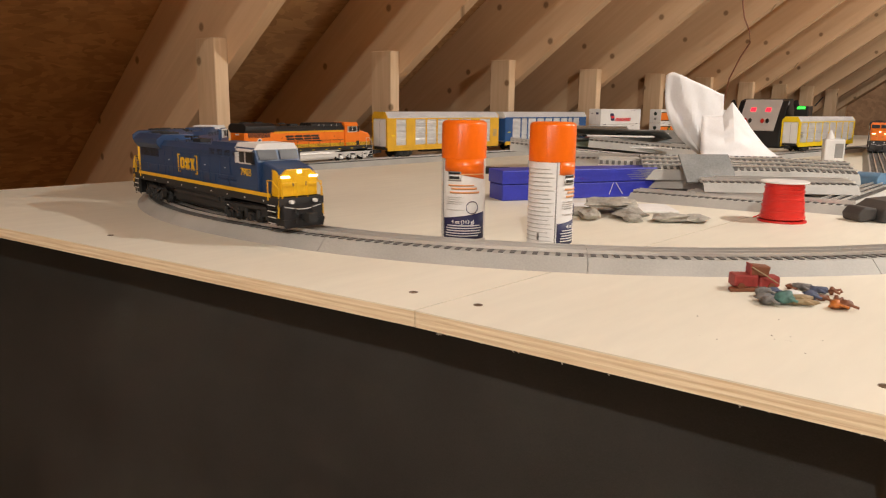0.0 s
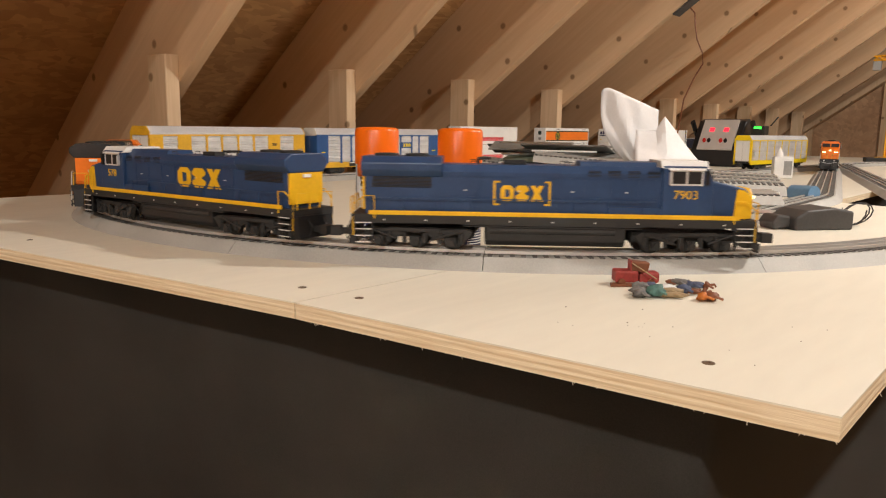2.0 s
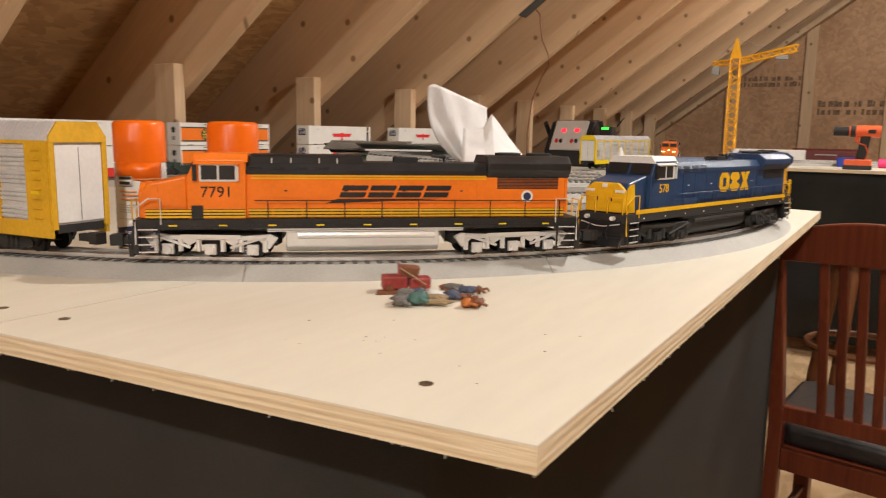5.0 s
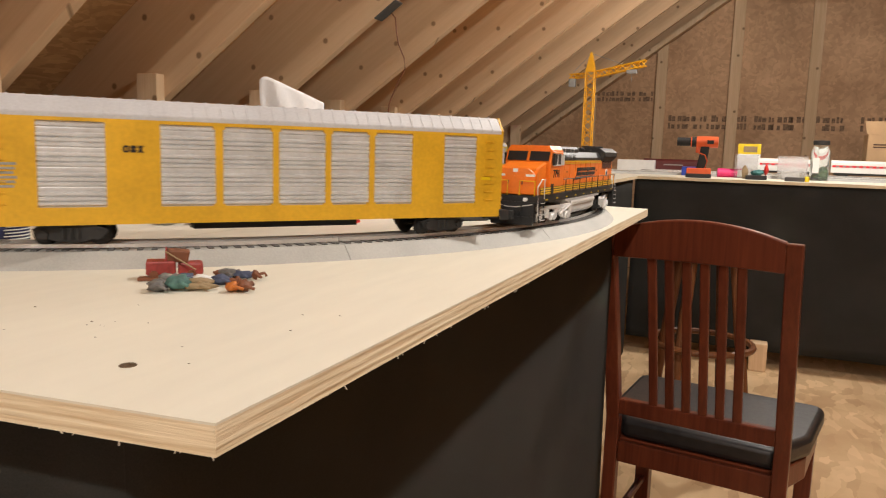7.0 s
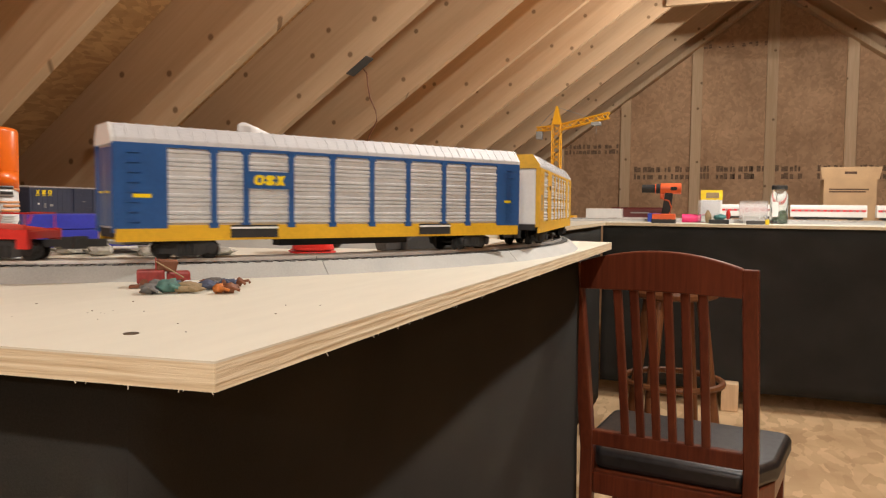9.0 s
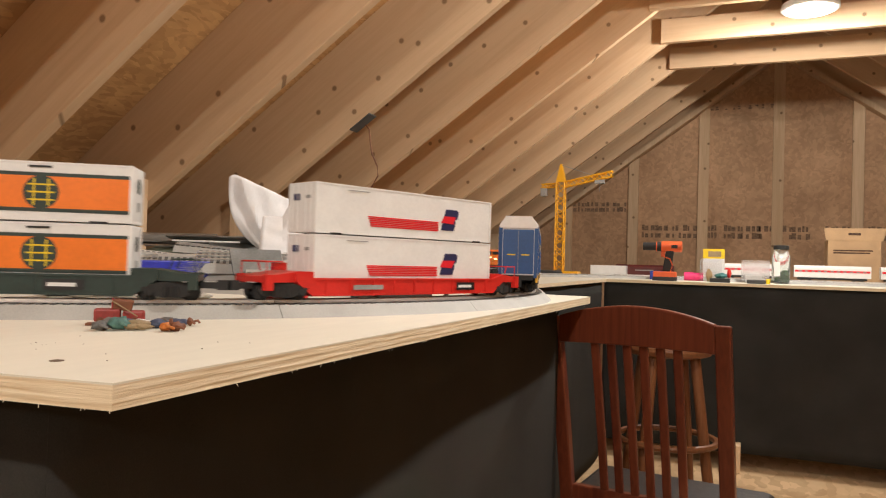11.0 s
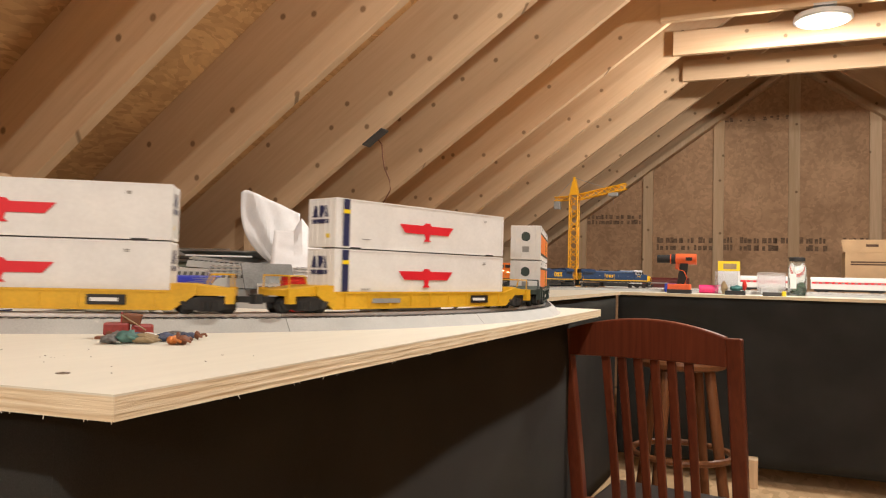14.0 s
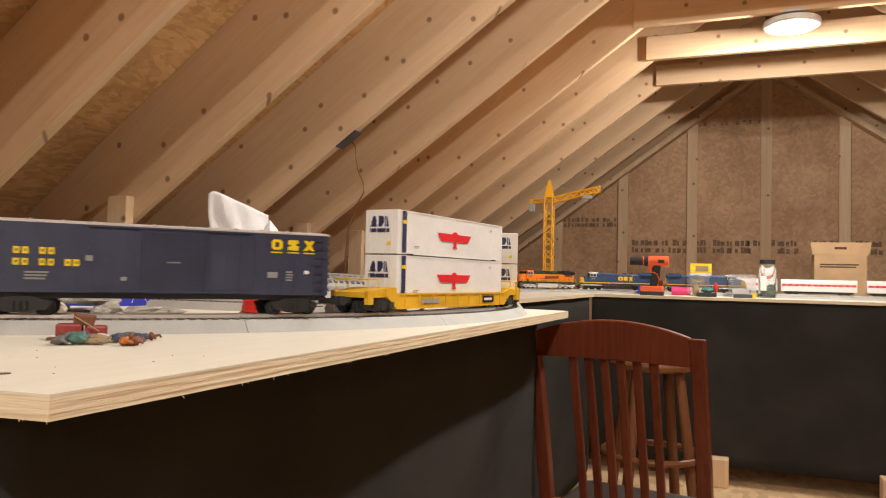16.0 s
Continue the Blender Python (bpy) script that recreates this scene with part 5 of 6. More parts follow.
def passenger_car(x, y):
    t = thing("passenger_car", pose(x, y, TOP + RAIL_Z), "white model passenger car with a red window band", "model passenger car", "passenger cars")
    half = 0.205
    bevel(part("body", prism(B(), [(-0.030, 0.018), (0.030, 0.018), (0.031, 0.075), (0.024, 0.090), (-0.024, 0.090), (-0.031, 0.075)], -half, half, "x"), WHITE, t), 0.002)
    for s in (-1, 1):
        part("window_band", box(B(), -half + 0.006, half - 0.006, s * 0.0312, s * 0.0317, 0.050, 0.062), LOGORED, t, "red band along the windows")
        bm = B()
        for i in range(11):
            box(bm, -0.17 + i * 0.034 - 0.008, -0.17 + i * 0.034 + 0.008, s * 0.0316, s * 0.0321, 0.052, 0.059)
        tagged(part("windows", bm, PRINT, t, "row of small grey windows"), kind="stuff")
    part("underframe", box(B(), -half + 0.02, half - 0.02, -0.024, 0.024, 0.006, 0.018), BLACKM, t)
    truck2(t, -0.14, BLACKM)
    truck2(t, 0.14, BLACKM)


FAR = Line(-0.2, 5.45, 0, [("s", 3.0)])
lay_track(FAR, 0, 3.0, 0.5)
for px in (0.655, 1.085, 1.545, 2.0):
    passenger_car(px, 5.45)


# ---- things on the near table ----
def spray_can(x, y, turn):
    t = thing("spray_can", pose(x, y, TOP, 0, 0, turn), "small adhesive spray can with orange cap and printed label", "spray can", "spray cans")
    R = 0.0258
    smooth(bevel(part("body", lathe(B(), [(0.022, 0.0), (R, 0.0015), (R + 0.0006, 0.003), (R, 0.0045), (R, 0.098), (R - 0.001, 0.100)], 40), WHITE, t), 0.0003))
    smooth(part("base_rim", lathe(B(), [(R, 0.0005), (R + 0.0009, 0.0012), (R + 0.0009, 0.0034), (R, 0.0042)], 40), STEEL, t))
    cap = part("cap", lathe(B(), [(R - 0.001, 0.0995), (R + 0.0007, 0.100), (R + 0.0007, 0.1395), (R - 0.0004, 0.1420), (R - 0.0035, 0.1436), (0.004, 0.1442)], 40), CAPOR, t, "glossy orange cap")
    smooth(cap)

    def wrap(name, a0, a1, z0, z1, material, skew=0.0, off=0.00035):
        bm = B()
        n = max(2, int((a1 - a0) / 6))
        lo, hi = [], []
        for i in range(n + 1):
            a = radians(a0 + (a1 - a0) * i / n)
            k = skew * i / n
            lo.append(bm.verts.new(((R + off) * math.cos(a), (R + off) * math.sin(a), z0 + (k if skew < 0 else 0))))
            hi.append(bm.verts.new(((R + off) * math.cos(a), (R + off) * math.sin(a), z1 + (k if skew > 0 else 0))))
        for i in range(n):
            bm.faces.new((lo[i], lo[i + 1], hi[i + 1], hi[i]))
        ob = part(name, bm, material, t)
        smooth(ob)
        s = ob.modifiers.new("thick", "SOLIDIFY")
        s.thickness, s.offset = 0.0002, 1
        return ob
    wrap("orange_band", -60, 60, 0.086, 0.100, CAPOR, -0.010)
    wrap("navy_field", -62, 62, 0.006, 0.030, NAVY, 0.008)
    bm_rows = ((0.0215, WHITE, -48, 44, 0.0012), (0.0185, WHITE, -52, 50, 0.0012), (0.0155, WHITE, -50, 46, 0.0012), (0.0125, WHITE, -52, 50, 0.0012),
               (0.0095, WHITE, -52, 38, 0.0012), (0.0685, PALEOR, -45, 24, 0.0018), (0.0645, PALEOR, -36, 32, 0.0024), (0.0600, PALEOR, -40, 40, 0.0022), (0.0550, FAINT, -50, -4, 0.0008), (0.0525, FAINT, -50, -8, 0.0008),
               (0.0500, FAINT, -50, -2, 0.0008), (0.0475, FAINT, -50, -6, 0.0008), (0.0405, FAINT, -50, 0, 0.0008))
    for z, mt, a0, a1, h in bm_rows:
        wrap("print_line", a0, a1, z, z + h, mt, 0, 0.0008)
    wrap("badge", -46, -10, 0.0745, 0.0855, PRINT, 0, 0.0008)
    wrap("badge_field", -45, -11, 0.0755, 0.0815, WHITE, 0, 0.0010)
    wrap("badge_mark", -42, -14, 0.0768, 0.0800, BLACKM, 0, 0.0012)
    wrap("badge_band", -44, -12, 0.0825, 0.0847, BLACKM, 0, 0.0010)
    wrap("net_line", -24, 54, 0.0815, 0.0832, PALEOR, 0, 0.0008)
    wt = lettering("4 oz (113 g)", 0.0056, WHITE, t, pose(0, 0, 0), "weight_text", 0.00012)
    for v in wt.data.vertices:
        a, r = radians(-4) + v.co.x / R, R + 0.0006 + v.co.z
        v.co = (r * math.cos(a), r * math.sin(a), 0.0265 + v.co.y)
    for z0, z1 in ((0.011, 0.013), (0.013, 0.0155)):
        wrap("recycling_mark", -112, -106, z0, z1 + 0.004, PRINT, 0, 0.0007)
    for i in range(18):
        wrap("side_print", -158, -72 - 6 * (i % 3), 0.010 + i * 0.0048, 0.0111 + i * 0.0048, FAINT, 0, 0.0006)
    wrap("seam", -68, -65, 0.004, 0.099, PRINT, 0, 0.0006)
    bm = B()
    n = 20
    ring = [(radians(20 + 16 * math.cos(2 * math.pi * i / n)), 0.0435 + 0.0072 * math.sin(2 * math.pi * i / n)) for i in range(n + 1)]
    tube(bm, [((R + 0.0006) * math.cos(a), (R + 0.0006) * math.sin(a), z) for a, z in ring], 0.0005, 5)
    part("round_mark", bm, NAVY, t)
    t.scale = (1.07, 1.07, 1.07)


spray_can(-0.355, 1.024, -46)
spray_can(-0.254, 1.072, 24)


def blade_box():
    t = thing("blue_carton", pose(-0.505, 1.545, TOP, 0, 0, 62.5), "long dark blue card carton with white streaks lying on its side", "carton")
    bevel(part("tray", box(B(), -0.175, 0.175, -0.025, 0.035, 0, 0.030), BOXBLUE, t), 0.002)
    bevel(part("lid", box(B(), -0.177, 0.177, -0.027, 0.037, 0.0305, 0.056), BOXBLUE, t), 0.002)
    for i in range(16):
        l = 0.03 + 0.05 * ((i * 37) % 11) / 11
        part("streak", box(B(), 0.165 - l, 0.165, -0.0274, -0.0269, 0.032 + i * 0.0014, 0.0327 + i * 0.0014), PRINT, t)
    for x0, x1 in ((0.060, 0.052), (0.066, 0.082)):
        part("white_line", tube(B(), [(x0, -0.0256, 0.028), (x1, -0.0256, 0.006)], 0.0007, 4), WHITE, t)


blade_box()


def stones():
    spots = [(-0.375, 1.335, 0.030, 0.022, 0.007), (-0.335, 1.30, 0.018, 0.016, 0.009), (-0.345, 1.375, 0.045, 0.030, 0.008), (-0.30, 1.365, 0.040, 0.026, 0.007), (-0.275, 1.33, 0.016, 0.012, 0.006),
             (-0.235, 1.375, 0.034, 0.022, 0.007), (-0.205, 1.40, 0.024, 0.018, 0.006), (-0.40, 1.31, 0.022, 0.02, 0.008), (-0.33, 1.385, 0.036, 0.024, 0.007), (-0.43, 1.345, 0.035, 0.02, 0.006)]
    for i, (x, y, a, b, h) in enumerate(spots):
        lift = 0.012 if i in (2, 8) else 0.0
        bm = blob(B(), (0, 0, h * 0.95), (a, b, h), i, 0.7, 2)
        for v in bm.verts:
            v.co.z = max(0.0, v.co.z)
        ob = part("flat_stone", bm, STONE, None, "", pose(x, y, TOP + lift, 0, 0, i * 47))
        tagged(ob, "flat grey slate chip in a small heap", "stone", "stone chips")


stones()


def wire_spool():
    t = thing("wire_spool", pose(-0.116, 1.512, TOP), "spool of bright red hookup wire with white flange", "wire spool")
    R = 0.0355
    smooth(part("bottom_flange", lathe(B(), [(R, 0), (R + 0.0005, 0.001), (R, 0.003), (0.024, 0.0032)], 40), RED, t))
    smooth(part("top_flange", lathe(B(), [(0.022, 0.0602), (R - 0.001, 0.0604), (R, 0.0615), (R - 0.0005, 0.0628), (0.008, 0.0630)], 40), WHITE, t, "white card flange"))
    part("core", lathe(B(), [(0.0255, 0.003), (0.0255, 0.0605)], 24), RED, t)
    rw = random.Random(3)
    for layer in range(2):
        pts = []
        turns, n = (30, 18) if layer == 0 else (9, 18)
        for i in range(turns * n + 1):
            a = 2 * math.pi * i / n
            f = i / (turns * n)
            z = 0.0045 + 0.0545 * f if layer == 0 else 0.030 + 0.024 * math.sin(i * 0.041)
            r = 0.0268 + 0.0052 * (1 - z / 0.06) ** 1.5 + layer * 0.0012 + 0.0004 * rw.random()
            pts.append((r * math.cos(a), r * math.sin(a), z))
        smooth(part("winding", tube(B(), pts, 0.00125, 5), WIRE, t, "wound red wire"))
    smooth(part("loose_end", tube(B(), [(-0.030, 0.0, 0.010), (-0.037, -0.004, 0.004), (-0.043, -0.002, 0.0015)], 0.0010, 6), WIRE, t))


wire_spool()


def adapter():
    t = thing("power_adapter", pose(0.010, 1.66, TOP, 0, 0, 52), "dark grey moulded power adapter with a coiled lead", "power adapter")
    bevel(part("housing", prism(B(), [(-0.050, 0.0), (0.055, 0.0), (0.055, 0.030), (0.020, 0.036), (-0.030, 0.032), (-0.050, 0.020)], -0.034, 0.034, "y"), GREYDK, t), 0.004, 3)
    bevel(part("plug_end", prism(B(), [(-0.078, 0.0), (-0.050, 0.004), (-0.050, 0.022), (-0.072, 0.024), (-0.082, 0.012)], -0.020, 0.020, "y"), GREYDK, t), 0.003)
    pts = [(0.055, 0.0, 0.018)]
    for i in range(34):
        a = i * 0.5
        pts.append((0.085 + 0.030 * math.cos(a + 2.6), 0.012 * math.sin(a * 0.9), 0.022 + 0.020 * math.sin(a + 2.6)))
    smooth(part("lead", tube(B(), pts, 0.0012, 6), BLACK, t))


adapter()


def loose_track(m, length=0.25, label="loose grey track section heaped on the table"):
    t = thing("loose_track", m, label, "model track", "loose track sections")
    part("roadbed", prism(B(), [(-0.0475, 0.0), (-0.0445, 0.0), (-0.031, 0.0115), (0.031, 0.0115), (0.0445, 0.0), (0.0475, 0.0), (0.0325, 0.014), (-0.0325, 0.014)], -length / 2, length / 2, "x"), GREY, t)
    for o in (-0.0165, 0, 0.0165):
        part("rail", box(B(), -length / 2, length / 2, o - 0.0012, o + 0.0012, 0.0155, RAIL_Z), RAIL, t)
    bm = B()
    n = int(length / 0.0118)
    for j in range(n):
        x = -length / 2 + length * (j + 0.5) / n
        box(bm, x - 0.0030, x + 0.0030, -0.029, 0.029, 0.0135, 0.0160)
    tagged(part("tie_strip", bm, TIE, t, "strip of dark moulded ties"), kind="stuff")
    return t


first_loose = loose_track(pose(-0.305, 1.78, TOP, 0, 0, 32), 0.28)
for x, y, z, rx, ry, rz in ((-0.275, 1.622, 0.0, 0, 0, 7), (-0.50, 1.75, 0.0, 0, 0, 16), (-0.47, 1.80, 0.0225, 0, 0, 22), (-0.37, 1.86, 0.024, 5, 0, 38), (-0.56, 1.86, 0.0, 0, 0, 24),
                           (-0.54, 1.90, 0.024, 4, -3, 34), (-0.64, 1.90, 0.046, -6, 5, 52), (-0.25, 1.90, 0.0, 0, 0, 40), (-0.29, 1.905, 0.0235, -4, 0, 30), (-0.70, 1.98, 0.0, 0, 0, 20),
                           (-0.72, 2.02, 0.024, 8, 4, 44), (-0.66, 2.06, 0.050, -10, -6, 12), (-0.80, 2.08, 0.0, 0, 0, 50), (-0.45, 2.02, 0.0, 0, 0, 30), (-0.48, 2.00, 0.026, 0, 4, 60),
                           (-0.82, 2.12, 0.026, 5, 6, 70), (-0.415, 1.735, 0.030, 58, 0, 28), (-0.60, 2.00, 0.070, 6, 4, 30), (-0.72, 2.06, 0.076, -8, -5, 15), (-0.66, 1.80, 0.0, 0, 0, 20),
                           (-0.68, 1.86, 0.0235, 5, 3, 32), (-0.58, 1.82, 0.047, 8, 0, 26), (-0.86, 2.02, 0.050, 12, 6, 38), (-0.20, 1.69, 0.0, 0, 0, 4), (-0.335, 1.765, 0.052, 24, 0, 36), (-0.235, 1.855, 0.050, 20, 2, 40), (-0.215, 1.765, 0.0245, 6, 0, 38), (-0.44, 1.70, 0.0245, 10, 0, 24), (0.02, 5.22, 0.0, 0, 0, 6), (-0.12, 5.66, 0.0, 0, 0, 0)):
    copy_thing(first_loose, pose(x, y, TOP + z, rx, ry, rz))


def flat_board(x, y, z, a, b, rx, rz, material, label, name="base_board"):
    ob = bevel(part(name, box(B(), -a, a, -b, b, 0, 0.004), material, None, "", pose(x, y, TOP + z, rx, 0, rz)), 0.001, 1)
    tagged(ob, label, "board", "scenery boards")


flat_board(-0.345, 1.865, 0.052, 0.105, 0.040, 6, 36, GREENPL, "grey green plastic base board on the heap of track")
flat_board(-0.365, 1.850, 0.0575, 0.045, 0.030, 6, 36, CARD, "small tan card on a green board")
flat_board(-0.47, 1.72, 0.028, 0.060, 0.032, 34, 24, GREENPL, "grey green plastic plate leaning on the heap")
flat_board(-0.27, 1.80, 0.026, 0.040, 0.028, 34, 30, GREENPL, "grey green plastic plate leaning on the heap")
flat_board(-0.72, 2.00, 0.078, 0.12, 0.050, 8, 20, GREENPL, "dull green scenery sheet on the heap of track")
flat_board(-0.62, 1.95, 0.074, 0.10, 0.006, 0, 18, WHITE, "thin white strip on the heap of track", "strip")
flat_board(-0.75, 2.02, 0.088, 0.12, 0.008, 10, 58, STEEL, "shiny metal strip on the heap of track", "strip")
flat_board(-0.325, 1.715, 0.056, 0.052, 0.034, 48, 50, PLATE, "flat grey plastic plate leaning on the heap")
flat_board(-0.80, 2.03, 0.108, 0.11, 0.040, 14, 24, PLATE, "dull dark track underside lying on the heap")
flat_board(-0.68, 2.02, 0.104, 0.12, 0.036, -16, 8, PLATE, "dull dark track underside lying on the heap")
flat_board(-0.60, 2.06, 0.098, 0.10, 0.045, 18, 40, PLATE, "dull dark track underside lying on the heap")
flat_board(-0.74, 1.96, 0.118, 0.10, 0.005, 0, 12, STEEL, "shiny metal strip on the heap of track", "strip")
flat_board(-0.64, 1.94, 0.100, 0.08, 0.006, 0, 30, WHITE, "thin white strip on the heap of track", "strip")
flat_board(-0.87, 2.08, 0.100, 0.09, 0.030, 20, 60, BLACKM, "black plastic plate on the heap of track")
flat_board(-0.22, 2.02, 0.001, 0.11, 0.07, 0, 30, PAPER, "sheet of white paper on the plywood", "paper_sheet")
flat_board(-0.36, 1.44, 0.001, 0.09, 0.045, 0, 40, PAPER, "sheet of white paper on the plywood", "paper_sheet")


def bag():
    """A stiff crumpled sheet standing on the heap, and a folded one before it."""
    t = thing("plastic_bag", pose(-0.401, 1.827, TOP + 0.072, 0, 0, 38), "crumpled white plastic bag standing on the heap of track", "plastic bag")

    def cloth(name, n, place):
        bm = B()
        grid = [[bm.verts.new(place(i / n, j / n)) for j in range(n + 1)] for i in range(n + 1)]
        for a, b in zip(grid, grid[1:]):
            for j in range(n):
                bm.faces.new((a[j], b[j], b[j + 1], a[j + 1]))
        ob = part(name, bm, BAG, t)
        for p in ob.data.polygons:
            p.use_smooth = True
        ob.data.set_sharp_from_angle(angle=0.30)
        q = ob.modifiers.new("thick", "SOLIDIFY")
        q.thickness = 0.0008

    def standing(u, v):
        left, right = -0.082 + 0.105 * (1 - v) ** 3.2, 0.072 - 0.037 * max(0.0, 0.55 - v) / 0.55
        top = 0.178 - 0.050 * u - 0.012 * max(0.0, 1 - u * 8) ** 2
        crease = 0.030 * abs(u - 0.30 - 0.35 * (1 - v)) + 0.012 * abs(((u * 2.3 + v * 1.1) % 1.0) - 0.5) + 0.004 * noise.noise(Vector((u * 6, v * 4, 0)))
        return left + (right - left) * u, crease + 0.03 * (u - 0.4) * v, v * top

    def folded(u, v):
        x = 0.004 + 0.175 * u + 0.035 * v * (u - 0.3)
        peak = 0.112 * (u / 0.38 if u < 0.38 else 1 - (u - 0.38) / 0.62) + 0.003
        peak = max(peak, 0.085 if u < 0.3 else 0.003)
        crease = 0.004 * noise.noise(Vector((u * 5, v * 5, 3))) + 0.003 * math.sin(11 * u + 3 * v)
        return x, -0.025 - 0.050 * v + crease, max(0.0, peak * (1 - v))
    cloth("standing_fold", 24, standing)
    cloth("folded_front", 18, folded)
    t.scale = (0.85, 0.9, 1.0)


bag()


def controller():
    t = thing("train_controller", pose(-0.955, 3.84, TOP, 0, 0, -2), "black model train transformer with sloping grey panel and lit red displays", "train controller")
    bevel(part("case", prism(B(), [(-0.10, 0.0), (0.10, 0.0), (0.10, 0.10), (0.075, 0.17), (0.03, 0.205), (-0.02, 0.195), (-0.10, 0.07)], -0.150, 0.150, "x"), BLACK, t), 0.008, 3)
    pan = part("panel", prism(B(), [(-0.103, 0.075), (-0.099, 0.070), (-0.021, 0.195), (-0.025, 0.200)], -0.110, 0.110, "x"), SILVER, t, "sloping silver control panel")

    def on_panel(f):
        return -0.101 + 0.078 * f - 0.0015, 0.0735 + 0.1235 * f + 0.001
    for x in (-0.045, 0.045):
        y0, z0 = on_panel(0.60)
        y1, z1 = on_panel(0.73)
        part("display", prism(B(), [(y0 - 0.003, z0 + 0.001), (y0, z0), (y1, z1), (y1 - 0.003, z1 + 0.001)], x - 0.015, x + 0.015, "x"), REDLED, pan, "glowing red digits panel")
    for i, x in enumerate((-0.075, -0.045, 0.03, 0.06)):
        y, z = on_panel(0.28)
        part("button", tube(B(), [(x, y, z), (x, y - 0.006, z + 0.004)], 0.010, 12), BLACK if i % 2 else RED, pan)
    for s in (-1, 1):
        part("throttle_handle", bevel_tube(s), BLACK, t)


def bevel_tube(s):
    return tube(B(), [(s * 0.152, 0.02, 0.12), (s * 0.185, 0.02, 0.13), (s * 0.190, -0.03, 0.19)], 0.014, 10)


controller()
bpy.data.objects["train_controller"].scale = (0.74, 1.0, 1.06)
t = thing("command_base", pose(-0.78, 3.80, TOP), "small black control box with a green light and an antenna", "control box")
bevel(part("case", box(B(), -0.03, 0.03, -0.03, 0.03, 0, 0.185), BLACK, t), 0.004)
part("green_light", box(B(), -0.016, 0.016, -0.033, -0.0295, 0.172, 0.182), GREENLED, t, "glowing green light")
part("antenna", tube(B(), [(0.045, 0.0, 0.185), (0.075, 0.0, 0.225)], 0.003, 6), BLACK, t)


def glue_bottle():
    t = thing("glue_bottle", pose(-0.45, 3.05, TOP, 0, 0, 30), "small white plastic glue bottle with a printed label", "bottle")
    bevel(part("body", box(B(), -0.032, 0.032, -0.02, 0.02, 0, 0.075), WHITE, t), 0.006, 3)
    smooth(part("neck", lathe(B(), [(0.014, 0.074), (0.012, 0.085), (0.008, 0.090), (0.003, 0.105)], 16, -0.012), WHITE, t))
    part("label_patch", box(B(), 0.000, 0.026, -0.0206, -0.0200, 0.012, 0.060), PRINT, t)


glue_bottle()


def hobby_tool():
    t = thing("hobby_knife", pose(-0.17, 2.17, TOP + 0.012, 0, 0, 148), "craft tool with grey blade guard and blue handle", "hand tool")
    bevel(part("guard", prism(B(), [(-0.01, -0.022), (0.10, -0.010), (0.10, 0.012), (-0.01, 0.022)], -0.004, 0.016, "z"), GREYDK, t), 0.003)
    smooth(part("handle", tube(B(), [(-0.075, 0, 0.010), (-0.06, 0, 0.010), (-0.01, 0, 0.008)], 0.017, 14), mat("blue_grip", (0.14, 0.27, 0.42), 0.4), t, "pale blue round handle"))
    smooth(part("tip", tube(B(), [(0.10, 0, 0.003), (0.150, 0, 0.002)], 0.006, 8), BLACK, t))
    part("red_clip", bevel_clip(), RED, t)


def bevel_clip():
    return prism(B(), [(0.165, -0.010), (0.195, -0.010), (0.195, 0.006), (0.182, 0.006), (0.182, 0.020), (0.170, 0.020), (0.170, 0.006), (0.165, 0.006)], -0.012, 0.006, "z")


hobby_tool()

# toy wagon and lying painted figures, each one plain shape
t = thing("toy_wagon", pose(0.012, 1.030, TOP, 0, 0, 42), "broken red toy wagon with a brown seat", "toy wagon")
bevel(part("bed", box(B(), -0.026, 0.004, -0.010, 0.012, 0.004, 0.019), TOYRED, t), 0.002)
bevel(part("rear_box", box(B(), 0.006, 0.032, -0.008, 0.010, 0.003, 0.017), TOYRED, t), 0.003)
bevel(part("seat", prism(B(), [(-0.006, 0.018), (0.016, 0.016), (0.019, 0.029), (-0.004, 0.031)], -0.008, 0.008, "y"), BROWN, t), 0.002)
bevel(part("dashboard", box(B(), -0.0065, -0.0045, -0.008, 0.008, 0.016, 0.032), TOYRED, t), 0.0006)
part("running_board", prism(B(), [(-0.034, -0.020), (0.000, -0.018), (0.004, -0.008), (-0.032, -0.006)], 0.0005, 0.0035, "z"), BROWN, t)
part("pole", tube(B(), [(-0.006, -0.010, 0.029), (0.008, -0.016, 0.021), (0.024, -0.020, 0.011)], 0.0008, 5), TAN, t)
for wx in (-0.018, 0.020):
    for wy in (-0.012, 0.013):
        part("wheel", tube(B(), [(wx, wy - 0.0012, 0.0048), (wx, wy + 0.0012, 0.0048)], 0.0048, 12), BROWN, t)
t.scale = (0.78, 0.78, 0.80)


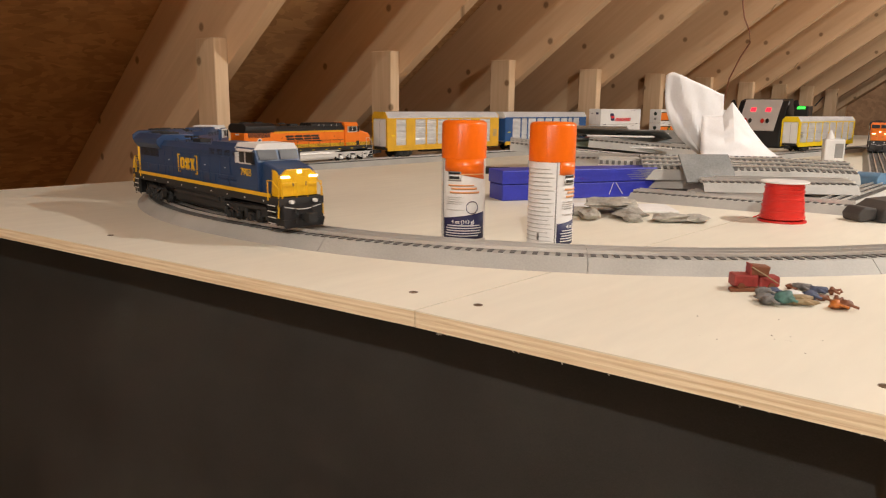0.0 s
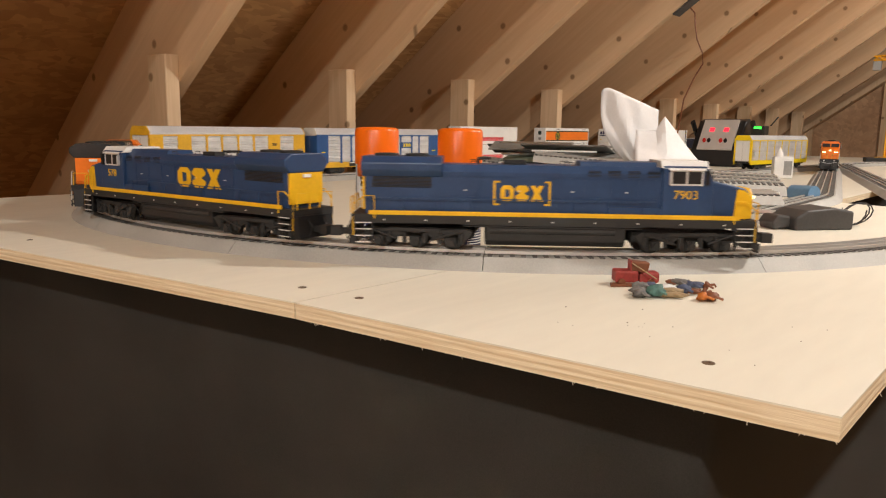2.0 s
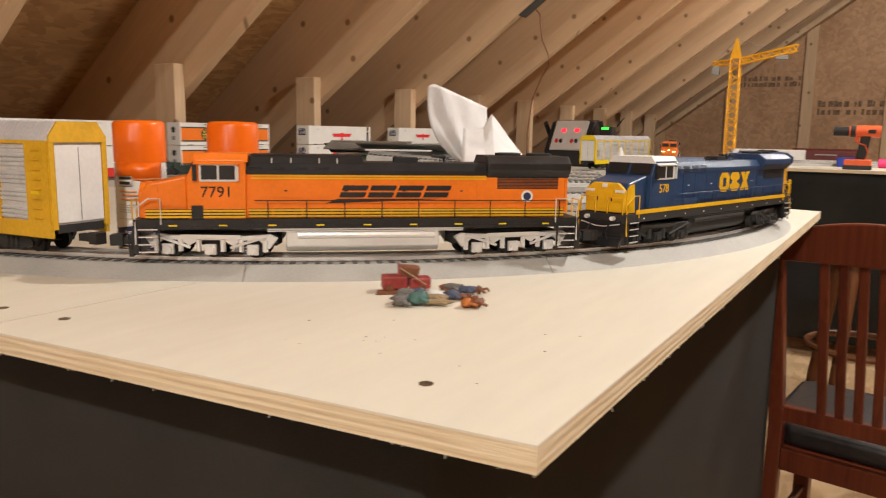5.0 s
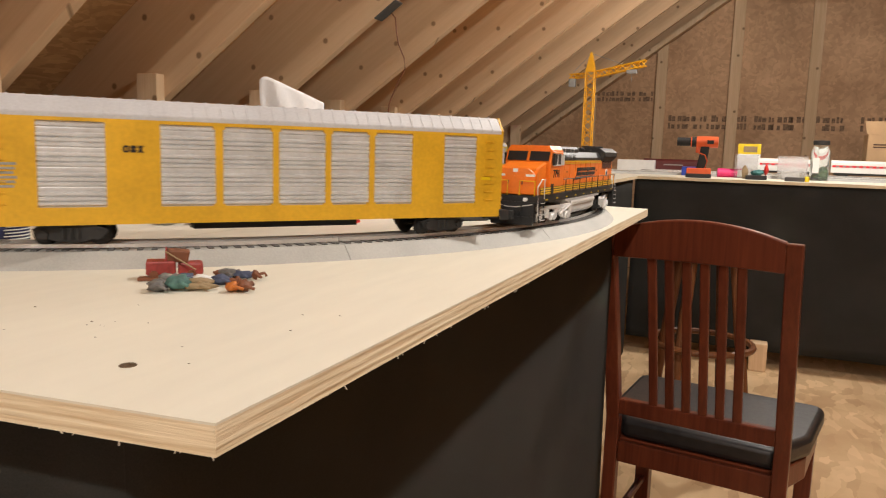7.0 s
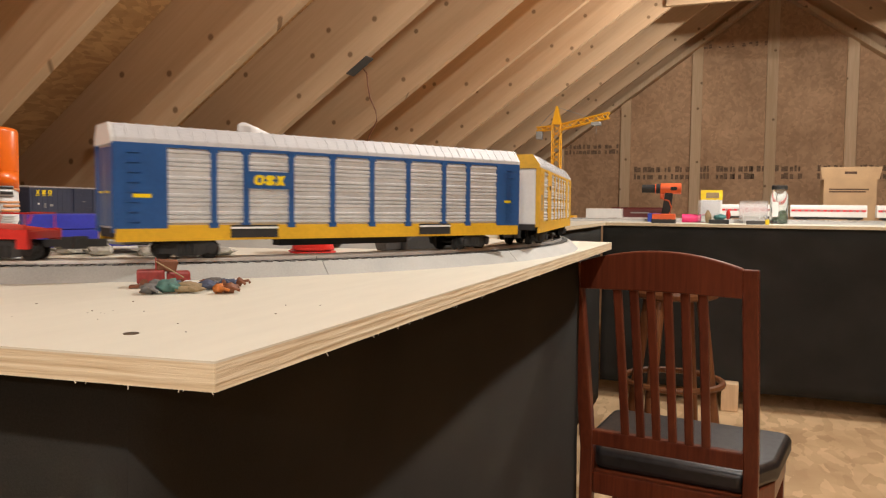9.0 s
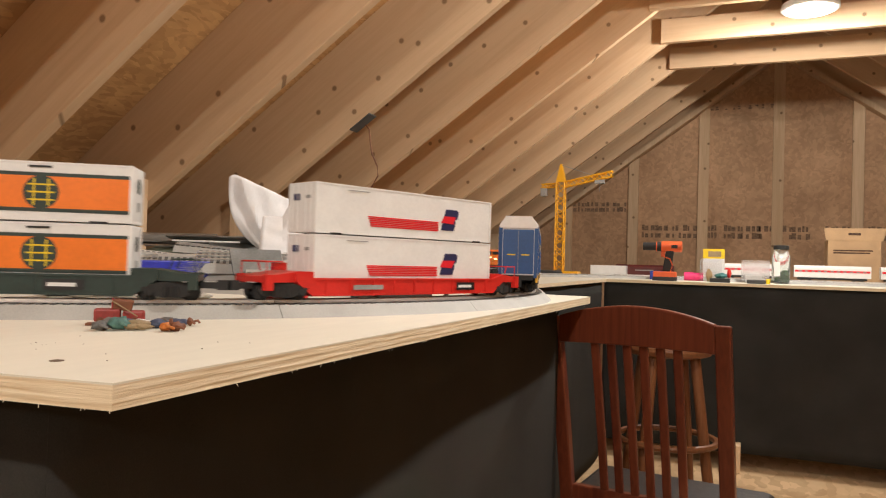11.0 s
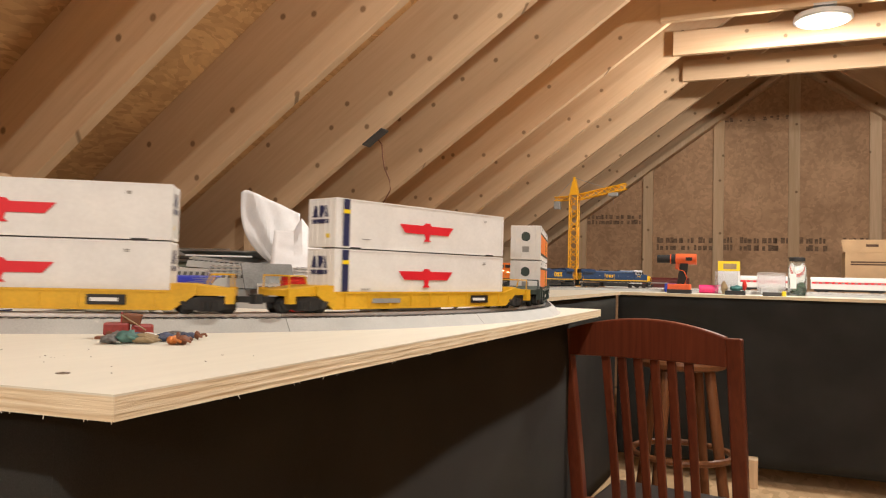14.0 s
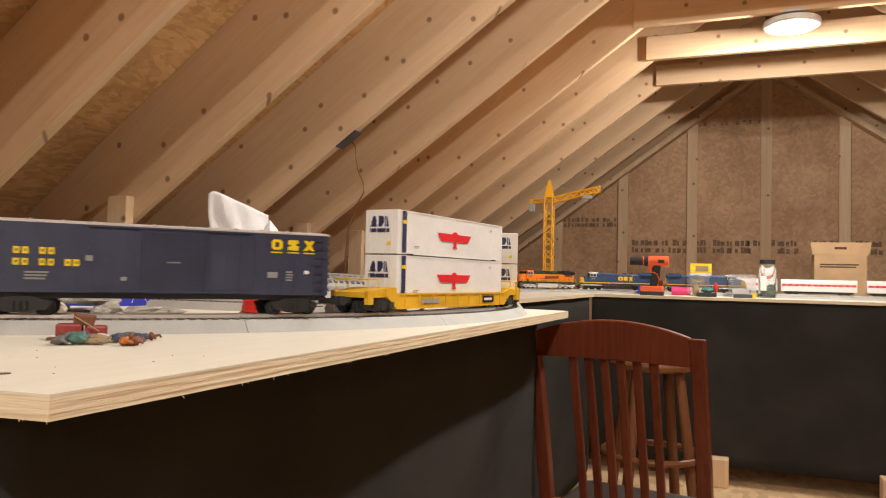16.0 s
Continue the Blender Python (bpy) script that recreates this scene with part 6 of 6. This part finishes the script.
def figurine(x, y, turn, lumps, label):
    """A lying painted miniature as one plain lump, coloured by its sections."""
    bm = B()
    mats = []
    for i, (c, r, mt) in enumerate(lumps):
        lo = len(bm.faces)
        blob(bm, [0.70 * q for q in c], [0.70 * q for q in r], i + x * 50, 0.6, 2)
        for q in (-1, 1):
            a = Vector(c) * 0.70
            tube(bm, [a, a + Vector((0.004 + 0.003 * q, q * r[1] * 0.75, 0.0015)), a + Vector((0.008, q * r[1] * 1.0, -0.001))], 0.0013, 5)
        bm.faces.ensure_lookup_table()
        if mt not in mats:
            mats.append(mt)
        for f in bm.faces[lo:]:
            f.material_index = mats.index(mt)
            f.smooth = True
    for v in bm.verts:
        v.co.z = max(v.co.z, 0.0002)
    me = bpy.data.meshes.new("miniature_figure")
    bm.to_mesh(me)
    bm.free()
    for mt in mats:
        me.materials.append(mt)
    ob = new("miniature_figure", me)
    ob.matrix_basis = pose(x, y, TOP, 0, 0, turn)
    tagged(ob, label, "figurine", "miniature figures")


figurine(0.057, 0.992, 37, [((-0.026, 0.010, 0.006), (0.011, 0.009, 0.006), TOYGREY), ((-0.026, -0.006, 0.006), (0.009, 0.008, 0.006), TOYGREY), ((-0.004, 0, 0.009), (0.013, 0.011, 0.009), TOYTEAL),
                            ((0.016, 0.005, 0.007), (0.016, 0.005, 0.006), TAN), ((0.018, -0.005, 0.005), (0.018, 0.004, 0.004), TAN)], "lying painted miniature in teal and tan")
figurine(0.033, 1.012, 60, [((-0.008, 0, 0.007), (0.012, 0.008, 0.007), TOYGREY), ((0.010, 0, 0.006), (0.010, 0.006, 0.005), TOYDENIM)], "lying painted miniature in grey")
figurine(0.062, 1.022, 33, [((-0.012, 0, 0.006), (0.011, 0.007, 0.006), WHITE), ((0.008, 0, 0.006), (0.013, 0.007, 0.006), TOYDENIM), ((0.020, -0.003, 0.004), (0.008, 0.004, 0.004), BROWN)], "lying painted miniature in white and blue")
figurine(0.056, 1.056, 5, [((-0.024, 0, 0.004), (0.005, 0.005, 0.004), BROWN), ((-0.008, 0, 0.006), (0.013, 0.007, 0.005), TOYGREY), ((0.012, 0, 0.005), (0.015, 0.006, 0.005), TOYDENIM), ((0.029, 0, 0.006), (0.004, 0.004, 0.006), BROWN)],
         "lying painted miniature in brown and denim")
figurine(0.097, 1.010, 40, [((-0.008, 0, 0.006), (0.007, 0.008, 0.006), TOYOR), ((0.004, 0.001, 0.006), (0.009, 0.009, 0.006), BROWN), ((-0.002, 0.012, 0.008), (0.003, 0.003, 0.008), BROWN)],
         "small crouching painted miniature in orange and red")

# crumbs on the plywood
rng = random.Random(4)
bm = B()
for i in range(16):
    x, y = rng.uniform(0.0, 0.22), rng.uniform(0.83, 1.0)
    if i > 10:
        x, y = rng.gauss(0.09, 0.012), rng.gauss(0.885, 0.010)
    r = rng.uniform(0.0002, 0.0005)
    box(bm, x - r, x + r, y - r * rng.uniform(0.5, 1.5), y + r, TOP, TOP + r * 0.8)
tagged(part("crumbs", bm, SCREW), "dark crumbs scattered on the plywood", "crumbs", kind="stuff")
bm = B()
for i in range(70):
    f = rng.random()
    x, y = (0.26, 0.80 + 1.33 * f) if i % 3 else (-0.16 + 0.42 * f, 0.746 + 0.039 * f)
    tube(bm, [(x, y, TOP - 0.0148), (x + rng.uniform(-0.001, 0.001), y + rng.uniform(-0.001, 0.001), TOP - 0.0148 - rng.uniform(0.0005, 0.0025))], 0.0003, 3)
tagged(part("splinters", bm, PLYTOP), "fine splinters along the raw plywood edge", "splinters", kind="stuff")

# small dark bracket by the back track
t = thing("black_bracket", pose(-0.93, 1.80, TOP, 0, 0, 30), "small black plastic bracket on the plywood", "bracket")
bevel(part("bar", box(B(), -0.05, 0.05, -0.02, 0.02, 0.008, 0.016), BLACKM, t), 0.002)
part("foot", box(B(), -0.015, 0.015, -0.015, 0.015, 0, 0.008), BLACKM, t)

# thin panel on the rafter with its lead
t = thing("wireless_panel", pose(-0.875, 3.17, 1.632, 0, -PITCH, 0), "thin dark panel fixed under a rafter with a hanging lead", "wireless panel")
bevel(part("plate", box(B(), -0.055, 0.055, -0.05, 0.012, -0.010, -0.003), GREYDK, t), 0.003)
part("mount", box(B(), -0.012, 0.012, -0.012, 0.02, -0.004, 0.012), BLACK, t)
bm = B()
pts = [(-0.865, 3.165, 1.62), (-0.845, 3.16, 1.60), (-0.835, 3.15, 1.55), (-0.825, 3.15, 1.50), (-0.805, 3.16, 1.45), (-0.800, 3.16, 1.41), (-0.835, 3.17, 1.36), (-0.875, 3.18, 1.28), (-0.90, 3.2, 1.15), (-0.90, 3.2, 1.003)]
smooth(part("lead", tube(bm, [Vector(p) for p in pts], 0.0028, 6), BROWN, t))
for ob in t.children:
    if ob.name.startswith("lead"):
        ob.matrix_parent_inverse = t.matrix_basis.inverted()


# ---- chair and stool ----
def chair():
    t = thing("dining_chair", pose(0.374, 2.150, FLOOR_Z, 0, 0, -9), "mahogany slat back dining chair with black leather seat", "dining chair")

    def back_y(z):
        return 0.055 if z < 0.45 else 0.055 - 0.10 * (z - 0.45) / 0.45 - 0.02 * ((z - 0.45) / 0.45) ** 2

    def upright(name, x, w, th, z0, z1, n=10):
        bm = B()
        rows = []
        for i in range(n + 1):
            z = z0 + (z1 - z0) * i / n
            y = back_y(z) + (0.05 * (0.45 - z) if z < 0.45 else 0) * -0.6
            rows.append([bm.verts.new(p) for p in ((x - w / 2, y - th / 2, z), (x + w / 2, y - th / 2, z), (x + w / 2, y + th / 2, z), (x - w / 2, y + th / 2, z))])
        for a, b in zip(rows, rows[1:]):
            for k in range(4):
                bm.faces.new((a[k], a[(k + 1) % 4], b[(k + 1) % 4], b[k]))
        bm.faces.new(rows[0])
        bm.faces.new(rows[-1])
        return bevel(part(name, bm, MAHOG, t), 0.003)
    for x in (-0.180, 0.180):
        upright("back_post", x, 0.031, 0.026, 0, 0.897)
    for i in range(6):
        upright("slat", -0.089 + i * 0.0355, 0.019, 0.011, 0.495, 0.845)
    bm = B()
    n = 16
    rows = []
    for i in range(n + 1):
        x = -0.166 + 0.332 * i / n
        q = 1 - (x / 0.180) ** 2
        zt, zb = 0.893 + 0.034 * q, 0.838 + 0.004 * q
        y = back_y(0.87)
        rows.append([bm.verts.new(p) for p in ((x, y - 0.012, zb), (x, y - 0.014, zt), (x, y + 0.010, zt), (x, y + 0.012, zb))])
    for a, b in zip(rows, rows[1:]):
        for k in range(4):
            bm.faces.new((a[k], a[(k + 1) % 4], b[(k + 1) % 4], b[k]))
    bm.faces.new(rows[0])
    bm.faces.new(rows[-1])
    bevel(part("crest_rail", bm, MAHOG, t, "arched top rail"), 0.003)
    y = back_y(0.48)
    bevel(part("lower_rail", box(B(), -0.166, 0.166, y - 0.011, y + 0.011, 0.462, 0.498), MAHOG, t), 0.003)
    cush = part("seat", prism(B(), [(-0.164, 0.070), (0.164, 0.070), (0.222, 0.20), (0.232, 0.43), (0.21, 0.45), (-0.21, 0.45), (-0.232, 0.43), (-0.222, 0.20)], 0.395, 0.445, "z"), LEATHER, t, "padded black leather seat")
    smooth(bevel(cush, 0.018, 4))
    bevel(part("seat_rail", prism(B(), [(-0.164, 0.045), (0.164, 0.045), (0.215, 0.20), (0.220, 0.43), (-0.220, 0.43), (-0.215, 0.20)], 0.345, 0.396, "z"), MAHOG, t), 0.003)
    for x in (-0.199, 0.199):
        bevel(part("front_leg", prism(B(), [(x - 0.019, 0.395), (x + 0.019, 0.395), (x + 0.019, 0.430), (x - 0.019, 0.430)], 0, 0.346, "z"), MAHOG, t), 0.003)
        part("side_stretcher", tube(B(), [(x * 0.95, 0.07, 0.16), (x, 0.40, 0.16)], 0.010, 8), MAHOG, t)


chair()


def stool():
    t = thing("bar_stool", pose(0.335, 3.32, FLOOR_Z, 0, 0, 20), "round wooden bar stool with splayed legs and foot ring", "bar stool")
    smooth(bevel(part("seat", lathe(B(), [(0.13, 0.690), (0.150, 0.697), (0.155, 0.712), (0.150, 0.724), (0.12, 0.728)], 36), STOOLWOOD, t), 0.002))
    for i in range(4):
        a = math.pi / 4 + i * math.pi / 2
        c, s = math.cos(a), math.sin(a)
        smooth(part("leg", tube(B(), [(0.19 * c, 0.19 * s, 0), (0.165 * c, 0.165 * s, 0.25), (0.105 * c, 0.105 * s, 0.692)], 0.019, 10), STOOLWOOD, t))
    ring = [(0.175 * math.cos(2 * math.pi * k / 36), 0.175 * math.sin(2 * math.pi * k / 36), 0.385) for k in range(37)]
    smooth(part("foot_ring", tube(B(), ring, 0.012, 8), STOOLWOOD, t))


stool()


# ---- things on the far table ----
CRANE = mat("crane_yellow", (0.86, 0.42, 0.01), 0.4, vary=0.06)


def crane():
    t = thing("toy_crane", pose(-0.50, 5.15, TOP), "tall yellow toy tower crane with lattice mast and jib", "toy crane")
    w, H = 0.026, 0.60

    def lattice(name, a, b, w, n, up):
        bm = B()
        a, b = Vector(a), Vector(b)
        d = b - a
        u = Vector(up)
        v = d.normalized().cross(u)
        cs = [(-1, -1), (1, -1), (1, 1), (-1, 1)]
        for p, q in cs:
            tube(bm, [a + u * p * w + v * q * w, b + u * p * w + v * q * w], 0.0042, 5)
        for i in range(n):
            f, g = i / n, (i + 1) / n
            for k in range(4):
                (p, q), (r, s) = cs[k], cs[(k + 1) % 4]
                if i % 2:
                    (p, q), (r, s) = (r, s), (p, q)
                tube(bm, [a + d * f + u * p * w + v * q * w, a + d * g + u * r * w + v * s * w], 0.0032, 4)
        return part(name, bm, CRANE, t)
    lattice("mast", (0, 0, 0.03), (0, 0, H), w, 14, (1, 0, 0))
    lattice("jib", (0.03, 0, 0.585), (0.33, -0.03, 0.645), 0.017, 11, (0, 0, 1))
    lattice("counter_jib", (-0.03, 0, 0.580), (-0.13, 0.01, 0.575), 0.012, 4, (0, 0, 1))
    part("peak", prism(B(), [(-0.03, H), (0.03, H), (0.004, 0.715), (-0.004, 0.715)], -0.02, 0.02, "y"), CRANE, t)
    bevel(part("base", box(B(), -0.07, 0.13, -0.06, 0.06, 0, 0.03), CRANE, t), 0.004)
    bevel(part("counterweight", box(B(), -0.13, -0.09, -0.02, 0.02, 0.51, 0.56), PRINT, t), 0.003)
    bevel(part("trolley", box(B(), 0.22, 0.28, -0.04, 0.0, 0.585, 0.608), PRINT, t), 0.003)
    part("hoist_rope", tube(B(), [(0.25, -0.02, 0.59), (0.25, -0.02, 0.535)], 0.0015, 4), PRINT, t)
    part("tie_rope", tube(B(), [(0, 0, 0.71), (-0.12, 0.01, 0.59)], 0.0015, 4), PRINT, t)
    part("jib_rope", tube(B(), [(0, 0, 0.71), (0.20, -0.02, 0.64)], 0.0015, 4), PRINT, t)


crane()


def drill():
    t = thing("cordless_drill", pose(0.205, 4.60, TOP), "orange and black cordless drill standing on its battery", "cordless drill")
    OR = mat("drill_orange", (0.78, 0.125, 0.03), 0.45, vary=0.06)
    bevel(part("battery", box(B(), -0.062, 0.056, -0.035, 0.035, 0.018, 0.050), OR, t), 0.006, 3)
    bevel(part("battery_base", box(B(), -0.064, 0.058, -0.037, 0.037, 0, 0.022), BLACKM, t), 0.004, 2)
    bevel(part("handle", prism(B(), [(-0.016, 0.048), (0.030, 0.048), (0.042, 0.165), (0.002, 0.165)], -0.017, 0.017, "y"), BLACKM, t), 0.005, 3)
    part("grip_insert", tube(B(), [(0.026, -0.0165, 0.050), (0.036, -0.0170, 0.085), (0.022, -0.0175, 0.118), (-0.004, -0.0170, 0.126), (-0.020, -0.0165, 0.140)], 0.0035, 6), OR, t)
    smooth(part("motor_body", tube(B(), [(-0.022, 0, 0.183), (-0.015, 0, 0.183), (0.074, 0, 0.183), (0.082, 0, 0.183)], 0.029, 16), OR, t))
    part("side_vent", box(B(), 0.030, 0.062, -0.0300, -0.0270, 0.174, 0.192), BLACKM, t)
    smooth(part("gear_collar", tube(B(), [(-0.045, 0, 0.183), (-0.022, 0, 0.183)], 0.026, 16), BLACKM, t))
    smooth(part("clutch", tube(B(), [(-0.050, 0, 0.183), (-0.045, 0, 0.183)], 0.027, 16), OR, t))
    smooth(part("chuck", tube(B(), [(-0.118, 0, 0.183), (-0.112, 0, 0.183), (-0.050, 0, 0.183)], 0.022, 14), BLACKM, t))
    part("trigger", box(B(), -0.024, -0.004, -0.008, 0.008, 0.128, 0.156), OR, t)


drill()


def jar():
    t = thing("glass_jar", pose(0.785, 4.95, TOP), "clear glass jar with dark lid and green scatter inside", "glass jar")
    smooth(part("glass", lathe(B(), [(0.040, 0), (0.047, 0.004), (0.047, 0.150), (0.036, 0.175), (0.036, 0.190)], 28), GLASS, t))
    smooth(part("lid", lathe(B(), [(0.038, 0.188), (0.040, 0.190), (0.040, 0.208), (0.036, 0.211)], 28), BLACKM, t))
    part("scatter", blob(B(), (0.008, 0, 0.035), (0.030, 0.030, 0.034), 5, 0.4, 3), MOSS, t)
    part("paper_label", box(B(), -0.036, -0.006, -0.049, -0.046, 0.04, 0.12), PAPER, t)


jar()


def moving_box():
    t = thing("cardboard_box", pose(1.225, 5.72, TOP), "brown cardboard box with hand hole and open flaps", "cardboard box")
    bevel(part("carton", box(B(), -0.145, 0.145, -0.10, 0.10, 0, 0.27), CARD, t), 0.003)
    part("raised_flap", prism(B(), [(-0.155, 0.268), (0.155, 0.268), (0.170, 0.345), (-0.168, 0.345)], -0.102, -0.098, "y"), CARD, t)
    bevel(part("hand_hole", box(B(), -0.035, 0.035, -0.1025, -0.0975, 0.300, 0.318), INKDK, t), 0.004)
    rows_of_bars(t, 0.0, 0.20, 0.23, 0.030, 2, INKDK, -0.1005)


moving_box()
t = thing("yellow_packet", pose(0.435, 5.02, TOP), "white and yellow printed packet standing upright", "packet")
bevel(part("carton", box(B(), -0.058, 0.058, -0.02, 0.02, 0, 0.185), WHITE, t), 0.002)
part("yellow_top", box(B(), -0.0585, 0.0585, -0.0205, 0.0205, 0.130, 0.1855), LEMON, t)
part("picture_patch", box(B(), -0.03, 0.04, -0.0212, -0.0204, 0.140, 0.172), TAN, t)
for x, w, h, y in ((0.425, 0.058, 0.125, 4.93), (0.655, 0.072, 0.125, 4.95)):
    t = thing("plastic_tub", pose(x, y, TOP), "clear rectangular plastic tub of small parts", "plastic tub", "plastic tubs")
    part("tub", box(B(), -w, w, -0.04, 0.04, 0, h), glass_mat("clear_plastic", (0.92, 0.93, 0.95), 0.25), t)
    part("contents", box(B(), -w * 0.7, w * 0.5, -0.03, 0.03, 0.004, h * 0.35), WHITE, t)
t = thing("toy_scene", pose(0.478, 4.66, TOP), "small painted toy group on a black stand", "toy")
bevel(part("stand", box(B(), -0.05, 0.05, -0.03, 0.03, 0, 0.022), BLACKM, t), 0.003)
part("green_lump", blob(B(), (0.005, 0, 0.035), (0.03, 0.02, 0.018), 2, 0.4, 2), TEAL, t)
part("tan_lump", blob(B(), (-0.055, 0, 0.035), (0.016, 0.014, 0.035), 3, 0.3, 2), TAN, t)
part("red_lump", blob(B(), (0.045, 0, 0.050), (0.012, 0.012, 0.026), 4, 0.3, 2), RED, t)
t = thing("utility_knife", pose(0.665, 4.62, TOP, 0, 0, 4), "dark utility knife with a yellow end", "utility knife")
bevel(part("body", box(B(), -0.055, 0.035, -0.012, 0.012, 0, 0.020), GREYDK, t), 0.004)
bevel(part("end_cap", box(B(), 0.035, 0.055, -0.013, 0.013, 0, 0.026), LEMON, t), 0.004)
t = thing("pink_bottle", pose(0.34, 4.92, TOP, 0, 0, 5), "bright pink bottle lying on its side", "bottle")
smooth(part("body", tube(B(), [(-0.06, 0, 0.024), (-0.055, 0, 0.024), (0.055, 0, 0.024), (0.07, 0, 0.024)], 0.024, 14), PINK, t))
smooth(part("cap", tube(B(), [(0.07, 0, 0.024), (0.085, 0, 0.024)], 0.014, 12), PINK, t))
t = thing("black_tray", pose(-0.475, 4.76, TOP, 0, 0, 20), "low black plastic tray near the table corner", "tray")
bevel(part("tray", prism(B(), [(-0.07, 0.0), (0.07, 0.0), (0.078, 0.030), (-0.074, 0.036)], -0.05, 0.05, "y"), BLACKM, t), 0.004)
part("tray_rim", box(B(), -0.066, 0.070, -0.045, 0.045, 0.030, 0.036), GREYDK, t)
t = thing("blue_case", pose(0.14, 4.95, TOP), "small bright blue plastic case", "case")
bevel(part("shell", box(B(), -0.05, 0.05, -0.03, 0.03, 0, 0.05), mat("bright_blue", (0.02, 0.06, 0.45), 0.4), t), 0.004)
t = thing("maroon_coach", pose(-0.02, 5.62, TOP), "dark maroon model coach lying at the back of the table", "model coach")
bevel(part("body", prism(B(), [(-0.03, 0.0), (0.03, 0.0), (0.03, 0.07), (0.018, 0.085), (-0.018, 0.085), (-0.03, 0.07)], -0.19, 0.19, "x"), mat("maroon_paint", (0.10, 0.016, 0.014), 0.4), t), 0.003)
part("name_band", box(B(), -0.06, 0.06, -0.0306, -0.030, 0.045, 0.052), PRINT, t)
t = thing("white_carton", pose(-0.25, 5.58, TOP), "low white printed carton on the far table", "carton")
bevel(part("carton", box(B(), -0.12, 0.12, -0.05, 0.05, 0, 0.075), WHITE, t), 0.002)

# stamps printed on the gable boards: unreadable bars
north = bpy.data.objects["wall_north"]
rs = random.Random(9)
bm = B()
for x0, x1, z0, z1, n in ((-0.28, 2.10, 1.335, 1.465, 64), (-0.92, -0.42, 1.575, 1.675, 15), (-0.35, 0.9, 2.49, 2.53, 20)):
    for i in range(n):
        x = x0 + (x1 - x0) * (i + rs.random() * 0.6) / n
        for r in range(2):
            if rs.random() < 0.8:
                zz = z0 + (z1 - z0) * (r + 0.15) / 2
                box(bm, x, x + rs.uniform(0.016, 0.036), GABLE_Y + 0.0385, GABLE_Y + 0.041, zz, zz + (z1 - z0) * rs.uniform(0.28, 0.42))
tagged(part("stamp_print", bm, STAMP, north, "faded black printed stamps"), kind="stuff")


motions()
